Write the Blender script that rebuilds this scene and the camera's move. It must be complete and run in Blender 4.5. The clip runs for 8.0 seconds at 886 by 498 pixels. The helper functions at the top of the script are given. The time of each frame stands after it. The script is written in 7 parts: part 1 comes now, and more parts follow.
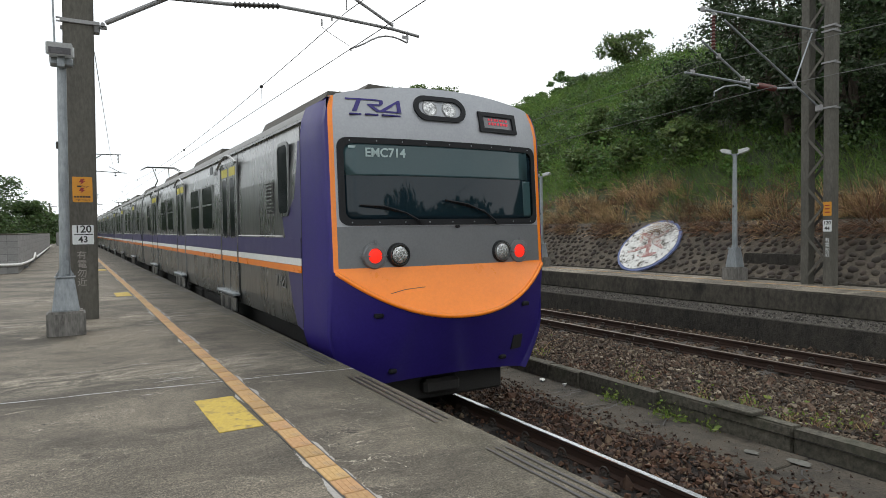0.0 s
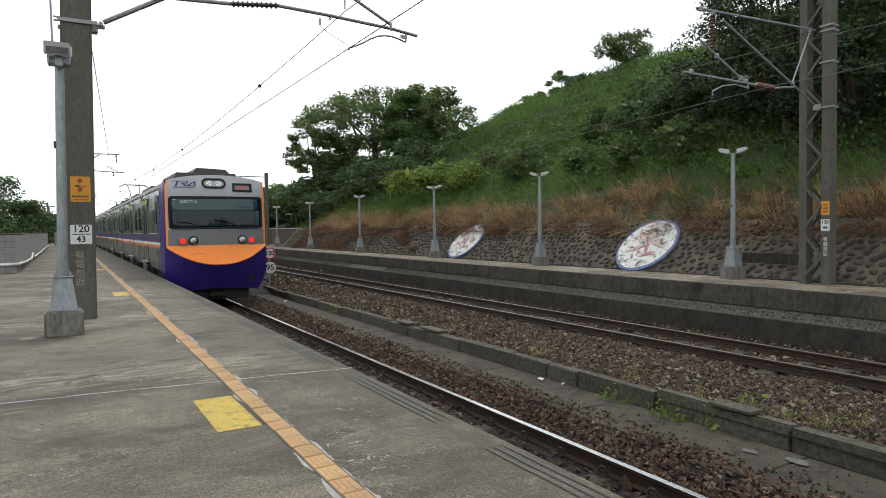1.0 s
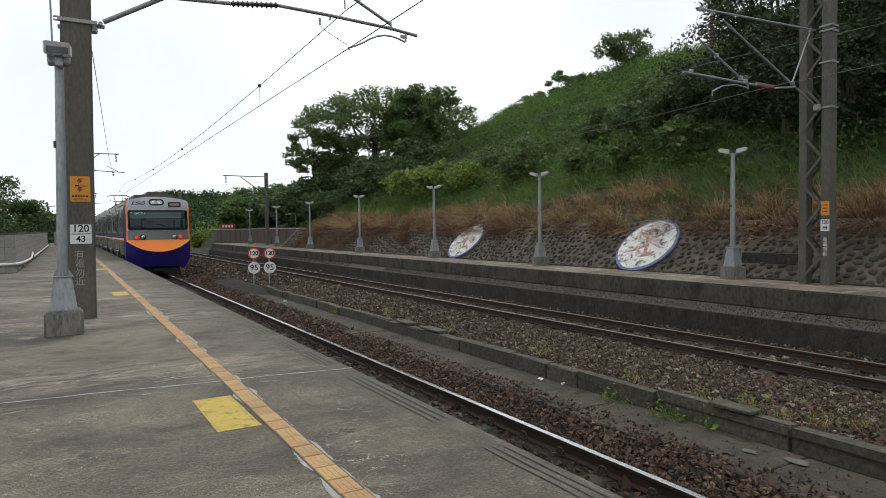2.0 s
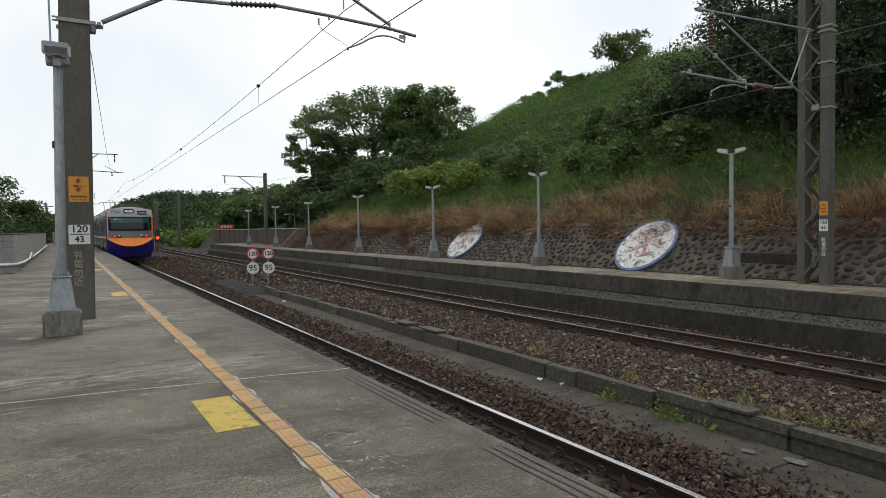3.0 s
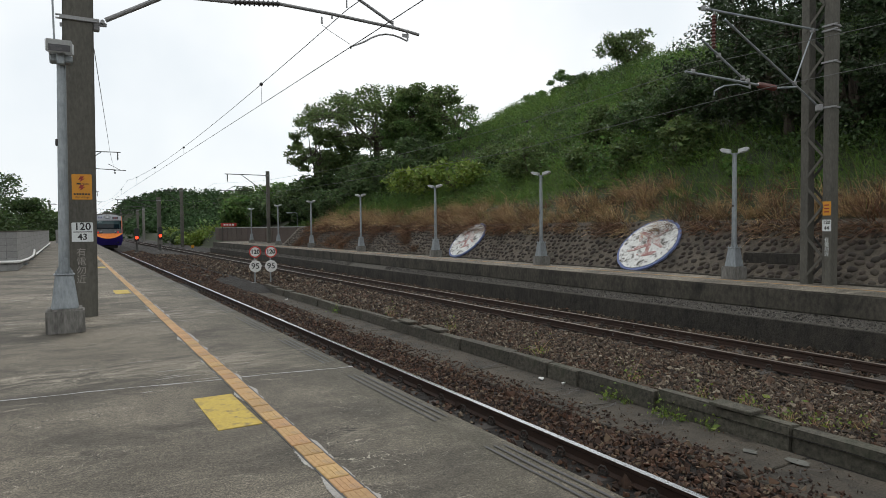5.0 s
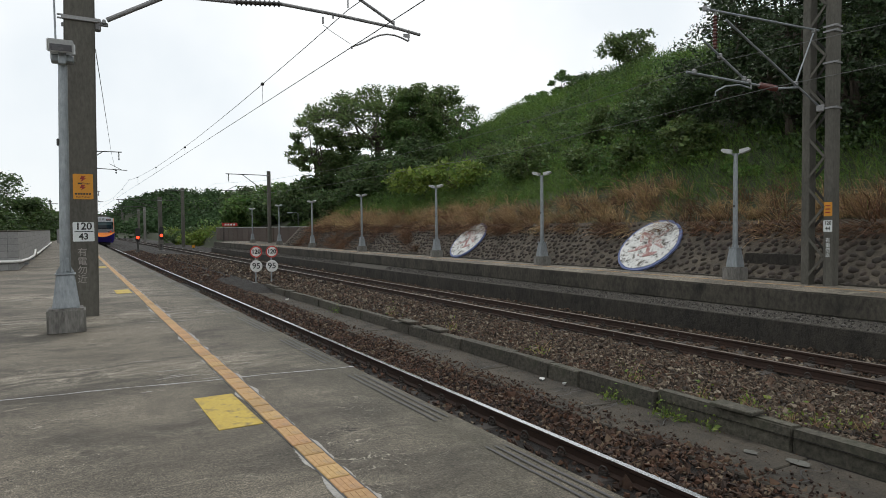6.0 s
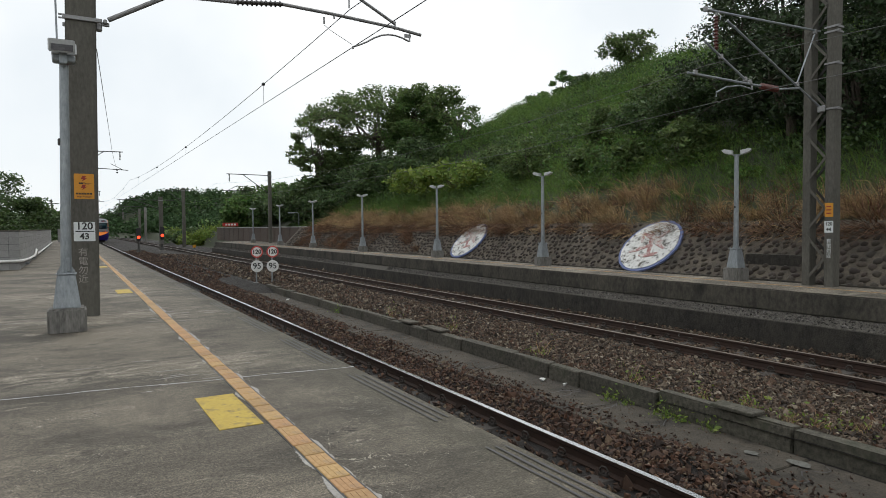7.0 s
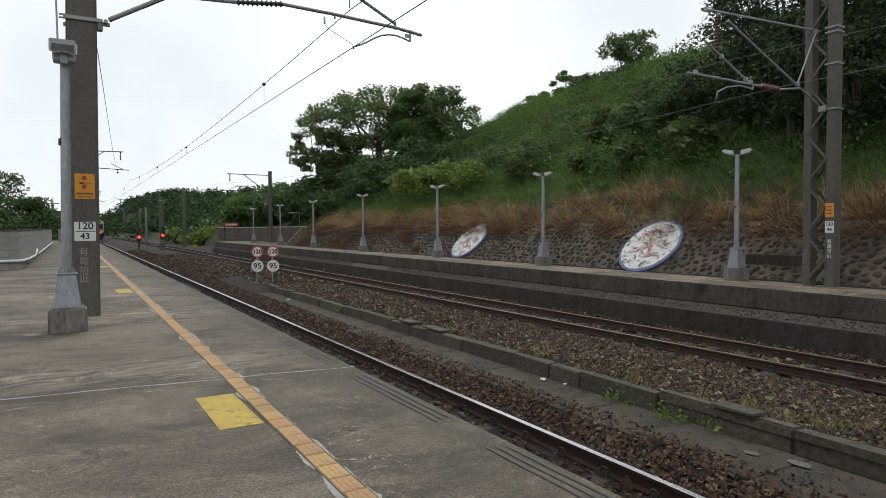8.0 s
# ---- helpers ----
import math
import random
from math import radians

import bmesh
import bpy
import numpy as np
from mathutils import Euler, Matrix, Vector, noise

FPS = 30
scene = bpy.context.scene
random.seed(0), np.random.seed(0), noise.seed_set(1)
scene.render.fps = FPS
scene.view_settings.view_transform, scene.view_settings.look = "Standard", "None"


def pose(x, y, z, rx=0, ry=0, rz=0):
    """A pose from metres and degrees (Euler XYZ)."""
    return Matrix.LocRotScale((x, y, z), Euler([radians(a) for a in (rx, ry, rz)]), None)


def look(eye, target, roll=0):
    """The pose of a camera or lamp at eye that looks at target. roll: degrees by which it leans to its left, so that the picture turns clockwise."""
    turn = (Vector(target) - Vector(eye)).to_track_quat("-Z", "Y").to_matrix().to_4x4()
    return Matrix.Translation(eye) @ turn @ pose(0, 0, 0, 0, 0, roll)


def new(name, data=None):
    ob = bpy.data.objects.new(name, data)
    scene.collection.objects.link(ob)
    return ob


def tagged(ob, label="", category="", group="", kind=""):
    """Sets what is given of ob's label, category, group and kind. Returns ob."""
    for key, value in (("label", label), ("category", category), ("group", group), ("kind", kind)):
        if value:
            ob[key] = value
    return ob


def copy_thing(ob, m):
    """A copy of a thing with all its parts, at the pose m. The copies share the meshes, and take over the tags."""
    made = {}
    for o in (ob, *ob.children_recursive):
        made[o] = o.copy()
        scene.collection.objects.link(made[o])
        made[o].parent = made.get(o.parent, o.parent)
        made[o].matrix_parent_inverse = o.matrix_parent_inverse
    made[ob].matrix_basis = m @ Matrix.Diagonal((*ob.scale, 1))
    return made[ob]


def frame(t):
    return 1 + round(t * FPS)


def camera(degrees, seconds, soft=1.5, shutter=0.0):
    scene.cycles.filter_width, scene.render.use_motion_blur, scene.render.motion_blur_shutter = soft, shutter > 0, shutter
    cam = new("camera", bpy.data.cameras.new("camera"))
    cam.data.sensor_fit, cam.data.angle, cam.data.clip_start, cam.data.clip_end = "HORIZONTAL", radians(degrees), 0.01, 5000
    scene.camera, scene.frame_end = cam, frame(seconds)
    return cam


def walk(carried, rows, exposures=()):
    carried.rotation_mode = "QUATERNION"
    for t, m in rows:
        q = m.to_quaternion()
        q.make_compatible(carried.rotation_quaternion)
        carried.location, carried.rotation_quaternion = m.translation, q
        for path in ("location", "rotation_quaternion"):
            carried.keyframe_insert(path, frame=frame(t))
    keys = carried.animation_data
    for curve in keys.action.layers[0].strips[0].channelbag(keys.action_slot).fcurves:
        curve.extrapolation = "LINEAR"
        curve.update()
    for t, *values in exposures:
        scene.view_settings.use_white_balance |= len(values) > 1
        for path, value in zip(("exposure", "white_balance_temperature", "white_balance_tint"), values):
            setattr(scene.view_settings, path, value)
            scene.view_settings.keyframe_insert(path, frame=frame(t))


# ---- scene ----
# The camera is held by hand on the platform: origin under it, z = 0 on the platform, y along the tracks.
cam = camera(68.57, 8.0, soft=0.6)
walk(cam, [
    (0, pose(0, 0, 1.32, 88.11, 0.773, -29.955)),
    (0.5, pose(0, 0, 1.32, 88.092, 0.803, -30.057)),
    (1, pose(0, 0, 1.32, 88.064, 0.804, -30.088)),
    (1.5, pose(0, 0, 1.32, 88.049, 0.774, -30.071)),
    (3, pose(0, 0, 1.32, 88.072, 0.796, -30.201)),
    (3.5, pose(0, 0, 1.32, 88.009, 0.807, -30.192)),
    (4, pose(0, 0, 1.32, 87.979, 0.76, -30.1)),
    (4.5, pose(0, 0, 1.32, 87.976, 0.654, -30.051)),
    (6, pose(0, 0, 1.32, 87.989, 0.528, -29.918)),
    (6.5, pose(0, 0, 1.32, 88.006, 0.497, -29.881)),
    (7, pose(0, 0, 1.32, 88.017, 0.446, -29.854)),
    (7.5, pose(0, 0, 1.32, 88.017, 0.454, -29.849)),
    (8, pose(0, 0, 1.32, 88.018, 0.42, -29.814)),
], exposures=[(0, 0.26), (0.6, 0.26), (1.0, 0.22), (1.5, 0.06), (2.2, -0.06), (3.0, -0.12), (8.0, -0.12)])

# ---------------------------------------------------------------- light: bright overcast sky
SUN_EL, SUN_AZ = 48, 35          # height, and degrees from +y towards +x
world = bpy.data.worlds.new("sky")
scene.world = world
world.use_nodes = True
wn, wl = world.node_tree.nodes, world.node_tree.links
wn.clear()
w_out, w_bg = wn.new("ShaderNodeOutputWorld"), wn.new("ShaderNodeBackground")
w_sky = wn.new("ShaderNodeTexSky")
w_sky.sky_type, w_sky.sun_disc = "NISHITA", False
w_sky.sun_elevation, w_sky.sun_rotation = radians(SUN_EL), radians(SUN_AZ)
w_co, w_noise, w_ramp, w_mix = (wn.new("ShaderNodeTexCoord"), wn.new("ShaderNodeTexNoise"),
                                wn.new("ShaderNodeValToRGB"), wn.new("ShaderNodeMix"))
w_noise.inputs["Scale"].default_value, w_noise.inputs["Detail"].default_value = 2.2, 5
w_ramp.color_ramp.elements[0].position, w_ramp.color_ramp.elements[0].color = 0.35, (9.3, 9.9, 10.3, 1)
w_ramp.color_ramp.elements[1].position, w_ramp.color_ramp.elements[1].color = 0.6, (11.6, 11.8, 11.8, 1)
w_mix.data_type = "RGBA"
w_mix.inputs["Factor"].default_value = 0.93
wl.new(w_co.outputs["Generated"], w_noise.inputs["Vector"])
wl.new(w_noise.outputs["Fac"], w_ramp.inputs["Fac"])
wl.new(w_sky.outputs["Color"], w_mix.inputs["A"])
wl.new(w_ramp.outputs["Color"], w_mix.inputs["B"])
wl.new(w_mix.outputs["Result"], w_bg.inputs["Color"])
wl.new(w_bg.outputs["Background"], w_out.inputs["Surface"])
w_bg.inputs["Strength"].default_value = 0.103

sun_data = bpy.data.lights.new("sun", "SUN")
sun_data.energy, sun_data.angle, sun_data.color = 0.9, radians(14), (1, 0.96, 0.9)
sun = new("sun", sun_data)
sun.matrix_world = look((60 * math.sin(radians(SUN_AZ)), 60 * math.cos(radians(SUN_AZ)), 70), (0, 0, 0))


# ---------------------------------------------------------------- materials
def socket(node, name, value):
    node.inputs[name].default_value = value


def material(name, a, b, rough=0.7, metal=0.0, scale=3.0, fine=40.0, bump=0.15, vary=0.0, island=0.0, stain=None,
             stain_at=0.62, stain_scale=1.2, spec=0.5, stretch=(1, 1, 1), emit=None, through_light=0.0, coat=0.0, depth=0.02, palette=(), ior=1.5):
    """Two colours mixed at two scales, optional stains with a third, fine relief, and a change from piece to piece."""
    m = bpy.data.materials.new(name)
    m.use_nodes = True
    n, l = m.node_tree.nodes, m.node_tree.links
    p = n["Principled BSDF"]
    co, mp = n.new("ShaderNodeTexCoord"), n.new("ShaderNodeMapping")
    mp.inputs["Scale"].default_value = stretch
    l.new(co.outputs["Object"], mp.inputs["Vector"])
    n1, n2 = n.new("ShaderNodeTexNoise"), n.new("ShaderNodeTexNoise")
    socket(n1, "Scale", scale), socket(n1, "Detail", 6), socket(n1, "Roughness", 0.62)
    socket(n2, "Scale", fine), socket(n2, "Detail", 6), socket(n2, "Roughness", 0.7)
    l.new(mp.outputs["Vector"], n1.inputs["Vector"]), l.new(mp.outputs["Vector"], n2.inputs["Vector"])
    add = n.new("ShaderNodeMath")
    add.operation = "MULTIPLY_ADD"
    l.new(n2.outputs["Fac"], add.inputs[0])
    add.inputs[1].default_value = 1.9
    sub = n.new("ShaderNodeMath")
    sub.operation = "MULTIPLY_ADD"
    l.new(n1.outputs["Fac"], sub.inputs[0])
    sub.inputs[1].default_value, sub.inputs[2].default_value = 1.5, -1.2
    l.new(sub.outputs[0], add.inputs[2])
    add.use_clamp = True
    mix = n.new("ShaderNodeMix")
    mix.data_type = "RGBA"
    l.new(add.outputs[0], mix.inputs["Factor"])
    mix.inputs["A"].default_value, mix.inputs["B"].default_value = (*a, 1), (*b, 1)
    colour = mix.outputs["Result"]
    if stain:
        n3, ramp, mx = n.new("ShaderNodeTexNoise"), n.new("ShaderNodeValToRGB"), n.new("ShaderNodeMix")
        socket(n3, "Scale", stain_scale), socket(n3, "Detail", 7), socket(n3, "Roughness", 0.68)
        l.new(mp.outputs["Vector"], n3.inputs["Vector"])
        ramp.color_ramp.elements[0].position = stain_at - 0.06
        ramp.color_ramp.elements[1].position = stain_at + 0.08
        l.new(n3.outputs["Fac"], ramp.inputs["Fac"])
        mx.data_type = "RGBA"
        l.new(ramp.outputs["Color"], mx.inputs["Factor"])
        l.new(colour, mx.inputs["A"])
        mx.inputs["B"].default_value = (*stain, 1)
        colour = mx.outputs["Result"]
    if palette:         # one of several stone colours for each piece
        ramp, mx = n.new("ShaderNodeValToRGB"), n.new("ShaderNodeMix")
        while len(ramp.color_ramp.elements) < len(palette):
            ramp.color_ramp.elements.new(0.5)
        for e, (pos, c) in zip(ramp.color_ramp.elements, palette):
            e.position, e.color = pos, (*c, 1)
        l.new(n.new("ShaderNodeNewGeometry").outputs["Random Per Island"], ramp.inputs["Fac"])
        mx.data_type, mx.blend_type = "RGBA", "MULTIPLY"
        mx.inputs["Factor"].default_value = 1.0
        l.new(colour, mx.inputs["A"]), l.new(ramp.outputs["Color"], mx.inputs["B"])
        colour = mx.outputs["Result"]
    if vary or island:
        hsv, rng = n.new("ShaderNodeHueSaturation"), n.new("ShaderNodeMapRange")
        amount = vary or island
        if vary:
            l.new(n.new("ShaderNodeObjectInfo").outputs["Random"], rng.inputs["Value"])
        else:
            l.new(n.new("ShaderNodeNewGeometry").outputs["Random Per Island"], rng.inputs["Value"])
        rng.inputs["To Min"].default_value, rng.inputs["To Max"].default_value = 1 - amount, 1 + amount
        l.new(rng.outputs["Result"], hsv.inputs["Value"])
        hue = n.new("ShaderNodeMapRange")
        hue.inputs["To Min"].default_value, hue.inputs["To Max"].default_value = 0.5 - amount * 0.05, 0.5 + amount * 0.05
        spread = n.new("ShaderNodeMath")
        spread.operation = "FRACT"
        mul = n.new("ShaderNodeMath")
        mul.operation, mul.inputs[1].default_value = "MULTIPLY", 17.31
        l.new(rng.inputs["Value"].links[0].from_socket, mul.inputs[0])
        l.new(mul.outputs[0], spread.inputs[0])
        l.new(spread.outputs[0], hue.inputs["Value"])
        l.new(hue.outputs["Result"], hsv.inputs["Hue"])
        l.new(colour, hsv.inputs["Color"])
        colour = hsv.outputs["Color"]
    l.new(colour, p.inputs["Base Color"])
    socket(p, "Metallic", metal), socket(p, "Specular IOR Level", spec), socket(p, "Coat Weight", coat)
    socket(p, "Coat Roughness", 0.08), socket(p, "IOR", ior)
    rr = n.new("ShaderNodeMapRange")
    rr.inputs["To Min"].default_value, rr.inputs["To Max"].default_value = max(0.015, rough - min(0.1, rough * 0.5)), min(1, rough + min(0.1, rough * 0.5))
    l.new(n1.outputs["Fac"], rr.inputs["Value"])
    l.new(rr.outputs["Result"], p.inputs["Roughness"])
    if bump:
        bp = n.new("ShaderNodeBump")
        socket(bp, "Strength", bump), socket(bp, "Distance", depth)
        l.new(n2.outputs["Fac"], bp.inputs["Height"])
        l.new(bp.outputs["Normal"], p.inputs["Normal"])
    if emit:
        p.inputs["Emission Color"].default_value, p.inputs["Emission Strength"].default_value = (*emit[:3], 1), emit[3]
    if through_light:
        tr, ms = n.new("ShaderNodeBsdfTranslucent"), n.new("ShaderNodeMixShader")
        l.new(colour, tr.inputs["Color"])
        ms.inputs["Fac"].default_value = through_light
        l.new(p.outputs["BSDF"], ms.inputs[1]), l.new(tr.outputs["BSDF"], ms.inputs[2])
        l.new(ms.outputs["Shader"], n["Material Output"].inputs["Surface"])
    return m




def slab_concrete():
    """Old trowelled concrete: blotches, pale streaks across the slab, fine grain and pits."""
    m = bpy.data.materials.new("trowelled_concrete")
    m.use_nodes = True
    n, l = m.node_tree.nodes, m.node_tree.links
    p = n["Principled BSDF"]
    co = n.new("ShaderNodeTexCoord")

    def grain(scale, stretch, detail, rough, lo, hi, warp=0.0):
        mp, t, r = n.new("ShaderNodeMapping"), n.new("ShaderNodeTexNoise"), n.new("ShaderNodeMapRange")
        mp.inputs["Scale"].default_value = stretch
        l.new(co.outputs["Object"], mp.inputs["Vector"])
        l.new(mp.outputs["Vector"], t.inputs["Vector"])
        socket(t, "Scale", scale), socket(t, "Detail", detail), socket(t, "Roughness", rough), socket(t, "Distortion", warp)
        r.inputs["From Min"].default_value, r.inputs["From Max"].default_value = lo, hi
        l.new(t.outputs["Fac"], r.inputs["Value"])
        return r.outputs["Result"], t.outputs["Fac"]

    def blend(f, a, b):
        x = n.new("ShaderNodeMix")
        x.data_type = "RGBA"
        l.new(f, x.inputs["Factor"])
        for key, v in (("A", a), ("B", b)):
            if isinstance(v, tuple):
                x.inputs[key].default_value = (*v, 1)
            else:
                l.new(v, x.inputs[key])
        return x.outputs["Result"]

    def veins(scale, stretch, half, warp):
        """Thin wandering lines along one level of a noise."""
        _, raw = grain(scale, stretch, 4, 0.55, 0.4, 0.6, warp)
        d, k = n.new("ShaderNodeMath"), n.new("ShaderNodeMapRange")
        d.operation, d.inputs[1].default_value, d.inputs[2].default_value = "COMPARE", 0.5, half
        l.new(raw, d.inputs[0])
        gate, _ = grain(0.9, (1, 1, 1), 3, 0.5, 0.50, 0.58)
        l.new(gate, k.inputs["To Max"])
        l.new(d.outputs[0], k.inputs["Value"])
        return k.outputs["Result"]

    def scale_by(c, f, lo, hi):
        x = n.new("ShaderNodeMix")
        x.data_type, x.blend_type = "RGBA", "MULTIPLY"
        x.inputs["Factor"].default_value = 1.0
        l.new(c, x.inputs["A"])
        l.new(blend(f, lo, hi), x.inputs["B"])
        return x.outputs["Result"]

    blotch, _ = grain(0.55, (1, 1.6, 1), 12, 0.70, 0.40, 0.60, 0.6)
    c = blend(blotch, (0.058, 0.052, 0.042), (0.162, 0.147, 0.121))
    wet, _ = grain(1.7, (1, 1.1, 1), 13, 0.78, 0.51, 0.66, 0.8)
    c = blend(wet, c, (0.050, 0.045, 0.037))
    streak, _ = grain(1.25, (0.8, 1.9, 1), 14, 0.82, 0.56, 0.67, 1.0)
    c = blend(streak, c, (0.31, 0.29, 0.252))
    wash, _ = grain(0.33, (0.7, 1.7, 1), 14, 0.76, 0.575, 0.72, 0.5)
    c = blend(wash, c, (0.26, 0.24, 0.205))
    c = blend(veins(3.2, (1, 1, 1), 0.0035, 1.2), c, (0.30, 0.285, 0.25))
    c = blend(veins(1.6, (1, 0.8, 1), 0.0025, 1.6), c, (0.022, 0.020, 0.017))
    axes = n.new("ShaderNodeSeparateXYZ")
    l.new(co.outputs["Object"], axes.inputs["Vector"])

    def band(axis, middle, half, f):
        """f, faded out away from one line across or along the slab."""
        d, a, r, k = (n.new("ShaderNodeMath"), n.new("ShaderNodeMath"), n.new("ShaderNodeMapRange"), n.new("ShaderNodeMath"))
        d.operation, a.operation, k.operation = "SUBTRACT", "ABSOLUTE", "MULTIPLY"
        l.new(axes.outputs[axis], d.inputs[0])
        d.inputs[1].default_value = middle
        l.new(d.outputs[0], a.inputs[0])
        l.new(a.outputs[0], r.inputs["Value"])
        r.interpolation_type = "SMOOTHSTEP"
        r.inputs["From Min"].default_value, r.inputs["From Max"].default_value = half, 0.0
        l.new(r.outputs["Result"], k.inputs[0])
        l.new(f, k.inputs[1])
        return k.outputs[0]

    lime, _ = grain(2.3, (0.7, 2.2, 1), 14, 0.84, 0.47, 0.60, 0.7)
    for y, half in ((6.7, 0.75), (10.9, 1.5), (15.0, 1.6)):     # lime washed out along the cross joints
        c = blend(band("Y", y, half, lime), c, (0.30, 0.28, 0.24))
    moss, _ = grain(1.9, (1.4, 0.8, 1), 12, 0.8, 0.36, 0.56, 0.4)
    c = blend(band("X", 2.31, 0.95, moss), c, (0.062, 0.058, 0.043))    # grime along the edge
    mottle, _ = grain(36, (1, 1.3, 1), 10, 0.84, 0.40, 0.60)
    c = scale_by(c, mottle, (0.48, 0.47, 0.45), (1.52, 1.49, 1.43))
    speck, raw = grain(105, (1, 1.2, 1), 4, 0.72, 0.41, 0.59)
    c = scale_by(c, speck, (0.38, 0.37, 0.35), (1.62, 1.58, 1.52))
    l.new(c, p.inputs["Base Color"])
    socket(p, "Roughness", 0.82)
    bp = n.new("ShaderNodeBump")
    socket(bp, "Strength", 0.5), socket(bp, "Distance", 0.006)
    l.new(raw, bp.inputs["Height"])
    l.new(bp.outputs["Normal"], p.inputs["Normal"])
    return m


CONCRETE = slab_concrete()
PLATFORM_FACE = material("platform_face", (0.015, 0.0138, 0.011), (0.09, 0.0805, 0.063), 0.9, scale=1.3, fine=14, bump=0.6, stretch=(1, 1, 0.55), stain=(0.011, 0.011, 0.008), stain_at=0.57, stain_scale=1.1)
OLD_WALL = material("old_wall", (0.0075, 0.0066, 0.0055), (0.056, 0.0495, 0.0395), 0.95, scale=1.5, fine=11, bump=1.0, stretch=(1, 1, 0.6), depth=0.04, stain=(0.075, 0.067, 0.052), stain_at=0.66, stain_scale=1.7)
KERB = material("kerb_concrete", (0.026, 0.0238, 0.018), (0.128, 0.116, 0.09), 0.9, scale=2.5, fine=20, bump=0.8, vary=0.18,
                stain=(0.05, 0.05, 0.034), stain_at=0.58, stain_scale=3)
DRAIN = material("drain_concrete", (0.02, 0.0165, 0.012), (0.088, 0.074, 0.054), 0.9, scale=2.2, fine=38, bump=0.8,
                 stain=(0.022, 0.018, 0.013), stain_at=0.56, stain_scale=2.6)
PALE = material("pale_patch", (0.06, 0.06, 0.052), (0.15, 0.152, 0.134), 0.85, scale=6, bump=0.3)
POLE = material("mast_concrete", (0.056, 0.053, 0.044), (0.125, 0.118, 0.1), 0.85, scale=2.2, fine=28, bump=0.25, stretch=(1, 1, 0.35))
PLINTH = material("plinth_concrete", (0.06, 0.057, 0.051), (0.235, 0.226, 0.208), 0.85, scale=4, fine=30, bump=0.35, stretch=(1, 1, 0.25))
SOIL = material("hill_soil", (0.0144, 0.0192, 0.008), (0.036, 0.048, 0.016), 0.95, scale=0.35, fine=6, bump=0.8)
# near-black on purpose: shade in the gaps between stones is put into the colour
BED_SHADE = material("ballast_bed_shaded", (0.0055, 0.0041, 0.0032), (0.018, 0.0138, 0.0105), 0.95, scale=9, fine=34, bump=1.0, depth=0.05)
STONES_RED = material("ballast_brown", (0.7, 0.7, 0.7), (1.2, 1.2, 1.2), 0.85, scale=7, fine=50, bump=0.2,
                      palette=((0.0, (0.0143, 0.0075, 0.0047)), (0.35, (0.0402, 0.0209, 0.0126)), (0.6, (0.0644, 0.0349, 0.0207)), (0.8, (0.0876, 0.0383, 0.0200)), (0.93, (0.1207, 0.0817, 0.0503)), (1.0, (0.1789, 0.1404, 0.0961))))
STONES_GREY = material("ballast_grey", (0.7, 0.7, 0.7), (1.2, 1.2, 1.2), 0.85, scale=7, fine=50, bump=0.2,
                       palette=((0.0, (0.0172, 0.0111, 0.0070)), (0.3, (0.0440, 0.0296, 0.0190)), (0.55, (0.0756, 0.0528, 0.0348)), (0.72, (0.0842, 0.0401, 0.0222)), (0.88, (0.1292, 0.0983, 0.0681)), (1.0, (0.2583, 0.2186, 0.1622))))
LEDGE_STONES = material("ledge_pebbles", (0.7, 0.7, 0.7), (1.2, 1.2, 1.2), 0.9, scale=7, fine=50, bump=0.2,
                        palette=((0.0, (0.03, 0.027, 0.024)), (0.5, (0.10, 0.092, 0.084)), (1.0, (0.20, 0.185, 0.17))))
GRAVEL = material("ledge_gravel", (0.0545, 0.0501, 0.0427), (0.1444, 0.1311, 0.1105), 0.9, scale=14, fine=60, bump=0.8)
RAIL_SIDE = material("rail_rust", (0.016, 0.0072, 0.0042), (0.042, 0.019, 0.0105), 0.75, scale=5, fine=60, bump=0.2)
RAIL_TOP = material("rail_head", (0.62, 0.63, 0.65), (0.75, 0.76, 0.78), 0.22, metal=1.0, scale=3, fine=20, bump=0.02, stretch=(8, 0.1, 1))
RAIL_WORN = material("rail_head_dull", (0.14, 0.105, 0.085), (0.34, 0.30, 0.27), 0.4, metal=0.8, scale=3, fine=20, bump=0.02, stretch=(8, 0.1, 1))
SLEEPER = material("sleeper_concrete", (0.027, 0.0225, 0.0195), (0.051, 0.0435, 0.0375), 0.9, scale=5, fine=30, bump=0.4, vary=0.15)
GALV = material("galvanised", (0.17, 0.19, 0.205), (0.345, 0.372, 0.387), 0.5, metal=0.35, scale=5, fine=30, bump=0.05, stretch=(1, 1, 0.3))
STEEL = material("catenary_steel", (0.20, 0.20, 0.20), (0.33, 0.33, 0.33), 0.55, metal=0.6, scale=6, fine=40, bump=0.08)
DARK_STEEL = material("dark_steel", (0.03, 0.03, 0.03), (0.07, 0.066, 0.06), 0.6, metal=0.3, scale=6, fine=40, bump=0.1)
WIRE = material("wire", (0.035, 0.035, 0.035), (0.06, 0.058, 0.055), 0.6, metal=0.3, bump=0)
PALE_WIRE = material("pale_wire", (0.12, 0.12, 0.12), (0.16, 0.16, 0.16), 0.5, metal=0.5, bump=0)
INSULATOR = material("insulator_brown", (0.09, 0.025, 0.018), (0.13, 0.04, 0.03), 0.25, bump=0, coat=0.4)
INSULATOR_DARK = material("insulator_dark", (0.02, 0.02, 0.02), (0.04, 0.035, 0.03), 0.3, bump=0, coat=0.4)
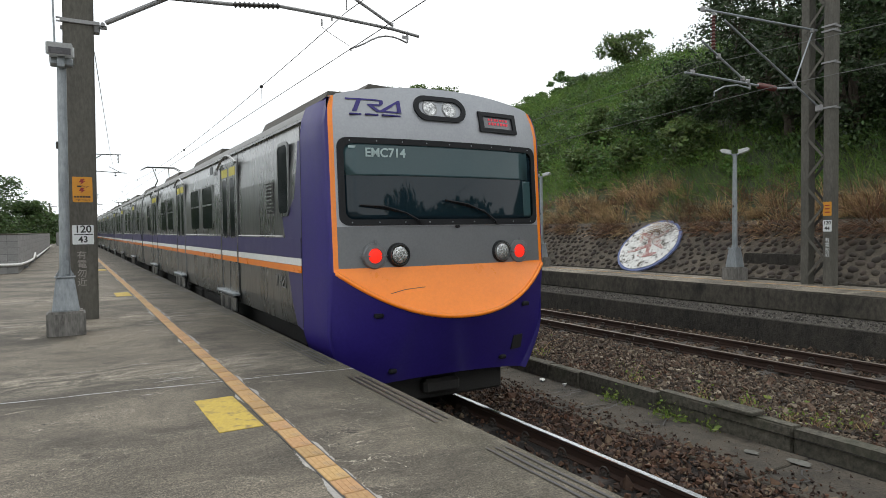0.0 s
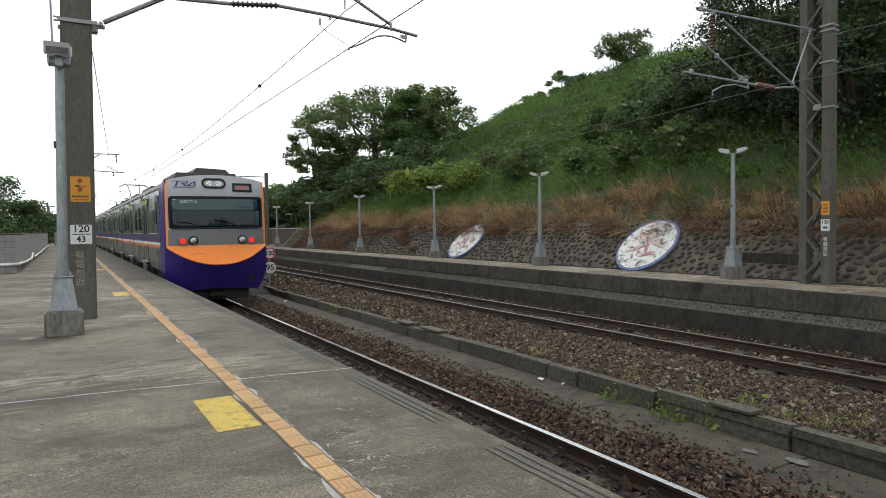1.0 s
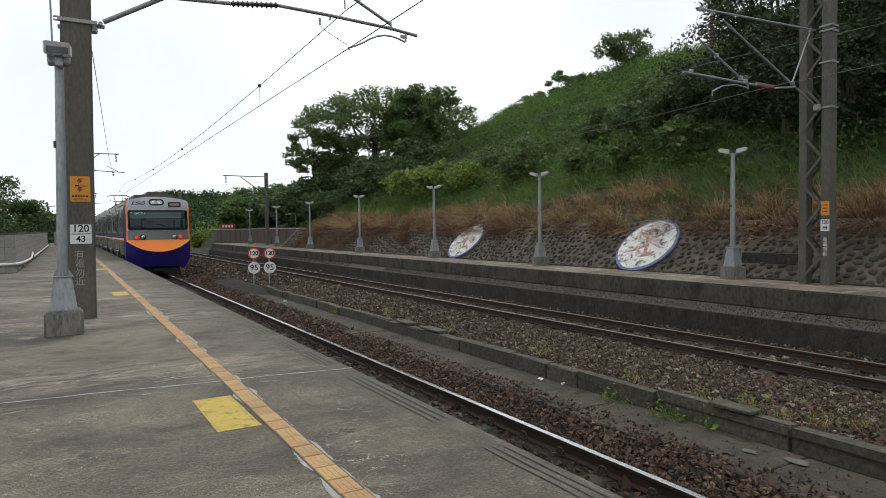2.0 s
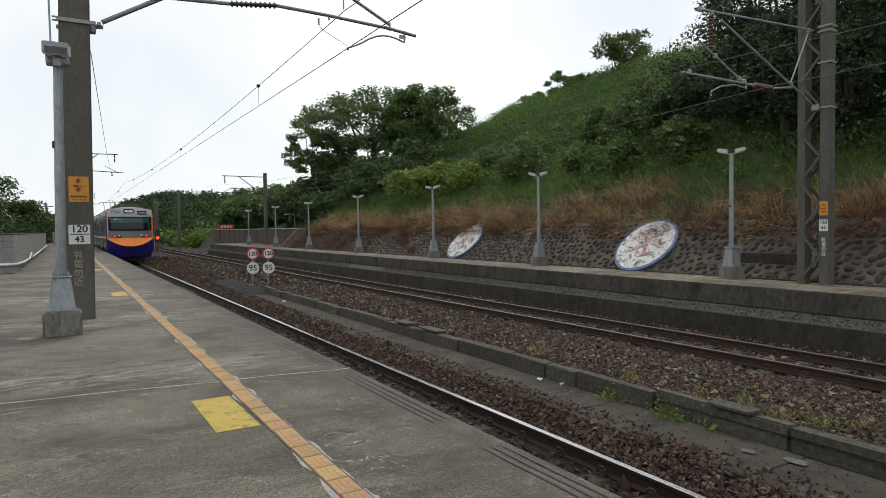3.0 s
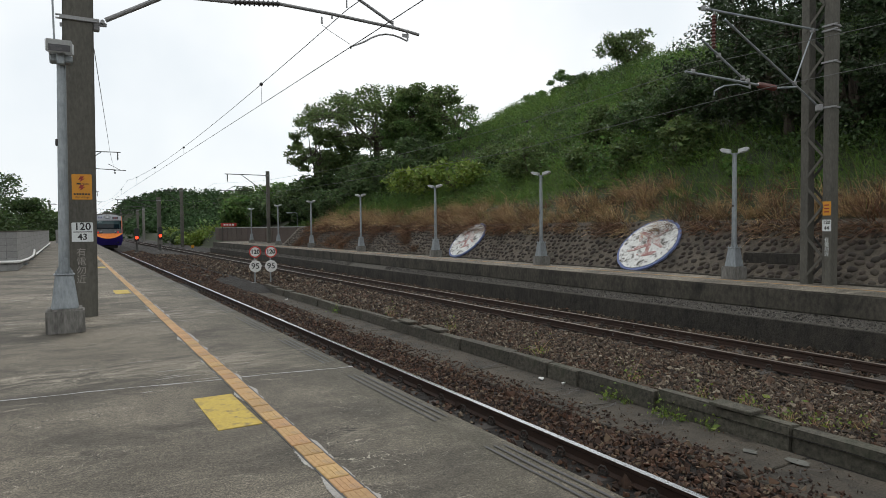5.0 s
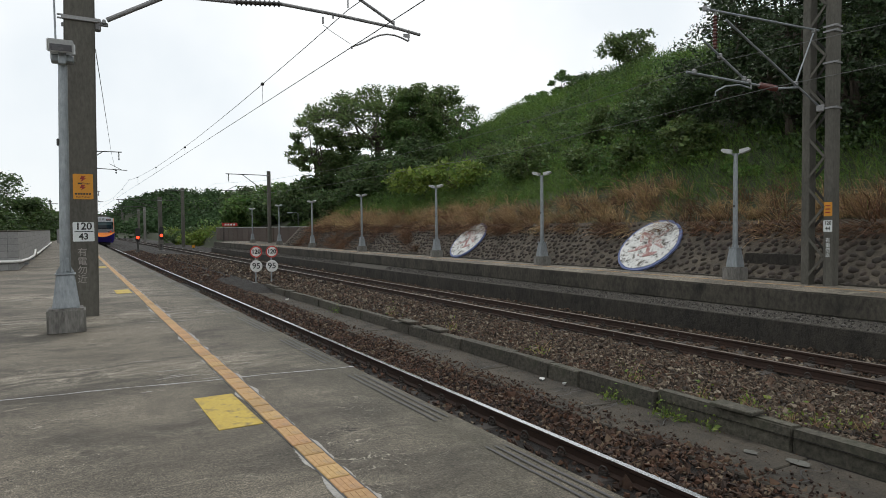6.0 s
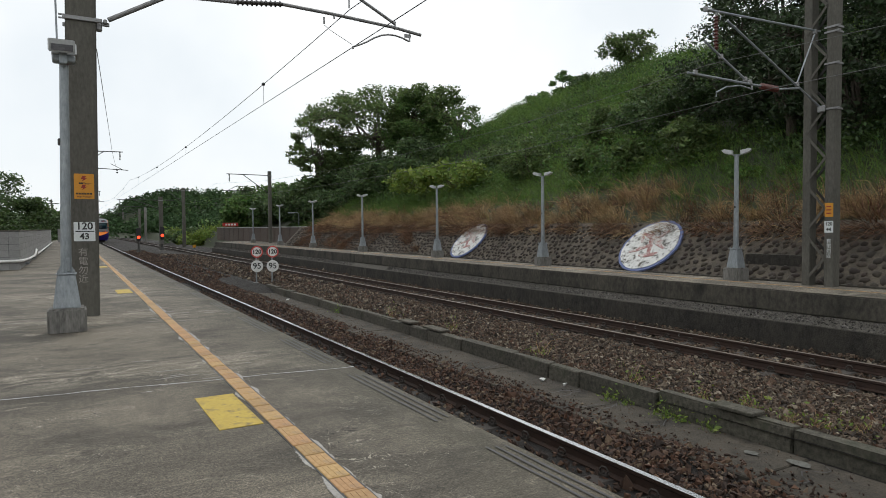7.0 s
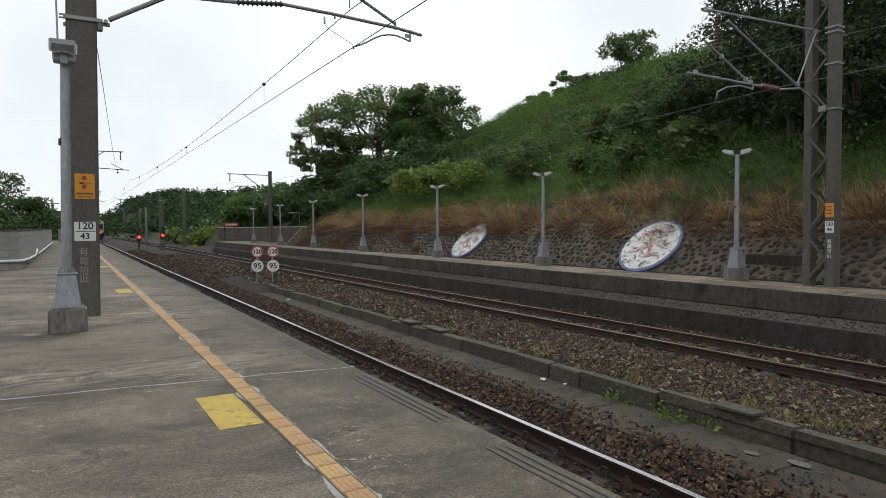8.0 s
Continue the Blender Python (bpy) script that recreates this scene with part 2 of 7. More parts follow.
LAMP_GREY = material("lamp_casing", (0.36, 0.37, 0.37), (0.52, 0.53, 0.53), 0.4, metal=0.2, scale=9, bump=0.03)
WHITE = material("white_paint", (0.589, 0.589, 0.57), (0.722, 0.722, 0.703), 0.6, scale=12, fine=50, bump=0.05)
PLATE = material("number_plate_white", (0.55, 0.58, 0.58), (0.72, 0.74, 0.74), 0.5, scale=9, bump=0.03)
BLACK = material("black_paint", (0.012, 0.012, 0.012), (0.025, 0.025, 0.025), 0.5, bump=0)
RED = material("red_paint", (0.42, 0.03, 0.025), (0.55, 0.05, 0.04), 0.5, scale=8, bump=0.03)
SIGN_MARK = material("sign_mark_red", (0.22, 0.018, 0.012), (0.30, 0.03, 0.02), 0.5, scale=8, bump=0.03)
SIGN_ORANGE = material("sign_orange", (0.54, 0.225, 0.015), (0.6375, 0.285, 0.0225), 0.5, scale=8, bump=0.03)
YELLOW = material("yellow_paint", (0.38, 0.265, 0.036), (0.54, 0.395, 0.062), 0.7, scale=5, fine=60, bump=0.25, stain=(0.20, 0.15, 0.06), stain_at=0.57, stain_scale=9)
TACTILE = material("tactile_tile", (0.32, 0.182, 0.068), (0.49, 0.305, 0.13), 0.65, scale=9, fine=50, bump=0.15, vary=0.16, stain=(0.25, 0.17, 0.10), stain_at=0.60, stain_scale=8)
JOINT = material("joint_filler", (0.32, 0.32, 0.32), (0.496, 0.496, 0.496), 0.7, scale=8, bump=0.1)
GROUT = material("grout_smear", (0.20, 0.192, 0.178), (0.45, 0.435, 0.41), 0.9, scale=9, fine=60, bump=0.3)
TILE_WALL = material("wall_tile", (0.17, 0.168, 0.165), (0.28, 0.277, 0.27), 0.7, scale=4, fine=30, bump=0.15, vary=0.1)
MORTAR_WALL = material("wall_mortar", (0.06, 0.06, 0.06), (0.1, 0.1, 0.1), 0.9, bump=0.2)
PIPE = material("white_pipe", (0.62, 0.62, 0.6), (0.75, 0.75, 0.73), 0.4, bump=0.02)
STONE = material("river_stone", (0.021, 0.0156, 0.012), (0.060, 0.046, 0.036), 0.85, scale=4, fine=25, bump=0.3, vary=0.4)
STONE_REST = material("river_stone_far", (0.021, 0.0156, 0.012), (0.060, 0.046, 0.036), 0.85, scale=4, fine=25, bump=0.3, island=0.4)
MORTAR = material("stone_mortar", (0.043, 0.035, 0.027), (0.14, 0.118, 0.089), 0.95, scale=2.5, fine=26, bump=0.6, stain=(0.04, 0.034, 0.026), stain_at=0.57, stain_scale=1.0)
DISC_WHITE = material("disc_white", (0.5, 0.5, 0.48), (0.74, 0.74, 0.72), 0.8, scale=4, fine=24, bump=0.6, stain=(0.07, 0.062, 0.05), stain_at=0.55, stain_scale=6)
DISC_BLUE = material("disc_blue", (0.08, 0.11, 0.24), (0.16, 0.19, 0.34), 0.8, scale=6, fine=30, bump=0.4)
DISC_RED = material("disc_red", (0.24, 0.10, 0.095), (0.42, 0.24, 0.22), 0.85, scale=6, fine=30, bump=0.4, stain=(0.55, 0.53, 0.5), stain_at=0.52, stain_scale=6)
FENCE = material("fence_brown", (0.045, 0.031, 0.024), (0.095, 0.066, 0.05), 0.7, scale=5, bump=0.1, vary=0.12)
# the train
# the upright light and dark streaks in this colour imitate reflections on the steel
STAINLESS = material("stainless", (0.10, 0.103, 0.102), (0.385, 0.39, 0.383), 0.28, metal=0.9, scale=1.6, fine=30, bump=0.03, stretch=(1, 1.2, 0.12))
ROOF = material("train_roof", (0.16, 0.16, 0.156), (0.256, 0.256, 0.248), 0.6, metal=0.3, scale=2, fine=20, bump=0.1)
# whole casing colour darkened to carry the shade along its edges
ROOF_BOX = material("roof_unit", (0.0605, 0.055, 0.0468), (0.114, 0.105, 0.09), 0.7, metal=0.2, scale=3, fine=25, bump=0.1)
PURPLE = material("train_purple", (0.0162, 0.009, 0.1215), (0.0266, 0.0152, 0.1662), 0.45, scale=2, fine=30, bump=0.02, coat=0.07, spec=0.4)
BAND = material("train_band_purple", (0.045, 0.039, 0.126), (0.06, 0.054, 0.156), 0.35, metal=0.2, scale=3, bump=0.02)
ORANGE = material("train_orange", (0.8, 0.2, 0.006), (0.92, 0.245, 0.01), 0.3, scale=2.5, fine=30, bump=0.03, coat=0.4, spec=0.4)
# one cab grey in two tones: skylight on the upper face is put into the colour
GREY_UP = material("cab_grey_skylit", (0.29, 0.302, 0.324), (0.365, 0.378, 0.40), 0.4, metal=0.25, scale=2, bump=0.02)
GREY_LOW = material("cab_grey_shaded", (0.128, 0.134, 0.139), (0.168, 0.174, 0.18), 0.42, metal=0.2, scale=2, bump=0.02)
RUBBER = material("rubber", (0.0072, 0.0078, 0.009), (0.0168, 0.018, 0.0204), 0.5, bump=0.05, spec=0.2)
WINDSCREEN = material("windscreen_glass", (0.006, 0.015, 0.022), (0.009, 0.02, 0.028), 0.03, spec=0.33, bump=0, scale=0.6, ior=1.52)
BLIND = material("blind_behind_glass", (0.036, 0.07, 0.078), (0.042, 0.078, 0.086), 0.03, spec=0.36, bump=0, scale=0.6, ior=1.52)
SIDE_GLASS = material("side_glass", (0.008, 0.011, 0.012), (0.014, 0.018, 0.019), 0.12, spec=0.015, bump=0)
# black-to-white mottling painted in for the glints of the inner reflector
LENS = material("lamp_lens", (0.03, 0.032, 0.032), (0.85, 0.86, 0.85), 0.12, metal=0.85, scale=17, fine=45, bump=0.5, coat=0.5)
TAIL = material("tail_light", (0.30, 0.005, 0.004), (0.40, 0.008, 0.006), 0.4, scale=40, fine=120, bump=0.3, spec=0.2, emit=(1, 0.03, 0.015, 0.85))
SIGNAL_RED = material("signal_red", (0.6, 0.05, 0.02), (0.7, 0.06, 0.03), 0.3, bump=0, emit=(1, 0.06, 0.02, 2.6))
DISPLAY = material("display", (0.10, 0.10, 0.11), (0.14, 0.14, 0.15), 0.25, bump=0, coat=0.5)
DISPLAY_RED = material("display_red", (0.4, 0.03, 0.05), (0.5, 0.05, 0.07), 0.5, bump=0, emit=(1, 0.08, 0.12, 0.25))
DOOR_YELLOW = material("door_notice_yellow", (0.55, 0.48, 0.08), (0.65, 0.58, 0.12), 0.5, bump=0)
LOGO_GREY = material("side_emblem", (0.10, 0.10, 0.10), (0.15, 0.15, 0.15), 0.5, bump=0)
UNDER = material("underframe", (0.010, 0.0095, 0.009), (0.024, 0.022, 0.020), 0.8, scale=5, bump=0.2)
TEXT_PALE = material("pale_lettering", (0.33, 0.43, 0.43), (0.40, 0.50, 0.50), 0.6, bump=0)
SCRATCH = material("scratched_lettering", (0.24, 0.22, 0.20), (0.34, 0.31, 0.29), 0.8, bump=0)
# plants
BARK = material("bark", (0.035, 0.028, 0.02), (0.09, 0.072, 0.055), 0.9, scale=6, fine=30, bump=0.6, stretch=(1, 1, 0.3))
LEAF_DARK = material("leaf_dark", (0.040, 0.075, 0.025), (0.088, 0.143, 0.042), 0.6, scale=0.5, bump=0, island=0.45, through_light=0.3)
LEAF_TREE = material("leaf_tree", (0.058, 0.098, 0.030), (0.138, 0.198, 0.056), 0.6, scale=0.5, bump=0, island=0.5, through_light=0.35)
# darker leaf copy that carries the shade inside the wood
LEAF_WOOD_SHADED = material("leaf_wood_shaded", (0.018, 0.035, 0.0125), (0.046, 0.079, 0.025), 0.6, scale=0.4, bump=0, island=0.5, through_light=0.2)
LEAF_MID = material("leaf_mid", (0.047, 0.10, 0.0246), (0.132, 0.226, 0.0524), 0.6, scale=0.35, bump=0, island=0.45, through_light=0.38)
LEAF_LIGHT = material("leaf_light", (0.105, 0.16, 0.026), (0.20, 0.275, 0.045), 0.6, scale=0.5, bump=0, island=0.4, through_light=0.35)
GRASS = material("green_grass", (0.055, 0.112, 0.0214), (0.168, 0.268, 0.0551), 0.7, scale=0.4, bump=0, island=0.45, through_light=0.4)
DRY = material("dry_grass", (0.17, 0.108, 0.053), (0.58, 0.41, 0.215), 0.85, scale=0.5, bump=0, island=0.45, through_light=0.2)
DRY_DARK = material("dead_stems", (0.06, 0.031, 0.017), (0.21, 0.11, 0.055), 0.9, scale=0.6, bump=0, island=0.45)
FAR_LEAF = material("far_leaf", (0.026, 0.052, 0.023), (0.060, 0.104, 0.040), 0.8, scale=0.05, bump=0, island=0.22, through_light=0.1, spec=0.1)


# ---------------------------------------------------------------- building tools
def finish(bm, name):
    me = bpy.data.meshes.new(name)
    bm.normal_update()
    bm.to_mesh(me)
    bm.free()
    return me


def part(name, bm, mat, parent=None, label="", smooth=False):
    me = bm if isinstance(bm, bpy.types.Mesh) else finish(bm, name)
    if mat and not me.materials:
        me.materials.append(mat)
    if smooth:
        me.shade_smooth()
    ob = new(name, me)
    ob.parent = parent
    if label:
        ob["label"] = label
    return ob


def thing(name, m, label, category, group="", kind=""):
    ob = new(name)
    ob.empty_display_size = 0.2
    ob.matrix_basis = m
    return tagged(ob, label, category, group, kind)


def box(bm, x0, x1, y0, y1, z0, z1, bevel=0.0, seg=1):
    r = bmesh.ops.create_cube(bm, size=1.0, matrix=Matrix.Translation(((x0 + x1) / 2, (y0 + y1) / 2, (z0 + z1) / 2))
                              @ Matrix.Diagonal((x1 - x0, y1 - y0, z1 - z0, 1)))
    if bevel:
        edges = list({e for v in r["verts"] for e in v.link_edges})
        bmesh.ops.bevel(bm, geom=edges, offset=bevel, segments=seg, affect="EDGES", clamp_overlap=True)
    return bm


def boxed(*a, **k):
    return box(bmesh.new(), *a, **k)


def rod(bm, p, q, r, r2=None, seg=10):
    p, q = Vector(p), Vector(q)
    d = q - p
    m = Matrix.Translation((p + q) / 2) @ d.to_track_quat("Z", "Y").to_matrix().to_4x4()
    bmesh.ops.create_cone(bm, cap_ends=True, segments=seg, radius1=r, radius2=r if r2 is None else r2, depth=d.length, matrix=m)
    return bm


def bent(bm, pts, r, seg=8):
    """One continuous tube through the points."""
    pts = [Vector(p) for p in pts]
    rings = []
    for i, p in enumerate(pts):
        d = (pts[min(i + 1, len(pts) - 1)] - pts[max(i - 1, 0)]).normalized()
        q = d.to_track_quat("Z", "Y")
        rings.append([bm.verts.new(p + q @ Vector((r * math.cos(a), r * math.sin(a), 0))) for a in [2 * math.pi * k / seg for k in range(seg)]])
    for a, b in zip(rings, rings[1:]):
        for i in range(seg):
            bm.faces.new((a[i], a[(i + 1) % seg], b[(i + 1) % seg], b[i]))
    bm.faces.new(rings[0][::-1]), bm.faces.new(rings[-1])
    return bm


def prism(bm, outline, m, depth):
    """A flat outline (x, y) in the plane of m, made depth thick along its z."""
    low = [bm.verts.new(m @ Vector((x, y, 0))) for x, y in outline]
    top = [bm.verts.new(m @ Vector((x, y, depth))) for x, y in outline]
    bm.faces.new(low[::-1]), bm.faces.new(top)
    k = len(low)
    for i in range(k):
        bm.faces.new((low[i], low[(i + 1) % k], top[(i + 1) % k], top[i]))
    return bm


def lathe(bm, profile, m, seg=16):
    """Profile of (radius, z) turned round the z of m."""
    rings = [[bm.verts.new(m @ Vector((r * math.cos(a), r * math.sin(a), z))) for a in [2 * math.pi * i / seg for i in range(seg)]]
             for r, z in profile]
    for a, b in zip(rings, rings[1:]):
        for i in range(seg):
            bm.faces.new((a[i], a[(i + 1) % seg], b[(i + 1) % seg], b[i]))
    bm.faces.new(rings[0][::-1]), bm.faces.new(rings[-1])
    return bm


def rounded(w, h, r, n=4):
    """A rounded rectangle's outline round the origin."""
    out = []
    for cx, cy, a0 in ((w / 2 - r, h / 2 - r, 0), (-w / 2 + r, h / 2 - r, 90), (-w / 2 + r, -h / 2 + r, 180), (w / 2 - r, -h / 2 + r, 270)):
        for i in range(n + 1):
            a = radians(a0 + 90 * i / n)
            out.append((cx + r * math.cos(a), cy + r * math.sin(a)))
    return out


def mesh_from(name, verts, faces):
    """A mesh out of numpy arrays: verts (n, 3), faces (m, k)."""
    me = bpy.data.meshes.new(name)
    k = faces.shape[1]
    me.vertices.add(len(verts)), me.loops.add(faces.size), me.polygons.add(len(faces))
    me.vertices.foreach_set("co", np.ascontiguousarray(verts, dtype=np.float32).ravel())
    me.loops.foreach_set("vertex_index", np.ascontiguousarray(faces, dtype=np.int32).ravel())
    me.polygons.foreach_set("loop_start", np.arange(0, faces.size, k, dtype=np.int32))
    me.update(calc_edges=True)
    return me


def lettering(text, size, m, mat, name, parent, extrude=0.002, align="CENTER", bold=0.0):
    cu = bpy.data.curves.new(name, "FONT")
    cu.body, cu.size, cu.extrude, cu.align_x, cu.align_y = text, size, extrude, align, "CENTER"
    cu.offset = bold
    ob = new("lettering_source", cu)
    me = bpy.data.meshes.new_from_object(ob.evaluated_get(bpy.context.evaluated_depsgraph_get()))
    bpy.data.objects.remove(ob)
    bpy.data.curves.remove(cu)
    me.transform(m)
    return part(name, me, mat, parent)


# upright plane facing -y (its x to +x, its y up, its z towards -y)
FACE_SOUTH = Matrix(((1, 0, 0, 0), (0, 0, -1, 0), (0, 1, 0, 0), (0, 0, 0, 1)))
# upright plane facing -x (its x to -y, its y up, its z towards -x)
FACE_WEST = Matrix(((0, 0, -1, 0), (-1, 0, 0, 0), (0, 1, 0, 0), (0, 0, 0, 1)))
RNG = np.random.default_rng(7)


# ---------------------------------------------------------------- ground and hill, one sheet to the horizon
def smooth01(v, a, b):
    t = np.clip((v - a) / (b - a), 0, 1)
    return t * t * (3 - 2 * t)


def waves(x, y, s):
    """Cheap smooth relief out of crossed waves."""
    return (np.sin(x * 1.7 / s + 1.3 * np.sin(y * 0.9 / s)) + np.sin(y * 1.3 / s + 2.1 + 1.7 * np.sin(x * 0.6 / s))
            + 0.6 * np.sin((x + y) * 2.3 / s + 0.7)) / 2.6


def ground_z(x, y):
    x, y = np.asarray(x, float), np.asarray(y, float)
    foot = 13.95 + 3.2 * smooth01(y, 45, 50)
    d = x - foot
    bank = np.clip(d / 1.35, 0, 1) * 1.35
    rise = np.clip(d - 1.35, 0, 18.7) * 0.566
    past = np.clip(d - 20, 0, 400)
    high = rise - 0.10 * past * (past < 60) - 6.0 * (past >= 60)
    tall = (1 - 0.92 * smooth01(y, 57, 92)) * (1 - 0.97 * smooth01(-y, 2, 14))
    z = -1.32 + 1.16 * smooth01(d, -0.5, 0.0) * 1.0 + bank * (1 - 0.8 * smooth01(y, 90, 130)) * (1 - 0.9 * smooth01(-y, 8, 16)) + high * tall
    z = z + smooth01(d, 1.0, 5.0) * 0.5 * waves(x, y, 6.0) * tall
    far = 11.9 * np.exp(-((x - 33) / np.where(x < 33, 22.0, 40.0)) ** 2 - ((y - 268) / 42.0) ** 2) + 8 * np.exp(-((x - 105) / 45.0) ** 2 - ((y - 250) / 50.0) ** 2)
    return z + far * (1 + 0.10 * waves(x, y, 16)) + 1.0 * smooth01(-x, 8, 40) * waves(x, y, 12)


def build_ground():
    xs = np.unique(np.concatenate([np.linspace(-700, -40, 12), np.linspace(-40, 12, 20), np.linspace(13.3, 15.4, 12), np.linspace(15.6, 48, 55),
                                   np.linspace(50, 150, 40), np.linspace(160, 900, 14)]))
    ys = np.unique(np.concatenate([np.linspace(-500, -30, 10), np.linspace(-28, 130, 110), np.linspace(133, 360, 60), np.linspace(380, 1500, 14)]))
    gx, gy = np.meshgrid(xs, ys)
    v = np.stack([gx, gy, ground_z(gx, gy)], -1).reshape(-1, 3)
    i = np.arange(len(xs) * len(ys)).reshape(len(ys), len(xs))
    f = np.stack([i[:-1, :-1], i[:-1, 1:], i[1:, 1:], i[1:, :-1]], -1).reshape(-1, 4)
    ob = part("ground", mesh_from("ground", v, f), SOIL, smooth=True)
    tagged(ob, "dark soil and undergrowth of the hillside and flat land", "ground", kind="structure")


build_ground()


# ---------------------------------------------------------------- platforms
EDGE = 2.31            # near platform's edge
RAIL_Z = -0.91
NEAR_C, FAR_C = 3.86, 10.40   # centre lines of the two tracks


def near_platform():
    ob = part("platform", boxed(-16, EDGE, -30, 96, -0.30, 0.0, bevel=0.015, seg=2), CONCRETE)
    tagged(ob, "worn grey concrete station platform with pale stains", "platform", kind="structure")
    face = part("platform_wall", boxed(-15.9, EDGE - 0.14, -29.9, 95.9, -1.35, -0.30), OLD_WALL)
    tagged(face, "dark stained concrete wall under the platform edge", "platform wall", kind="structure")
    # cross joint, slightly askew and wavy
    bm = bmesh.new()
    xs = np.linspace(-7, EDGE - 0.01, 60)
    lo, hi = [], []
    for x in xs:
        y = 5.99 - 0.117 * x + 0.012 * math.sin(x * 5.1) + 0.006 * math.sin(x * 17)
        w = 0.009 + 0.004 * math.sin(x * 11.3)
        lo.append(bm.verts.new((x, y - w, 0.004))), hi.append(bm.verts.new((x, y + w, 0.004)))
    for i in range(len(xs) - 1):
        bm.faces.new((lo[i], lo[i + 1], hi[i + 1], hi[i]))
    tagged(part("joint_line", bm, JOINT), "thin pale joint line across the platform", "joint", kind="structure")
    # weather streaks across the slab
    rng = np.random.default_rng(3)
    bm = bmesh.new()
    for k in range(46):
        cx, cy = rng.uniform(-3, 2.1), rng.choice([6.5, 10.5, 14.6]) + rng.normal(0, 0.35)
        a, b = rng.uniform(0.04, 0.18), rng.uniform(0.006, 0.018)
        ring = [bm.verts.new((min(EDGE - 0.03, cx + a * math.cos(t) * rng.uniform(0.6, 1.4)), cy + b * math.sin(t) * rng.uniform(0.6, 1.4), 0.003 + 0.0004 * (k % 5)))
                for t in np.linspace(0, 2 * math.pi, 14)[:-1]]
        bm.faces.new(ring)
    tagged(part("platform_scuff", bm, GROUT), "pale scuffs and cement smears on the platform", "scuff", kind="structure")


def tactile_strip():
    strip = thing("tactile_strip", pose(1.20, 0, 0), "narrow strip of ochre ribbed warning tiles along the platform", "tactile paving", kind="structure")
    bm = boxed(-0.062, 0.062, -0.0945, 0.0945, 0.0, 0.010, bevel=0.004)
    for k in (-0.03, 0.0, 0.03):
        box(bm, k - 0.007, k + 0.007, -0.08, 0.08, 0.009, 0.0122)
    me = finish(bm, "tile")
    me.materials.append(TACTILE)
    rng = np.random.default_rng(5)
    for i in range(300):
        ob = new("tile", me)
        ob.parent = strip
        ob.location = (rng.normal(0, 0.0025), -1.1 + i * 0.2, rng.uniform(-0.001, 0.002))
        ob.rotation_euler = (0, 0, rng.normal(0, 0.012))
    bm = bmesh.new()
    for i in range(300, 480):
        y = -1.1 + i * 0.2
        box(bm, -0.06, 0.06, y - 0.096, y + 0.096, 0, 0.010)
    tagged(part("tile_row", bm, TACTILE, strip), kind="stuff")
    part("tile_bed", boxed(-0.072, 0.072, -1.3, 95, 0.0, 0.004), BLACK, strip)
    rng = np.random.default_rng(8)
    bm = bmesh.new()
    for side in (-1, 1):        # ragged grout edge
        ys = np.arange(0.5, 40, 0.02)
        w = 0.036 * np.clip(waves(ys * 0 + side, ys, 0.11) * 0.7 + waves(ys * 0 + 3 * side, ys, 0.6) + rng.normal(0, 0.10, len(ys)) + 0.15 - 0.2 * (side > 0), 0, 2.0)
        for k in range(len(ys) - 1):
            if w[k] + w[k + 1] > 0.004:
                vs = [bm.verts.new((side * (0.071 + o), y, 0.0035)) for o, y in ((0, ys[k]), (w[k], ys[k]), (w[k + 1], ys[k + 1]), (0, ys[k + 1]))]
                bm.faces.new(vs if side > 0 else vs[::-1])
    part("grout_smear", bm, GROUT, strip, "pale rough grout along the tiles")


def floor_marks():
    mark = part("platform_marking", boxed(-0.145, 0.145, -0.46, 0.46, 0.0, 0.005, bevel=0.002), YELLOW)
    mark.matrix_basis = pose(0.955, 4.83, 0.0, 0, 0, 0.6)
    tagged(mark, "worn yellow painted rectangle on the platform floor", "floor marking", "boarding marks")
    for y in (15.25, 25.6, 36.0):
        copy_thing(mark, pose(0.955, y, 0.0, 0, 0, 0.3))
    groove = thing("floor_grooves", pose(2.175, 4.6, 0.0), "three dark anti-slip grooves at the platform edge", "grooves", "edge grooves")
    for k, dx in enumerate((-0.055, 0.0, 0.06)):
        bm = bmesh.new()
        ys = np.linspace(-0.8 + 0.02 * k, 0.8 - 0.015 * k, 16)
        lo = [bm.verts.new((dx - 0.009 + 0.002 * math.sin(y * 9 + k), y, 0.006)) for y in ys]
        hi = [bm.verts.new((dx + 0.009 + 0.002 * math.sin(y * 13 + k), y, 0.006)) for y in ys]
        for i in range(15):
            bm.faces.new((lo[i], hi[i], hi[i + 1], lo[i + 1]))
        part("groove", bm, BLACK, groove)
    for i in range(-1, 14):
        if i:
            copy_thing(groove, pose(2.175, 4.6 + 2.2 * i, 0.0))


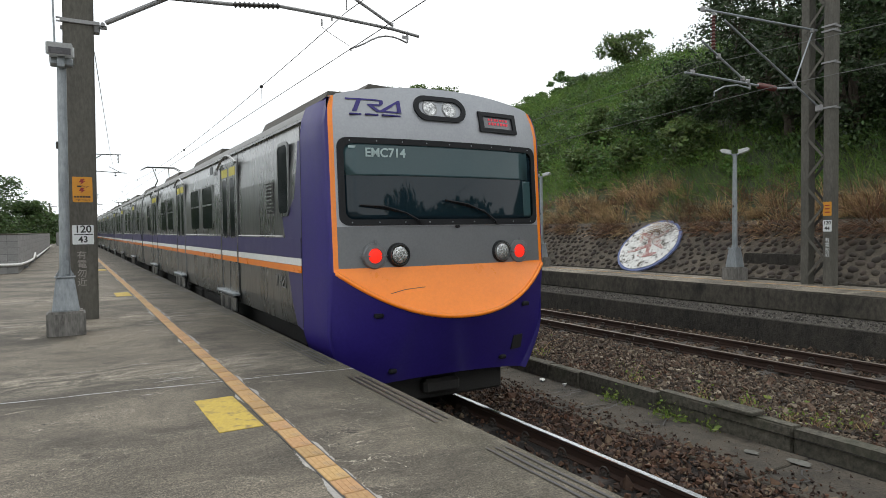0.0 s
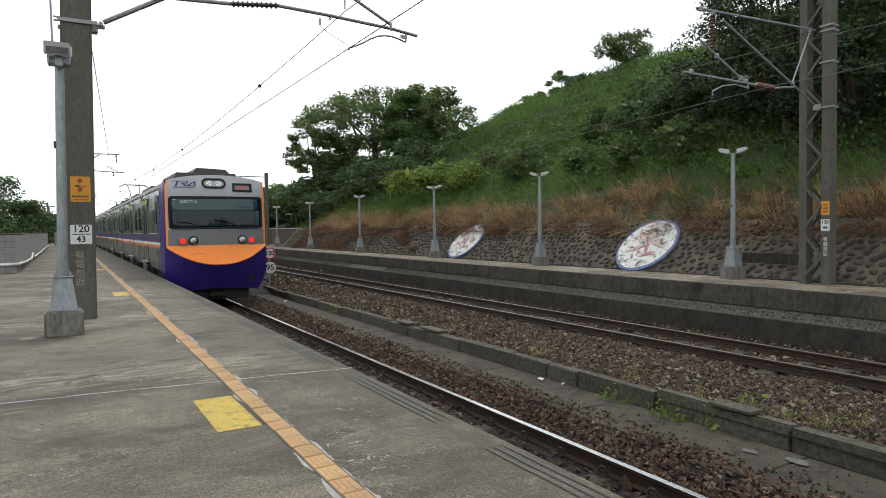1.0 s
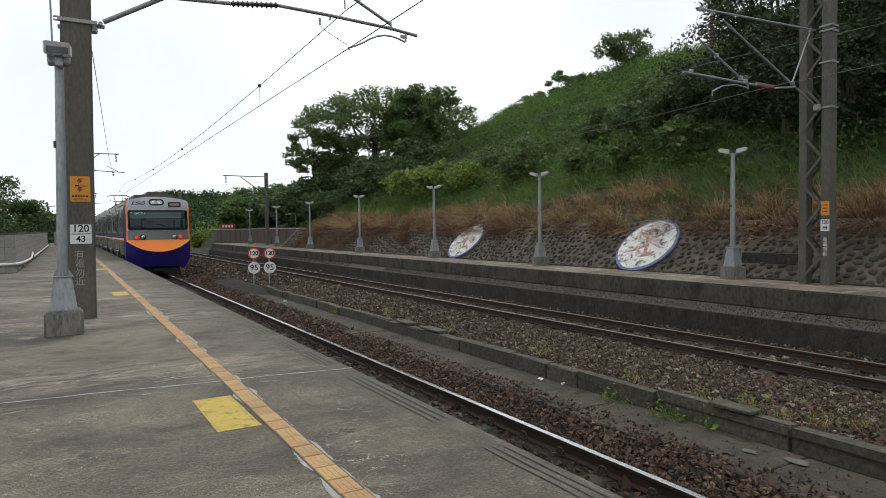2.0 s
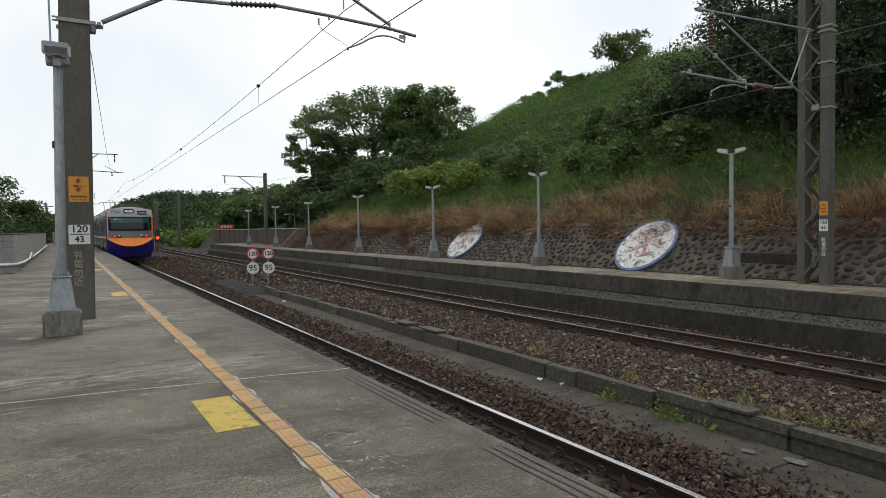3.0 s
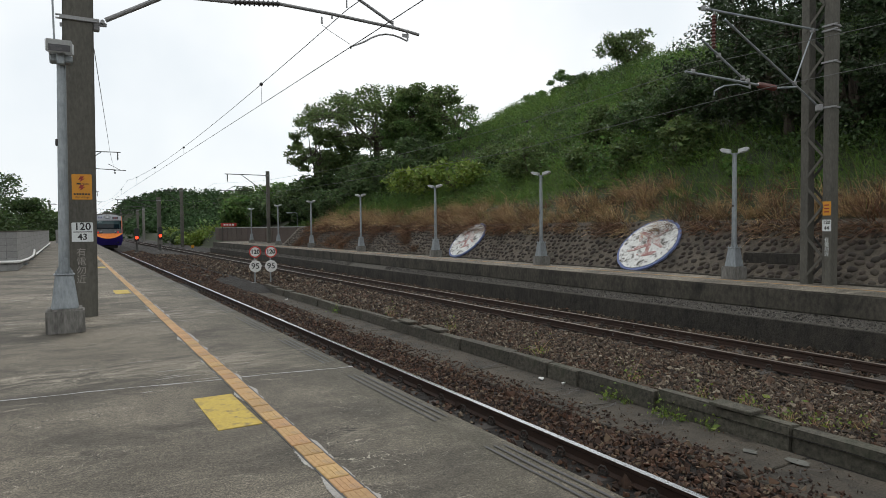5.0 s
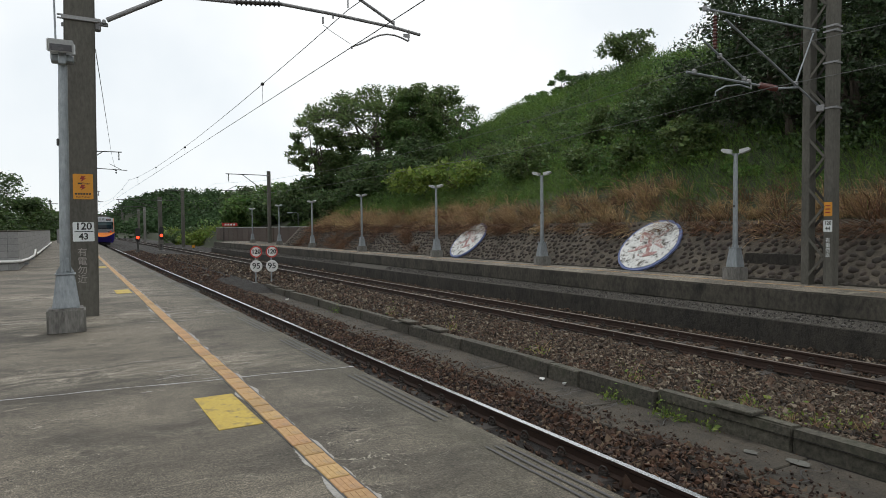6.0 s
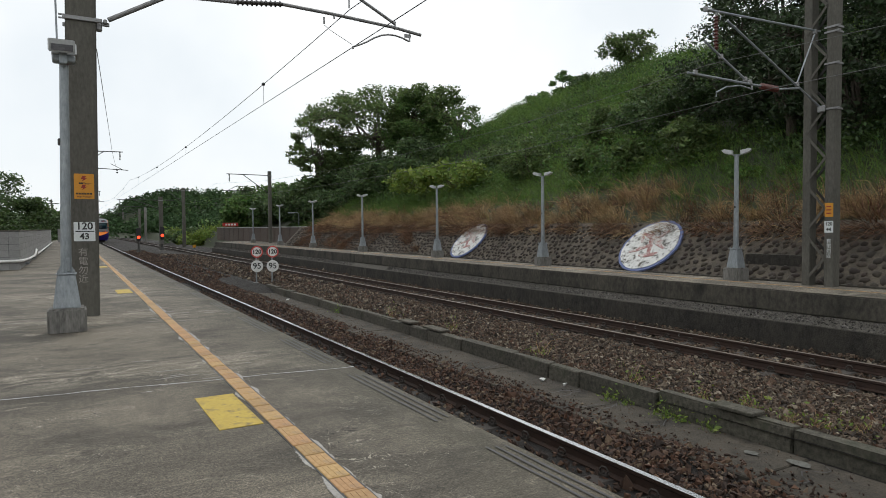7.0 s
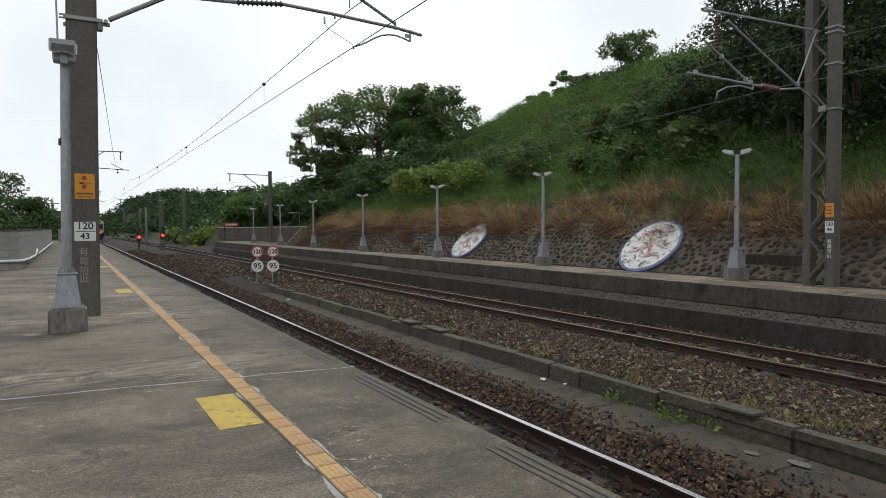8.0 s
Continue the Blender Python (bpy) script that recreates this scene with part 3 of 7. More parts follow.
def far_platform():
    slab = bmesh.new()
    box(slab, 12.2, 17.3, -30, 66, -0.42, 0.0, bevel=0.02, seg=2)
    tagged(part("platform_far", slab, PLATFORM_FACE), "dark weathered concrete platform slab across the tracks", "platform", kind="structure")
    top = part("platform_top", boxed(12.23, 17.2, -29.9, 65.9, 0.0, 0.006), CONCRETE)
    tagged(top, "pale concrete top of the opposite platform", "platform top", kind="structure")
    bm = bmesh.new()
    m = Matrix(((1, 0, 0, 0), (0, 0, 1, -30), (0, 1, 0, 0), (0, 0, 0, 1)))
    prism(bm, [(12.6, -0.9), (11.97, -0.9), (11.97, -0.575), (12.21, -0.43), (12.6, -0.43)], m, 96)
    tagged(part("gravel_ledge", bm, GRAVEL), "narrow sloping ledge of pale gravel under the slab", "gravel ledge", kind="structure")
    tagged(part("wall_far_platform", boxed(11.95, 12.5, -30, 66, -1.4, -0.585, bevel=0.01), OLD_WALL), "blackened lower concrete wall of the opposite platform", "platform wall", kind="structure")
    tagged(part("tactile_far", boxed(13.16, 13.20, -20, 60, 0.004, 0.012), TACTILE), "narrow ochre warning strip on the opposite platform", "tactile paving", kind="structure")
    bm = bmesh.new()
    box(bm, 14.3, 15.3, 8.45, 10.1, 0, 0.60, bevel=0.02, seg=2)
    tagged(part("concrete_block", bm, OLD_WALL), "low blackened concrete block against the stone bank", "concrete block")
    bm = boxed(13.93, 14.05, -20, 48, 0.0, 0.05, bevel=0.01)
    tagged(part("back_kerb", bm, PLATFORM_FACE), "low concrete edging at the back of the platform", "kerb", kind="structure")


near_platform(), tactile_strip(), floor_marks(), far_platform()


# ---------------------------------------------------------------- tracks
def rail_mesh(y0, y1):
    prof = [(-0.062, 0), (0.062, 0), (0.062, 0.012), (0.012, 0.028), (0.009, 0.10), (0.032, 0.118), (0.032, 0.146), (-0.032, 0.146), (-0.032, 0.118), (-0.009, 0.10), (-0.012, 0.028), (-0.062, 0.012)]
    bm = bmesh.new()
    prism(bm, prof, Matrix(((1, 0, 0, 0), (0, 0, 1, y0), (0, 1, 0, 0), (0, 0, 0, 1))), y1 - y0)
    bmesh.ops.recalc_face_normals(bm, faces=bm.faces)
    return bm


def sleeper_mesh():
    bm = boxed(-1.0, 1.0, -0.12, 0.12, -0.20, 0.0, bevel=0.02)
    for x in (-0.5655, 0.5655):
        for s in (-1, 1):
            rod(bm, (x + s * 0.095, 0, 0.0), (x + s * 0.095, 0, 0.055), 0.022, 0.016, 5)
            box(bm, x + s * 0.08 - 0.035, x + s * 0.08 + 0.035, -0.045, 0.045, 0.0, 0.028)
            bent(bm, [(x + s * (0.085 + 0.012 * math.cos(a)), 0.045 * math.cos(a), 0.055 + 0.042 * math.sin(a)) for a in np.linspace(-0.9, 4.0, 6)], 0.011, 4)
    return finish(bm, "sleeper")


def build_track(name, cx, top_mat, label):
    track = thing(name, pose(cx, 0, RAIL_Z - 0.153), label, "railway track", kind="structure")
    for s in (-1, 1):
        part("rail", rail_mesh(-30, 420), RAIL_SIDE, track).location.x = s * 0.5655
        bm = boxed(-0.031, 0.031, -30, 420, 0.1455, 0.153, bevel=0.003)
        part("rail_head", bm, top_mat, track, "worn shiny running surface").location.x = s * 0.5655
    me = sleeper_mesh()
    me.materials.append(SLEEPER)
    rng = np.random.default_rng(int(cx * 10))
    for i in range(200):
        ob = new("sleeper", me)
        ob.parent = track
        ob.location, ob.rotation_euler = (rng.normal(0, 0.008), -6 + i * 0.62, -0.004), (0, 0, rng.normal(0, 0.008))
    return track


build_track("track_near", NEAR_C, RAIL_TOP, "railway track with bright polished rail beside the platform")
build_track("track_far", FAR_C, RAIL_WORN, "rust-brown railway track beside the opposite platform")


def bed_z(x, y):
    """Ballast surface."""
    x = np.asarray(x, float)
    near = -1.075 + 0.0 * x
    near = np.where(x > 4.9, -1.075 + 0.075 * np.clip((x - 4.9) / 0.4, 0, 1), near)
    near = near + 0.15 * np.clip((x - 5.5) / 0.75, 0, 1) * smooth01(np.asarray(y, float), 22.6, 23.6)
    far = np.interp(x, [6.25, 6.8, 8.0, 9.4, 9.75, 11.5, 11.95], [-0.85, -0.87, -0.95, -1.085, -1.11, -1.11, -1.05])
    return np.where(x < 6.27, near, far) + 0.018 * waves(x, y, 0.5)


def build_ballast():
    def sheet(name, x0, x1, nx, label):
        xs, ys = np.linspace(x0, x1, nx), np.concatenate([np.linspace(-30, 40, 240), np.linspace(41, 420, 120)])
        gx, gy = np.meshgrid(xs, ys)
        v = np.stack([gx, gy, bed_z(gx, gy)], -1).reshape(-1, 3)
        i = np.arange(len(xs) * len(ys)).reshape(len(ys), len(xs))
        f = np.stack([i[:-1, :-1], i[:-1, 1:], i[1:, 1:], i[1:, :-1]], -1).reshape(-1, 4)
        tagged(part(name, mesh_from(name, v, f), BED_SHADE, smooth=True), label, "ballast bed", kind="structure")
    sheet("ballast_bed_shaded", 2.0, 6.262, 26, "crushed stone bed beside the platform, darkened as shade between stones")
    sheet("ballast_bed_shaded", 6.271, 11.97, 36, "crushed stone bed round the far track, darkened as shade between stones")
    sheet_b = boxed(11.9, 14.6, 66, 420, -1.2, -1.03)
    tagged(part("ballast_shoulder", sheet_b, BED_SHADE), "gravel shoulder beyond the end of the platform", "ballast", kind="structure")

    def stones(name, mat, label, zones, seed, level=bed_z):
        rng = np.random.default_rng(seed)
        pts, size = [], []
        for x0, x1, y0, y1, per, s in zones:
            k = int((x1 - x0) * (y1 - y0) * per)
            x, y = rng.uniform(x0, x1, k), rng.uniform(y0, y1, k)
            pts.append(np.stack([x, y, level(x, y) + s * rng.uniform(0.0, 0.45, k)], -1))
            size.append(s * np.exp(rng.normal(0, 0.28, k)))
        p, s = np.concatenate(pts), np.concatenate(size)
        n = len(p)
        octa = np.array([[1, 0.2, 0.1], [-1, 0.1, -0.1], [0.15, 1, 0.1], [-0.1, -1, 0], [0.2, 0.1, 1], [0, -0.15, -1]], float)
        tri = np.array([[0, 2, 4], [2, 1, 4], [1, 3, 4], [3, 0, 4], [2, 0, 5], [1, 2, 5], [3, 1, 5], [0, 3, 5]])
        v = octa[None] * rng.uniform(0.55, 1.25, (n, 6, 1)) * rng.uniform(0.6, 1.15, (n, 1, 3)) + rng.normal(0, 0.16, (n, 6, 3))
        q = rng.normal(size=(n, 4))
        q /= np.linalg.norm(q, axis=1)[:, None]
        w, a, b, c = q.T
        rot = np.stack([1 - 2 * (b * b + c * c), 2 * (a * b - c * w), 2 * (a * c + b * w), 2 * (a * b + c * w), 1 - 2 * (a * a + c * c), 2 * (b * c - a * w),
                        2 * (a * c - b * w), 2 * (b * c + a * w), 1 - 2 * (a * a + b * b)], -1).reshape(n, 3, 3)
        v = np.einsum("nij,nkj->nki", rot, v) * s[:, None, None] * 0.5 + p[:, None]
        f = (tri[None] + 6 * np.arange(n)[:, None, None]).reshape(-1, 3)
        me = mesh_from(name, v.reshape(-1, 3), f)
        me.shade_flat()
        tagged(part(name, me, mat), label, "ballast", kind="stuff")
    stones("ballast_stones", STONES_RED, "brown crushed ballast stones beside the near rail",
           [(4.52, 5.45, 1.5, 14, 900, 0.062), (5.45, 5.62, 1.5, 14, 330, 0.05), (4.50, 5.55, 14, 30, 420, 0.075), (4.5, 6.2, 30, 75, 60, 0.11), (2.6, 4.36, 1.5, 26, 130, 0.065), (2.4, 4.36, 30, 70, 30, 0.1)], 21)
    stones("drain_grit", STONES_RED, "brown grit and chips strewn over the drain slabs", [(5.5, 6.2, 2, 24, 70, 0.017), (5.35, 5.66, 2, 24, 170, 0.036)], 23, lambda x, y: -0.97 + 0 * x)
    stones("ledge_pebbles", LEDGE_STONES, "pale pebbles on the sloping ledge", [(11.985, 12.19, 2, 26, 1050, 0.037), (11.985, 12.19, 30, 66, 500, 0.05)], 24, lambda x, y: -0.575 + (x - 11.97) * 0.6)
    stones("ballast_stones", STONES_GREY, "grey-brown crushed ballast stones round the far track",
           [(6.45, 9.7, 2.5, 13, 620, 0.066), (6.45, 9.7, 13, 26, 215, 0.09), (6.4, 9.75, 26, 60, 40, 0.14), (9.9, 10.9, 3, 30, 330, 0.085), (11.0, 11.95, 4, 30, 300, 0.07), (11.0, 11.95, 30, 66, 50, 0.12)], 22)


build_ballast()


def drain_and_kerb():
    bm = bmesh.new()
    rng = np.random.default_rng(4)
    y = -6.0
    while y < 23:
        n = rng.uniform(1.5, 2.6)
        box(bm, 5.28, 6.2, y, y + n - 0.012, -1.25, -0.975 + rng.uniform(-0.006, 0.006), bevel=0.012)
        y += n
    tagged(part("drain_slab", bm, DRAIN), "cracked dark concrete drain slabs between the tracks", "drain slab", kind="structure")
    bm = bmesh.new()
    for cx, cy, a, b in ((5.98, 3.62, 0.085, 0.13), (5.85, 4.05, 0.05, 0.09)):
        ring = [bm.verts.new((cx + a * math.cos(t) * rng.uniform(0.5, 1.3), cy + b * math.sin(t) * rng.uniform(0.5, 1.3), -0.962)) for t in np.linspace(0, 6.28, 12)[:-1]]
        bm.faces.new(ring)
    tagged(part("cement_patch", bm, PALE), "pale cement patches on the drain slab", "patch", kind="structure")
    bm = bmesh.new()
    for k in range(9):
        x, yy = rng.uniform(5.35, 5.7), rng.uniform(2.5, 14)
        pts = []
        while x < 6.18:
            pts.append((x, yy))
            x, yy = x + rng.uniform(0.06, 0.14), yy + rng.normal(0, 0.06)
        for (xa, ya), (xb, yb) in zip(pts, pts[1:]):
            vs = [bm.verts.new(p) for p in ((xa, ya - 0.008, -0.9635), (xb, yb - 0.008, -0.9635), (xb, yb + 0.006, -0.9635), (xa, ya + 0.006, -0.9635))]
            bm.faces.new(vs)
    tagged(part("slab_crack", bm, BLACK), "dark cracks in the drain slabs", "crack", kind="structure")
    kerb = thing("kerb_wall", pose(6.32, 0, -1.0), "low wall of mossy grey concrete kerb blocks beside the drain", "kerb", kind="structure")
    y, k = -4.0, 0
    while y < 23.3:
        n = (1.3, 0.75, 1.0, 1.6)[k % 4] * rng.uniform(0.9, 1.1)
        bm = boxed(-0.085, 0.085, 0.0, n - 0.012, -0.15, 0.225, bevel=0.012, seg=2)
        for v in bm.verts:
            v.co += Vector((rng.normal(0, 0.007), rng.normal(0, 0.003), rng.normal(0, 0.007)))
        ob = part("block", bm, KERB, kerb)
        back = max(0.0, 6.0 - y)
        ob.location, ob.rotation_euler = (0.022 * back + rng.normal(0, 0.012), y, 0.008 * back + rng.normal(0, 0.012)), (rng.normal(0, 0.006), rng.normal(0, 0.02), rng.normal(0, 0.008))
        y, k = y + n, k + 1
    for yy, tilt, n in ((4.30, 0.02, 0.52), (11.0, 0.03, 0.7), (12.3, -0.03, 0.6)):
        ob = part("cap_slab", boxed(-0.11, 0.12, 0, n, 0.245, 0.285, bevel=0.008), KERB, kerb)
        ob.location, ob.rotation_euler = (0.02, yy, 0.012 * max(0.0, 6.0 - yy)), (tilt * 0.4, 0, tilt)
    bm = bmesh.new()
    for cx, cy, n in ((5.9, 30.5, 3.2),):
        box(bm, cx - 0.2, cx + 0.2, cy, cy + n, -1.1, -0.93, bevel=0.02)
    tagged(part("slab_remnant", bm, KERB), "broken concrete slab remnants in the ballast", "slab")


drain_and_kerb()


# ---------------------------------------------------------------- the train
HALF, FLOOR_Z, CANT, ROOF_TOP = 1.45, 1.03, 3.58, 3.92    # heights above the rails
DOORS_CAB, DOORS_MID = (4.9, 10.4, 16.0), (3.6, 10.1, 16.6)
WINDOWS_CAB = (6.92, 8.35, 12.32, 13.77, 17.85)
WINDOWS_MID = (5.85, 7.55, 12.25, 14.1, 1.55, 18.6)


def section():
    pts = [(-HALF + 0.04, FLOOR_Z), (-HALF, FLOOR_Z + 0.25), (-HALF, 2.9), (-HALF + 0.03, 3.3), (-HALF + 0.09, CANT)]
    for a in np.linspace(0.12, 0.5, 6):
        x = -math.cos(a * math.pi) * (HALF - 0.10)
        pts.append((x, CANT + (ROOF_TOP - CANT) * math.sin(a * math.pi) ** 0.9))
    return pts + [(-x, z) for x, z in pts[-2::-1]]


def car_body(car, y0, y1):
    sec = section()
    bm, roof = bmesh.new(), bmesh.new()
    a = [bm.verts.new((x, y0, z)) for x, z in sec]
    b = [bm.verts.new((x, y1, z)) for x, z in sec]
    n = len(sec)
    for i in range(4):
        bm.faces.new((a[i], a[i + 1], b[i + 1], b[i])[::-1])
        j = n - 2 - i
        bm.faces.new((a[j], a[j + 1], b[j + 1], b[j])[::-1])
    bm.faces.new((a[-1], a[0], b[0], b[-1]))
    bm.faces.new(a), bm.faces.new(b[::-1])
    bmesh.ops.recalc_face_normals(bm, faces=bm.faces)
    part("body", bm, STAINLESS, car, "brushed stainless steel body with reflection streaks in its colour")
    a = [roof.verts.new((x, y0, z + 0.003)) for x, z in sec[4:n - 4]]
    b = [roof.verts.new((x, y1, z + 0.003)) for x, z in sec[4:n - 4]]
    for i in range(len(a) - 1):
        roof.faces.new((a[i], a[i + 1], b[i + 1], b[i])[::-1])
    part("roof", roof, ROOF, car, "grey painted roof", smooth=True)


def side_plate(s, y, z, w, h, r, thick, out=0.0, ring=0.0):
    """A rounded plate, or a ring, standing on the side s (-1: near side) at y, z."""
    bm = bmesh.new()
    x = s * (HALF + out)

    def put(p, d):
        return bm.verts.new((x + s * d, y + p[0], z + p[1]))
    outer = rounded(w, h, r)
    if ring:
        inner = rounded(w - 2 * ring, h - 2 * ring, max(0.01, r - ring * 0.6))
        loops = [[put(p, d) for p in o] for o, d in ((outer, 0), (outer, thick), (inner, thick), (inner, -0.01))]
    else:
        loops = [[put(p, d) for p in outer] for d in (0, thick)]
        bm.faces.new(loops[1])
    k = len(outer)
    for la, lb in zip(loops, loops[1:]):
        for i in range(k):
            bm.faces.new((la[i], la[(i + 1) % k], lb[(i + 1) % k], lb[i]))
    bmesh.ops.recalc_face_normals(bm, faces=bm.faces)
    return bm


def side_door(car, s, y):
    x = s * HALF
    door = part("door", side_plate(s, y, 2.26, 1.22, 2.12, 0.05, 0.012), STAINLESS, car, "pair of sliding passenger doors")
    for d in (-0.3, 0.3):
        part("pane", side_plate(s, y + d, 2.62, 0.34, 0.98, 0.09, 0.006, out=0.012), SIDE_GLASS, door)
        part("pane_frame", side_plate(s, y + d, 2.62, 0.40, 1.04, 0.10, 0.009, out=0.011, ring=0.03), STAINLESS, door)
        part("notice", side_plate(s, y + d, 3.22, 0.44, 0.14, 0.02, 0.006, out=0.012), DOOR_YELLOW, door)
    part("leaf_gap", boxed(x + s * 0.004, x + s * 0.0145, y - 0.008, y + 0.008, 1.22, 3.30), BLACK, door)
    part("door_frame", side_plate(s, y, 2.27, 1.34, 2.22, 0.07, 0.024, ring=0.06), STAINLESS, car)
    hood = bent(bmesh.new(), [(x + s * 0.05, y - 0.72 + 1.44 * t, 3.33 + 0.17 * math.sin(math.pi * t)) for t in np.linspace(0, 1, 11)], 0.02, 6)
    part("rain_hood", hood, STAINLESS, car)
    part("door_step", boxed(min(x, x + s * 0.12), max(x, x + s * 0.12), y - 0.68, y + 0.68, 1.155, 1.205, bevel=0.012), GALV, car, "bright metal door step")
    part("step_bracket", boxed(min(x, x + s * 0.08), max(x, x + s * 0.08), y - 0.58, y + 0.58, 0.86, 1.15, bevel=0.03), STAINLESS, car)
    for d in (-0.3, 0.2):
        part("bracket_hole", boxed(min(x + s * 0.06, x + s * 0.085), max(x + s * 0.06, x + s * 0.085), y + d, y + d + 0.16, 0.9, 1.1), BLACK, car)


def side_window(car, s, y, w=1.05):
    win = part("window", side_plate(s, y, 2.68, w, 0.82, 0.12, 0.008), SIDE_GLASS, car, "dark side window")
    part("window_frame", side_plate(s, y, 2.68, w + 0.07, 0.89, 0.14, 0.013, ring=0.038), STAINLESS, win)
    part("sash_bar", boxed(*sorted((s * (HALF + 0.006), s * (HALF + 0.022))), y - w / 2 + 0.03, y + w / 2 - 0.03, 2.72, 2.75), STAINLESS, win)


def side_bands(car, s, y0, y1):
    x0, x1 = sorted((s * (HALF + 0.001), s * (HALF + 0.016)))
    part("purple_band", boxed(x0, x1, y0, y1, 1.885, 2.125), BAND, car, "purple painted band")
    part("white_band", boxed(x0, x1, y0, y1, 1.795, 1.881), WHITE, car, "white painted band")
    part("orange_band", boxed(x0, x1, y0, y1, 1.705, 1.791), ORANGE, car, "orange painted band")
    part("trim_line", boxed(*sorted((s * (HALF + 0.001), s * (HALF + 0.010))), y0 + 0.8, y1, 2.14, 2.155), WHITE, car)
    part("gutter", boxed(*sorted((s * (HALF - 0.09), s * (HALF - 0.04))), y0, y1, 3.52, 3.55), STAINLESS, car)


def roof_unit(car, y0, y1, tall=True):
    bm = bmesh.new()
    prism(bm, [(-1.04, 3.70), (1.04, 3.70), (0.88, 4.03), (-0.88, 4.03)], Matrix(((1, 0, 0, 0), (0, 0, 1, y0), (0, 1, 0, 0), (0, 0, 0, 1))), y1 - y0)
    bmesh.ops.recalc_face_normals(bm, faces=bm.faces)
    unit = part("roof_unit", bm, ROOF_BOX, car, "dusty grey-brown roof equipment casing, darkened for its shaded edges")
    if tall:
        bm = bmesh.new()
        prism(bm, [(-0.40, 4.03), (0.74, 4.03), (0.60, 4.16), (-0.26, 4.20)], Matrix(((1, 0, 0, 0), (0, 0, 1, y0 + 0.1), (0, 1, 0, 0), (0, 0, 0, 1))), (y1 - y0) * 0.7)
        bmesh.ops.recalc_face_normals(bm, faces=bm.faces)
        part("casing_lid", bm, ROOF_BOX, unit)
    for k in range(5):
        y = y0 + (y1 - y0) * (k + 0.5) / 5
        for s in (-1, 1):
            part("grille", boxed(*sorted((s * 0.9, s * 0.955)), y - 0.2, y + 0.2, 3.80, 3.90), DARK_STEEL, unit)


def running_gear(car, y0, y1):
    part("underframe", boxed(-1.2, 1.2, y0 + 0.3, y1 - 0.3, 0.72, 1.04), UNDER, car)
    for a, b in ((6.2, 8.6), (9.0, 11.6), (12.0, 13.6)):
        part("equipment_box", boxed(-1.25, 1.25, a, b, 0.34, 0.9, bevel=0.03), UNDER, car)
    for yc in (y0 + 2.9, y1 - 2.9):
        bm = boxed(-1.0, -0.86, yc - 1.55, yc + 1.55, 0.34, 0.62, bevel=0.04)
        box(bm, 0.86, 1.0, yc - 1.55, yc + 1.55, 0.34, 0.62, bevel=0.04)
        box(bm, -0.9, 0.9, yc - 0.25, yc + 0.25, 0.40, 0.70)
        bogie = part("bogie", bm, UNDER, car)
        for dy in (-1.05, 1.05):
            for s in (-1, 1):
                w = lathe(bmesh.new(), [(0.20, -0.06), (0.43, -0.06), (0.43, 0.02), (0.455, 0.03), (0.455, 0.055), (0.2, 0.06)],
                          pose(s * 0.60, yc + dy, 0.43, 0, -90 * s, 0), 20)
                part("wheel", w, DARK_STEEL, bogie)


def face_y(x, z):
    """The cab front's surface, at x, at the height z over the rails: bowed in plan, leaning back a little upwards."""
    bow = -0.16 * (1 - (abs(x) / 1.43) ** 2.4)
    lean = 0.06 * max(0.0, z - 1.8) + 0.10 * max(0.0, z - 3.25) ** 2 * 4
    lip_z = 1.235 + 0.545 * (abs(x) / 1.43) ** 2.2
    lip = 0.0
    if z < 1.80:
        if z >= lip_z:
            lip = -0.30 * (1 - (abs(x) / 1.44) ** 2) * ((1.80 - z) / max(0.05, 1.80 - lip_z)) ** 1.4
        else:
            t = (lip_z - z) / max(0.05, lip_z - 0.4)
            lip = -0.30 * (1 - (abs(x) / 1.44) ** 2) * (1 - t) ** 1.2 + 0.16 * t
    return bow + lean + lip


def cab_outline():
    """Plan of the cab: (x, y, on the front?) from the seam on one side to the seam on the other."""
    left = [(-1.453, 0.93), (-1.452, 0.55), (-1.45, 0.30), (-1.446, 0.14), (-1.437, 0.05)]
    front = [-1.425, -1.41, -1.362, -1.357] + list(np.linspace(-1.28, 1.28, 31)) + [1.357, 1.362, 1.41, 1.425]
    return [(x, y, 0) for x, y in left] + [(x, 0.0, 1) for x in front] + [(-x, y, 0) for x, y in left[::-1]]


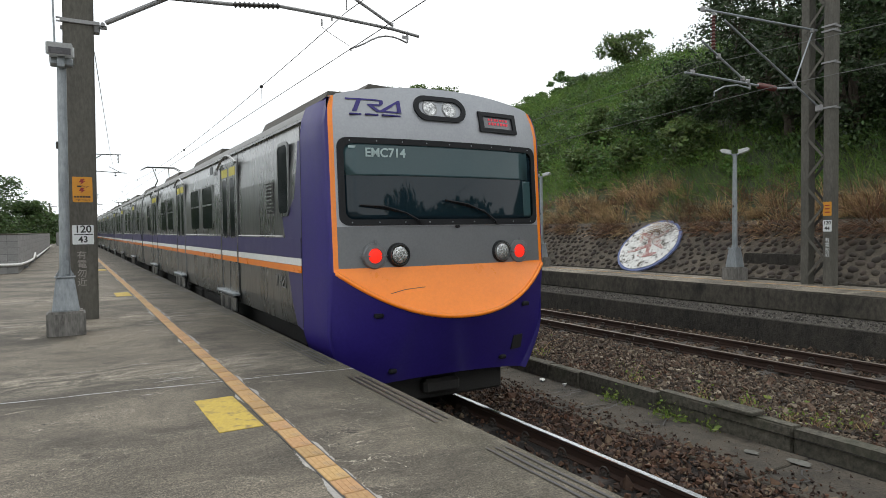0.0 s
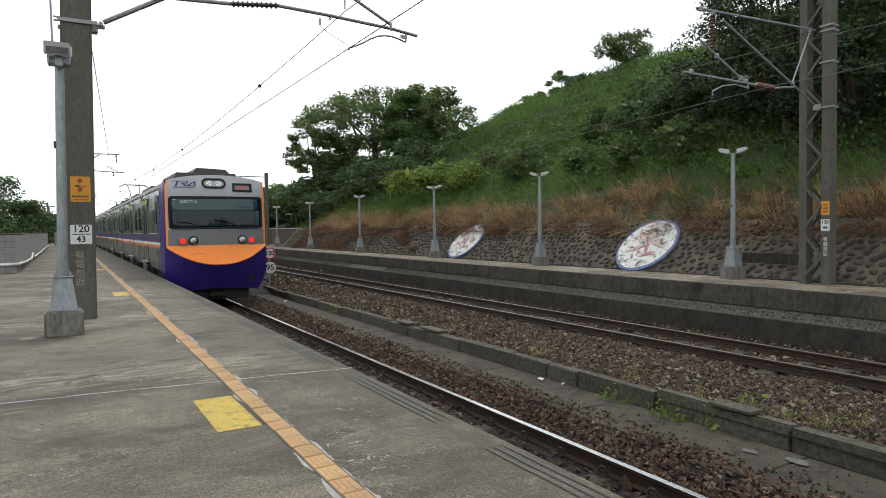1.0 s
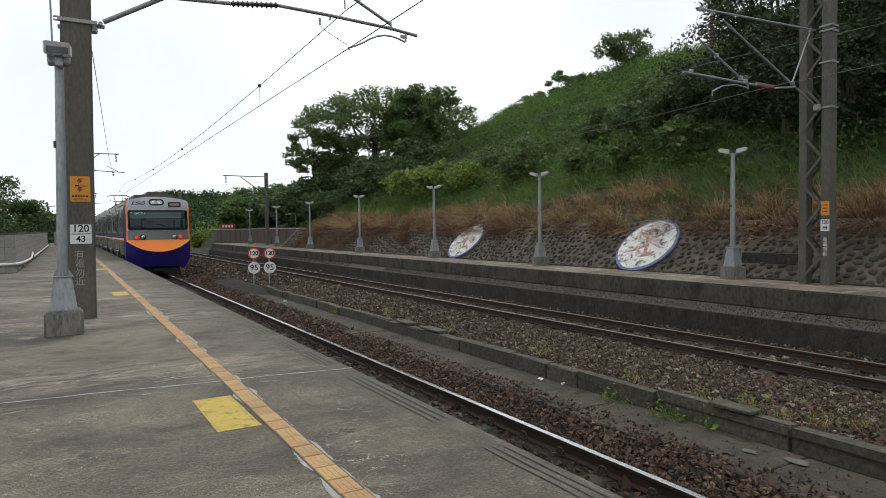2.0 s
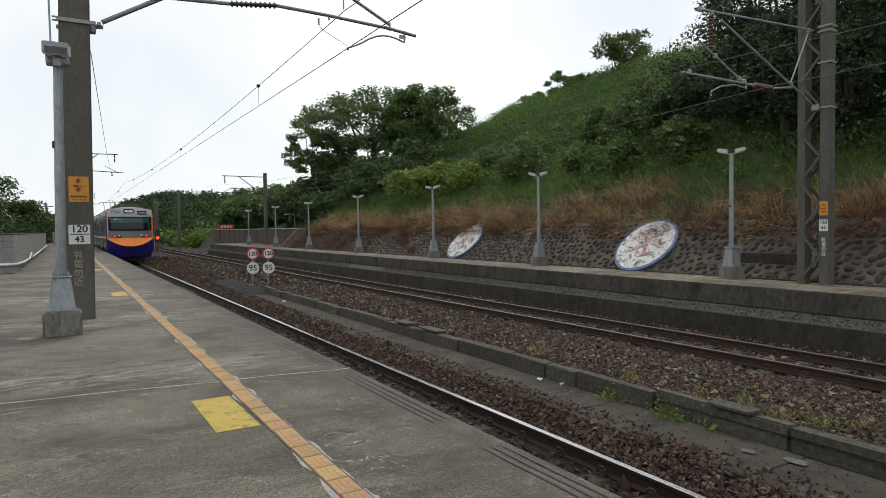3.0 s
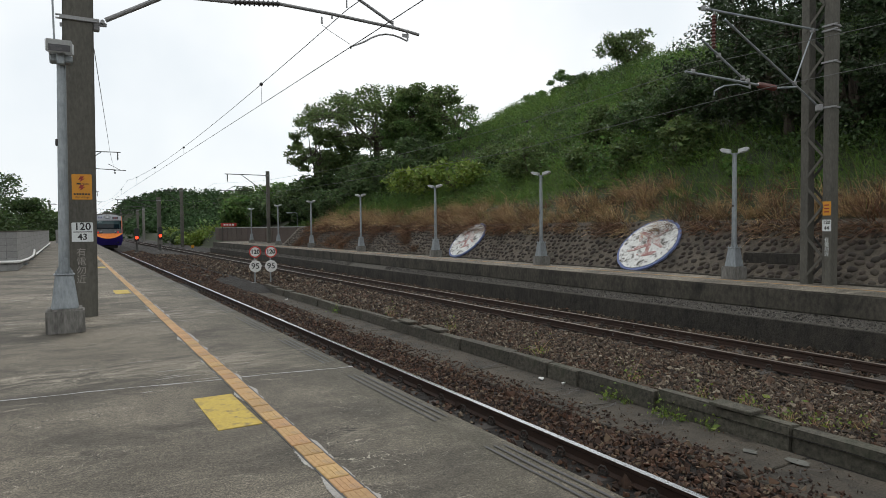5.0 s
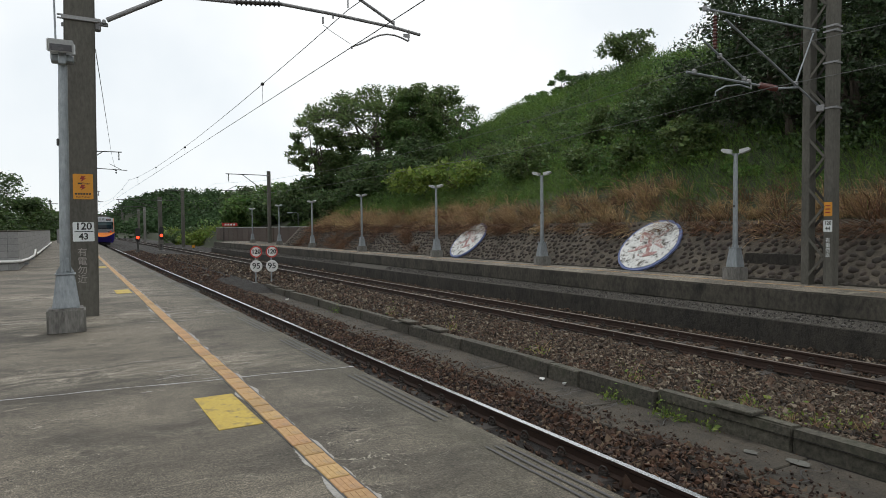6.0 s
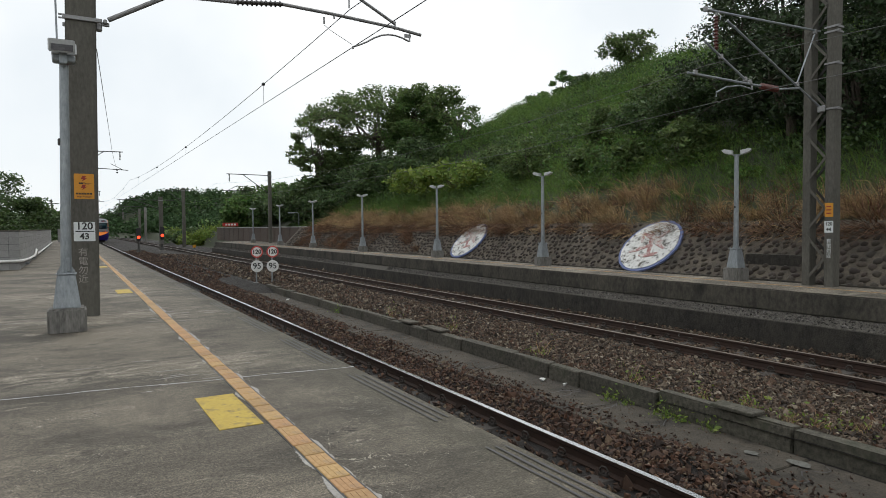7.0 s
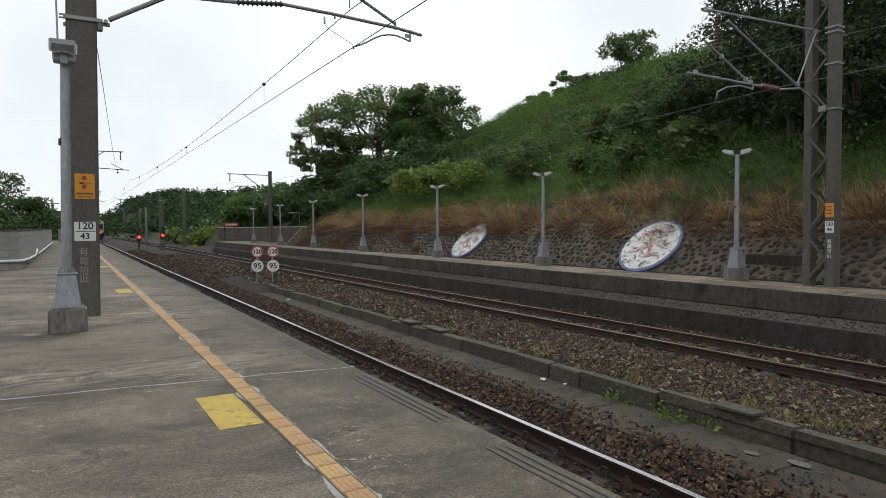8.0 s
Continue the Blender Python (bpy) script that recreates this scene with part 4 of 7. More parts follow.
def cab_shell(car):
    out = cab_outline()
    rows = [("nose", np.linspace(0, 1, 16)), ("mask", np.linspace(0, 1, 12)), ("low", np.linspace(0, 1, 5)), ("up", np.linspace(0, 1, 10))]

    def lip_z(x):
        return 1.235 + 0.545 * (min(1.0, abs(x) / 1.43)) ** 2.2

    def top_z(x):
        return 3.67 + 0.19 * max(0.0, 1 - (abs(x) / 1.45) ** 2.2)

    def spot(i, band, t):
        x, y, front = out[i]
        if band == "nose":
            zb = 0.42 + 0.10 * (1 - (x / 1.45) ** 2)
            z = zb + (lip_z(x) - zb) * t
        elif band == "mask":
            z = lip_z(x) + (1.80 - lip_z(x)) * t
        elif band == "low":
            z = 1.80 + 0.45 * t
        else:
            z = 2.25 + (top_z(x) - 2.25) * t
        squeeze = 1 - 0.19 * max(0.0, (1.05 - z) / 0.65) ** 1.5
        if front:
            yy = face_y(x, z)
        else:
            yy = y + 0.06 * max(0.0, z - 1.8) * (1 - y / 0.93)
        inset = 0.07 * max(0.0, (z - 3.35) / 0.3) ** 1.8 if abs(x) > 1.43 else (0.035 * max(0.0, (z - 3.35) / 0.3) ** 1.8 if abs(x) > 1.34 else 0.0)
        return (x * squeeze - math.copysign(min(0.10, inset), x), yy, z)

    bins = {}
    for band, ts in rows:
        for i in range(len(out) - 1):
            xm = (out[i][0] + out[i + 1][0]) / 2
            front = out[i][2] and out[i + 1][2]
            if band == "nose":
                key = "nose"
            elif not front or abs(xm) > 1.415:
                key = "cheek_l" if xm < 0 else "cheek_r"
            elif band == "mask":
                key = "mask"
            elif abs(xm) > 1.3595:
                key = "stripe_l" if xm < 0 else "stripe_r"
            else:
                key = band
            for a, b in zip(ts, ts[1:]):
                bins.setdefault(key, []).append([spot(i, band, a), spot(i + 1, band, a), spot(i + 1, band, b), spot(i, band, b)])
    looks = {"nose": ("nose", PURPLE, "glossy purple nose"), "mask": ("mask", ORANGE, "curved glossy orange mask"),
             "low": ("face_panel", GREY_LOW, "lower face, the same grey darkened as if shaded"), "up": ("brow_panel", GREY_UP, "upper face, its grey lightened for skylight"),
             "cheek_l": ("cheek", PURPLE, "purple cab side"), "cheek_r": ("cheek", PURPLE, "purple cab side"),
             "stripe_l": ("orange_stripe", ORANGE, "orange edge stripe"), "stripe_r": ("orange_stripe", ORANGE, "orange edge stripe")}
    for key, quads in bins.items():
        bm = bmesh.new()
        for q in quads:
            bm.faces.new([bm.verts.new(p) for p in q])
        bmesh.ops.remove_doubles(bm, verts=bm.verts, dist=0.0005)
        name, mat, label = looks[key]
        part(name, bm, mat, car, label, smooth=True)
    # roof of the cab, from the brow back to the body
    bm = bmesh.new()
    ids = [i for i in range(len(out)) if out[i][2]]
    a = [bm.verts.new(spot(i, "up", 1.0)) for i in ids]
    b = []
    for i in ids:
        x = out[i][0] * (1.36 / 1.425)
        b.append(bm.verts.new((x, 0.96, 3.60 + 0.31 * max(0.0, 1 - (abs(x) / 1.39) ** 2.6))))
    for i in range(len(ids) - 1):
        bm.faces.new((a[i], a[i + 1], b[i + 1], b[i]))
    part("cab_roof", bm, GREY_UP, car, smooth=True)
    for s in (-1, 1):       # closes the cab sides up to the roof
        bm = bmesh.new()
        k = [spot(i, "up", 1.0) for i in (range(0, 6) if s < 0 else range(len(out) - 6, len(out)))]
        lo = [bm.verts.new(p) for p in k]
        hi = [bm.verts.new((s * 1.345, p[1], p[2] + 0.008)) for p in k]
        for i in range(5):
            bm.faces.new((lo[i], lo[i + 1], hi[i + 1], hi[i]))
        part("cant_panel", bm, GREY_UP, car)


def face_plate(outline, cx, cz, off, edge=0.02, rings=5):
    """A plate that follows the front: outline round (cx, cz), off metres proud."""
    bm = bmesh.new()
    k = len(outline)

    def loop(scale, o):
        return [bm.verts.new((cx + x * scale, face_y(cx + x * scale, cz + z * scale) - o, cz + z * scale)) for x, z in outline]
    loops = [loop(1, off - edge), loop(1, off)] + [loop(1 - i / rings, off) for i in range(1, rings)]
    for a, b in zip(loops, loops[1:]):
        for i in range(k):
            bm.faces.new((a[i], a[(i + 1) % k], b[(i + 1) % k], b[i]))
    bm.faces.new(loops[-1])
    bmesh.ops.recalc_face_normals(bm, faces=bm.faces)
    return bm


def face_ring(outer, inner, cx, cz, off, edge=0.03):
    bm = bmesh.new()
    k = len(outer)

    def loop(o, d):
        return [bm.verts.new((cx + x, face_y(cx + x, cz + z) - d, cz + z)) for x, z in o]
    loops = [loop(outer, off - edge), loop(outer, off), loop(inner, off), loop(inner, off - edge)]
    for a, b in zip(loops, loops[1:]):
        for i in range(k):
            bm.faces.new((a[i], a[(i + 1) % k], b[(i + 1) % k], b[i]))
    bmesh.ops.recalc_face_normals(bm, faces=bm.faces)
    return bm


def dense(outline, n=8):
    pts = []
    for (x0, y0), (x1, y1) in zip(outline, outline[1:] + outline[:1]):
        m = max(1, int(math.hypot(x1 - x0, y1 - y0) / 0.15))
        pts += [(x0 + (x1 - x0) * i / m, y0 + (y1 - y0) * i / m) for i in range(m)]
    return pts


def scaled(outline, w, h, dw, dh):
    return [(x * (w - dw) / w, y * (h - dh) / h) for x, y in outline]


def round_lamp(car, x, z, r, name, mat, rim_mat, label):
    y = face_y(x, z)
    m = Matrix.Translation((x, y + 0.03, z)) @ Matrix.Rotation(radians(90), 4, "X")
    q = 0.56 if name == "tail_lamp" else 0.80
    lamp = part(name, lathe(bmesh.new(), [(r * 1.0, 0.0), (r, 0.055), (r * 0.93, 0.07), (r * (q + 0.04), 0.075), (r * q, 0.05)], m, 24), rim_mat, car, label, smooth=False)
    part("lens", lathe(bmesh.new(), [(r * (q + 0.02), 0.05), (r * (q - 0.01), 0.07), (r * q * 0.7, 0.08), (r * q * 0.25, 0.084)], m, 20), mat, lamp, smooth=True)
    if name == "tail_lamp":
        part("lamp_lug", rod(bmesh.new(), (x - r * 1.25, y - 0.04, z), (x + r * 1.25, y - 0.04, z), 0.008, seg=6), rim_mat, lamp)
        part("lamp_lug", rod(bmesh.new(), (x, y - 0.04, z + r * 0.9), (x, y - 0.04, z + r * 1.25), 0.012, seg=6), rim_mat, lamp)
    else:
        part("rim_ring", lathe(bmesh.new(), [(r * 0.86, 0.074), (r * 0.84, 0.080), (r * 0.78, 0.080), (r * 0.76, 0.074)], m, 24), STAINLESS, lamp)


def emblem(car, cx, cz, w, h, put, mat, name):
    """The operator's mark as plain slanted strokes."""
    strokes = [[(0.0, 0.89), (0.54, 0.89), (0.52, 1.0), (0.0, 1.0)], [(0.20, 0.89), (0.28, 0.89), (0.17, 0.0), (0.09, 0.0)],
               [(0.54, 0.89), (0.64, 0.84), (0.68, 0.92), (0.52, 1.0)], [(0.60, 0.60), (0.67, 0.62), (0.68, 0.90), (0.62, 0.88)],
               [(0.38, 0.48), (0.60, 0.48), (0.66, 0.60), (0.38, 0.60)], [(0.38, 0.50), (0.46, 0.50), (0.60, 0.10), (0.54, 0.0)],
               [(0.54, 0.0), (0.66, 0.0), (0.97, 0.86), (0.97, 1.0)], [(0.62, 0.0), (1.0, 0.0), (1.0, 0.11), (0.66, 0.11)],
               [(0.93, 0.05), (1.0, 0.05), (1.0, 1.0), (0.93, 0.92)]]
    bm = bmesh.new()
    for k, st in enumerate(strokes):
        vs = [bm.verts.new(put(cx + (u - 0.5) * w, cz + (v - 0.5) * h, 0.0004 * k)) for u, v in st]
        bm.faces.new(vs)
    bm.normal_update()
    geo = bmesh.ops.extrude_face_region(bm, geom=bm.faces[:])
    for v in [g for g in geo["geom"] if isinstance(g, bmesh.types.BMVert)]:
        v.co = Vector(put(v.co.x, v.co.z, 0.006)) if name == "emblem" else v.co + Vector((-0.004, 0, 0))
    bmesh.ops.recalc_face_normals(bm, faces=bm.faces)
    return part(name, bm, mat, car)


def cab_front(car):
    cab_shell(car)
    w, h = 2.66, 0.96
    o = dense(rounded(w, h, 0.10))
    part("windscreen", face_plate(scaled(o, w, h, 0.12, 0.12), 0.0, 2.745, 0.006, rings=8), WINDSCREEN, car, "wide dark tinted windscreen", smooth=True)
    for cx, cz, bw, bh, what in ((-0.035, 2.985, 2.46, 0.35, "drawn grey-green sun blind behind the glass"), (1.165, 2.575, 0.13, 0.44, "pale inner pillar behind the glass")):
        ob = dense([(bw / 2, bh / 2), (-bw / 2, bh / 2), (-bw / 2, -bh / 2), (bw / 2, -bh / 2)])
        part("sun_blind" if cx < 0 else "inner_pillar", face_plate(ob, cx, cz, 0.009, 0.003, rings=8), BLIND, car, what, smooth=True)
    ring = part("windscreen_seal", face_ring(o, scaled(o, w, h, 0.13, 0.13), 0.0, 2.745, 0.022), RUBBER, car, "black rubber windscreen surround")
    for u in np.linspace(-1.2, 1.2, 9):
        for z in (3.19, 2.297):
            part("screw", rod(bmesh.new(), (u, face_y(u, z) - 0.02, z), (u, face_y(u, z) - 0.027, z), 0.008, seg=6), GALV, ring)
    m = Matrix.Translation((-0.80, face_y(-0.8, 3.06) - 0.014, 3.06)) @ FACE_SOUTH @ Matrix.Rotation(radians(-7), 4, "Y")
    lettering("EMC714", 0.135, m, TEXT_PALE, "unit_number", car, bold=0.003)
    part("glass_label", boxed(-1.21, -1.10, face_y(-1.15, 3.12) - 0.012, face_y(-1.15, 3.12) - 0.004, 3.11, 3.135), TEXT_PALE, car)
    # wipers
    for x0, z0, x1, z1, x2, z2 in ((-0.42, 2.30, -0.85, 2.47, -1.12, 2.485), (0.62, 2.29, 0.20, 2.50, -0.10, 2.545)):
        bm = bmesh.new()
        pts = [(x, face_y(x, z) - 0.05, z) for x, z in ((x0, z0), ((x0 + x1) / 2 + 0.03, (z0 + z1) / 2 + 0.015), (x1, z1), (x2, z2))]
        bent(bm, pts, 0.011, 6)
        rod(bm, (x0, face_y(x0, z0), z0), (x0, face_y(x0, z0) - 0.06, z0), 0.022)
        wiper = part("wiper", bm, RUBBER, car, "black windscreen wiper")
        part("blade", bent(bmesh.new(), [(x, face_y(x, z) - 0.035, z) for x, z in ((x1 + 0.25, z1 - 0.075), (x1, z1 - 0.02), (x2, z2 - 0.005))], 0.009, 5), RUBBER, wiper)
    part("washer_jet", rod(bmesh.new(), (0.06, face_y(0, 2.24), 2.24), (0.06, face_y(0, 2.24) - 0.05, 2.24), 0.018), RUBBER, car)
    # head lamp pair in the brow
    w, h = 0.68, 0.30
    o = dense(rounded(w, h, 0.149, 6))
    lamp = part("head_lamp", face_ring(o, scaled(o, w, h, 0.11, 0.11), -0.07, 3.61, 0.03), RUBBER, car, "oval twin headlamp unit")
    part("lamp_glass", face_plate(scaled(o, w, h, 0.10, 0.10), -0.07, 3.61, 0.004), GREY_UP, lamp)
    for dx in (-0.135, 0.125):
        x, z = -0.07 + dx, 3.61
        disc = [(0.095 * math.cos(a), 0.095 * math.sin(a)) for a in np.linspace(0, 2 * math.pi, 24, endpoint=False)]
        part("lens", face_plate(disc, x, z, 0.010, 0.006), LENS, lamp)
        part("lens_ring", face_ring(disc, [(0.85 * u, 0.85 * v) for u, v in disc], x, z, 0.014), STAINLESS, lamp)
    # destination display
    w, h = 0.58, 0.25
    o = dense([(w / 2, h / 2), (-w / 2, h / 2), (-w / 2, -h / 2), (w / 2, -h / 2)])
    disp = part("destination_display", face_ring(o, scaled(o, w, h, 0.12, 0.10), 0.745, 3.50, 0.03), RUBBER, car, "framed red destination display")
    part("screen", face_plate(scaled(o, w, h, 0.11, 0.09), 0.745, 3.50, 0.004), DISPLAY, disp)
    bm = bmesh.new()
    rng = np.random.default_rng(2)
    for z in (3.535, 3.485):
        for k in range(7):
            x = 0.60 + k * 0.045
            hh = rng.uniform(0.01, 0.018)
            box(bm, x, x + rng.uniform(0.018, 0.034), face_y(x, z) - 0.010, face_y(x, z) - 0.006, z - hh, z + hh)
    tagged(part("display_text", bm, DISPLAY_RED, disp), kind="stuff")
    emblem(car, -0.885, 3.595, 0.62, 0.15, lambda x, z, d: (x, face_y(x, z) - 0.004 - d, z), PURPLE, "emblem")
    bm = bmesh.new()
    for x, n in ((-1.17, 0.13), (-1.0, 0.15), (-0.81, 0.22)):
        box(bm, x, x + n, min(face_y(x, 3.485), face_y(x + n, 3.485)) - 0.008, face_y(x, 3.485) + 0.01, 3.478, 3.494)
    part("emblem_text_bar", bm, PURPLE, car)
    for s in (-1, 1):
        round_lamp(car, s * 0.97, 1.93, 0.142, "tail_lamp", TAIL, GREY_LOW, "lit red tail lamp")
        round_lamp(car, s * 0.69, 1.935, 0.135, "marker_lamp", LENS, RUBBER, "clear round headlamp")
        part("jumper_socket", boxed(s * 0.98 - 0.05, s * 0.98 + 0.05, face_y(0.98, 1.28) - 0.05, face_y(0.98, 1.28) + 0.02, 1.26, 1.31, bevel=0.012), RUBBER, car)
        part("tow_eye", boxed(s * 0.75 - 0.045, s * 0.75 + 0.045, face_y(0.75, 0.62) - 0.04, face_y(0.75, 0.62) + 0.02, 0.60, 0.65, bevel=0.012), RUBBER, car)
    part("nose_vent", face_plate([(0.09, 0.08), (-0.09, 0.08), (-0.09, -0.10), (0.09, -0.10)], 0.98, 0.80, 0.004), BLACK, car)
    bm = bmesh.new()
    pts = [(-0.84, 1.52), (-0.66, 1.555), (-0.42, 1.57)]
    for a, b in zip(pts, pts[1:]):
        rod(bm, (a[0], face_y(*a) - 0.001, a[1]), (b[0], face_y(*b) - 0.001, b[1]), 0.004, seg=4)
    part("mask_seam", bm, DARK_STEEL, car)
    bm = bmesh.new()        # rolled lip along the mask's lower edge
    xs = np.linspace(-1.39, 1.39, 41)
    pts = [(x, face_y(x, 1.235 + 0.545 * (abs(x) / 1.43) ** 2.2 + 0.012) - 0.004, 1.235 + 0.545 * (abs(x) / 1.43) ** 2.2 + 0.008) for x in xs]
    bent(bm, pts, 0.026, 10)
    part("mask_lip", bm, ORANGE, car, smooth=True)
    part("coupler", boxed(-0.25, 0.25, 0.12, 1.2, 0.24, 0.42, bevel=0.04), UNDER, car)
    part("snow_plough", boxed(-0.95, 0.95, 0.25, 0.5, 0.16, 0.62, bevel=0.03), UNDER, car)
    part("cab_bulkhead", boxed(-1.36, 1.36, 0.80, 0.9, 0.5, 3.5), UNDER, car)
    for s in (-1, 1):
        outline = [(0.93, 1.02), (1.15, 1.06), (1.32, 1.30), (1.5, 1.70), (1.62, 2.13), (1.74, 2.42), (1.42, 2.46), (1.20, 2.62), (1.08, 3.0), (1.02, 3.29), (0.93, 3.29)]
        bm = bmesh.new()
        lo = [bm.verts.new((s * (HALF + 0.0005), y, z)) for y, z in outline]
        hi = [bm.verts.new((s * (HALF + 0.004), y, z)) for y, z in outline]
        bm.faces.new(hi)
        for i in range(len(lo)):
            bm.faces.new((lo[i], lo[(i + 1) % len(lo)], hi[(i + 1) % len(lo)], hi[i]))
        bmesh.ops.recalc_face_normals(bm, faces=bm.faces)
        part("side_flash", bm, BAND, car, "purple painted flash on the side")
        win = part("cab_window", side_plate(s, 1.63, 2.87, 0.44, 0.88, 0.07, 0.010, out=0.006), SIDE_GLASS, car, "narrow cab side window")
        part("window_frame", side_plate(s, 1.63, 2.87, 0.50, 0.94, 0.10, 0.018, out=0.004, ring=0.042), STAINLESS, win)
        lv = part("louvre", side_plate(s, 2.28, 2.66, 0.36, 0.42, 0.01, 0.008), BLACK, car, "louvred air vent")
        for k in range(8):
            part("slat", boxed(*sorted((s * (HALF + 0.004), s * (HALF + 0.02))), 2.11, 2.45, 2.475 + k * 0.05, 2.495 + k * 0.05), STAINLESS, lv)
        emblem(car, 1.85, 1.56, 0.5, 0.16, lambda y, z, d: (s * (HALF + 0.004 + d), 1.85 + s * (y - 1.85), z), LOGO_GREY, "side_emblem")
        part("panel_seam", boxed(*sorted((s * (HALF + 0.001), s * (HALF + 0.006))), 4.19, 4.205, 1.1, 3.5), BLACK, car)
        part("body_seam", boxed(*sorted((s * (HALF - 0.002), s * (HALF + 0.006))), 0.925, 0.94, 1.05, 3.5), DARK_STEEL, car)


def pantograph(car, y):
    bm = bmesh.new()
    for s in (-0.5, 0.5):
        rod(bm, (s, y - 0.6, 4.0), (s, y + 0.6, 4.0), 0.03)
        rod(bm, (s * 0.8, y + 0.5, 4.02), (s * 0.5, y - 0.7, 4.55), 0.025)
        rod(bm, (s * 0.5, y - 0.7, 4.55), (s * 0.7, y + 0.25, 5.22), 0.02)
    rod(bm, (-0.5, y + 0.5, 4.02), (0.5, y + 0.5, 4.02), 0.03)
    p = part("pantograph", bm, DARK_STEEL, car, "raised pantograph")
    bm = bmesh.new()
    for dy in (-0.18, 0.18):
        bent(bm, [(-0.85, y + 0.25 + dy, 5.10), (-0.6, y + 0.25 + dy, 5.24), (0.6, y + 0.25 + dy, 5.24), (0.85, y + 0.25 + dy, 5.10)], 0.02)
    part("contact_shoe", bm, DARK_STEEL, p)
    for s in (-0.5, 0.5):
        for dy in (-0.5, 0.5):
            part("insulator", lathe(bmesh.new(), [(0.06, 0), (0.09, 0.05), (0.06, 0.08), (0.09, 0.13), (0.05, 0.2)], pose(s, y + dy, 3.80), 10), INSULATOR, p)


def build_car(cab):
    car = thing("train_car", pose(NEAR_C, 0, RAIL_Z), "rear cab car of a silver, purple and orange electric train" if cab
                else "stainless steel train car with purple, white and orange bands", "train", "cars of the train")
    y0, y1 = (0.94, 20.0) if cab else (0.25, 20.0)
    car_body(car, y0, y1)
    for s in (-1, 1):
        side_bands(car, s, y0, y1)
        for y in (DOORS_CAB if cab else DOORS_MID):
            side_door(car, s, y)
        for y in (WINDOWS_CAB if cab else WINDOWS_MID):
            side_window(car, s, y, 1.05 if 2 < y < 17 else 0.8)
        for y in (6.4, 14.9):
            part("side_sign", side_plate(s, y, 3.37, 0.28, 0.15, 0.01, 0.01), SIDE_GLASS, car)
    running_gear(car, y0, y1)
    roof_unit(car, 1.5, 4.6)
    roof_unit(car, 8.2, 11.6, False)
    roof_unit(car, 14.5, 17.6, False)
    if cab:
        cab_front(car)
    else:
        part("gangway", boxed(-0.55, 0.55, -0.15, 0.3, 1.1, 3.3, bevel=0.05), RUBBER, car)
    return car


CARS = [build_car(True)]
mid = build_car(False)
CARS.append(mid)
for i in (2, 3):
    CARS.append(copy_thing(mid, pose(NEAR_C, 20.2 * i, RAIL_Z)))
pantograph(mid, 6.3)


# ---------------------------------------------------------------- stone bank with painted discs
BANK_FOOT, BANK_TILT, BANK_LEN = 13.95, 45.0, 1.91
BANK = Matrix.Translation((BANK_FOOT, 0, 0)) @ Matrix.Rotation(radians(-BANK_TILT), 4, "Y")    # its x runs up the slope, its y along the track


def stone_bank():
    bm = bmesh.new()
    prism(bm, [(-0.2, -0.6), (1.97, -0.6), (1.97, 0.0), (-0.2, 0.0)], BANK @ Matrix(((1, 0, 0, 0), (0, 0, 1, -7), (0, 1, 0, 0), (0, 0, 0, 1))), 55.5)
    bmesh.ops.recalc_face_normals(bm, faces=bm.faces)
    bank = tagged(part("wall_stone_bank", bm, MORTAR), "sloping retaining bank of dark river stones set in mortar", "stone wall", kind="structure")
    rng = np.random.default_rng(11)
    shapes = []
    for k in range(6):
        b = bmesh.new()
        bmesh.ops.create_uvsphere(b, u_segments=7, v_segments=4, radius=1.0)
        for v in b.verts:
            v.co = Vector((v.co.x * 0.5, v.co.y * 0.5, v.co.z * 0.5)) * (1 + 0.12 * rng.normal())
        me = finish(b, "stone")
        me.materials.append(STONE)
        me.shade_smooth()
        shapes.append(me)
    rest_v, rest_f, n_rest, count = [], [], 0, 0
    rows = 11
    for r in range(rows):
        y = -6.0 + 0.12 * (r % 2)
        while y < 48:
            big = 1.25 if y < 9 else (0.95 if y < 20 else 0.9)
            w, h = rng.uniform(0.13, 0.26) * big, rng.uniform(0.10, 0.18) * big
            s = 0.06 + r * 0.172 + rng.normal(0, 0.036)
            m = BANK @ Matrix.Translation((s, y, -0.012)) @ Matrix.Rotation(rng.normal(0.4, 0.55), 4, "Z") @ Matrix.Diagonal((h, w, 0.11 + 0.04 * rng.random(), 1))
            skip = any((y - cy) ** 2 + (s - 0.92) ** 2 < 0.9 ** 2 for cy in (13.45, 23.3)) or rng.random() < 0.04
            if not skip:
                me = shapes[int(rng.integers(6))]
                if 5.5 < y < 13.6 and count < 300:
                    ob = new("stone", me)
                    ob.parent = bank
                    ob.matrix_basis = m
                    count += 1
                else:
                    vs = np.array([m @ v.co for v in me.vertices])
                    for p in me.polygons:
                        q = list(p.vertices)
                        rest_f.append([i + n_rest for i in (q if len(q) == 4 else q + [q[-1]])])
                    rest_v.append(vs)
                    n_rest += len(vs)
            y += w * 1.06 + rng.uniform(0.01, 0.05)
    bm = bmesh.new()
    vs = [bm.verts.new(p) for p in np.concatenate(rest_v)]
    for q in rest_f:
        bm.faces.new([vs[i] for i in dict.fromkeys(q)])
    tagged(part("stone_field", bm, STONE_REST, bank, smooth=True), kind="stuff")


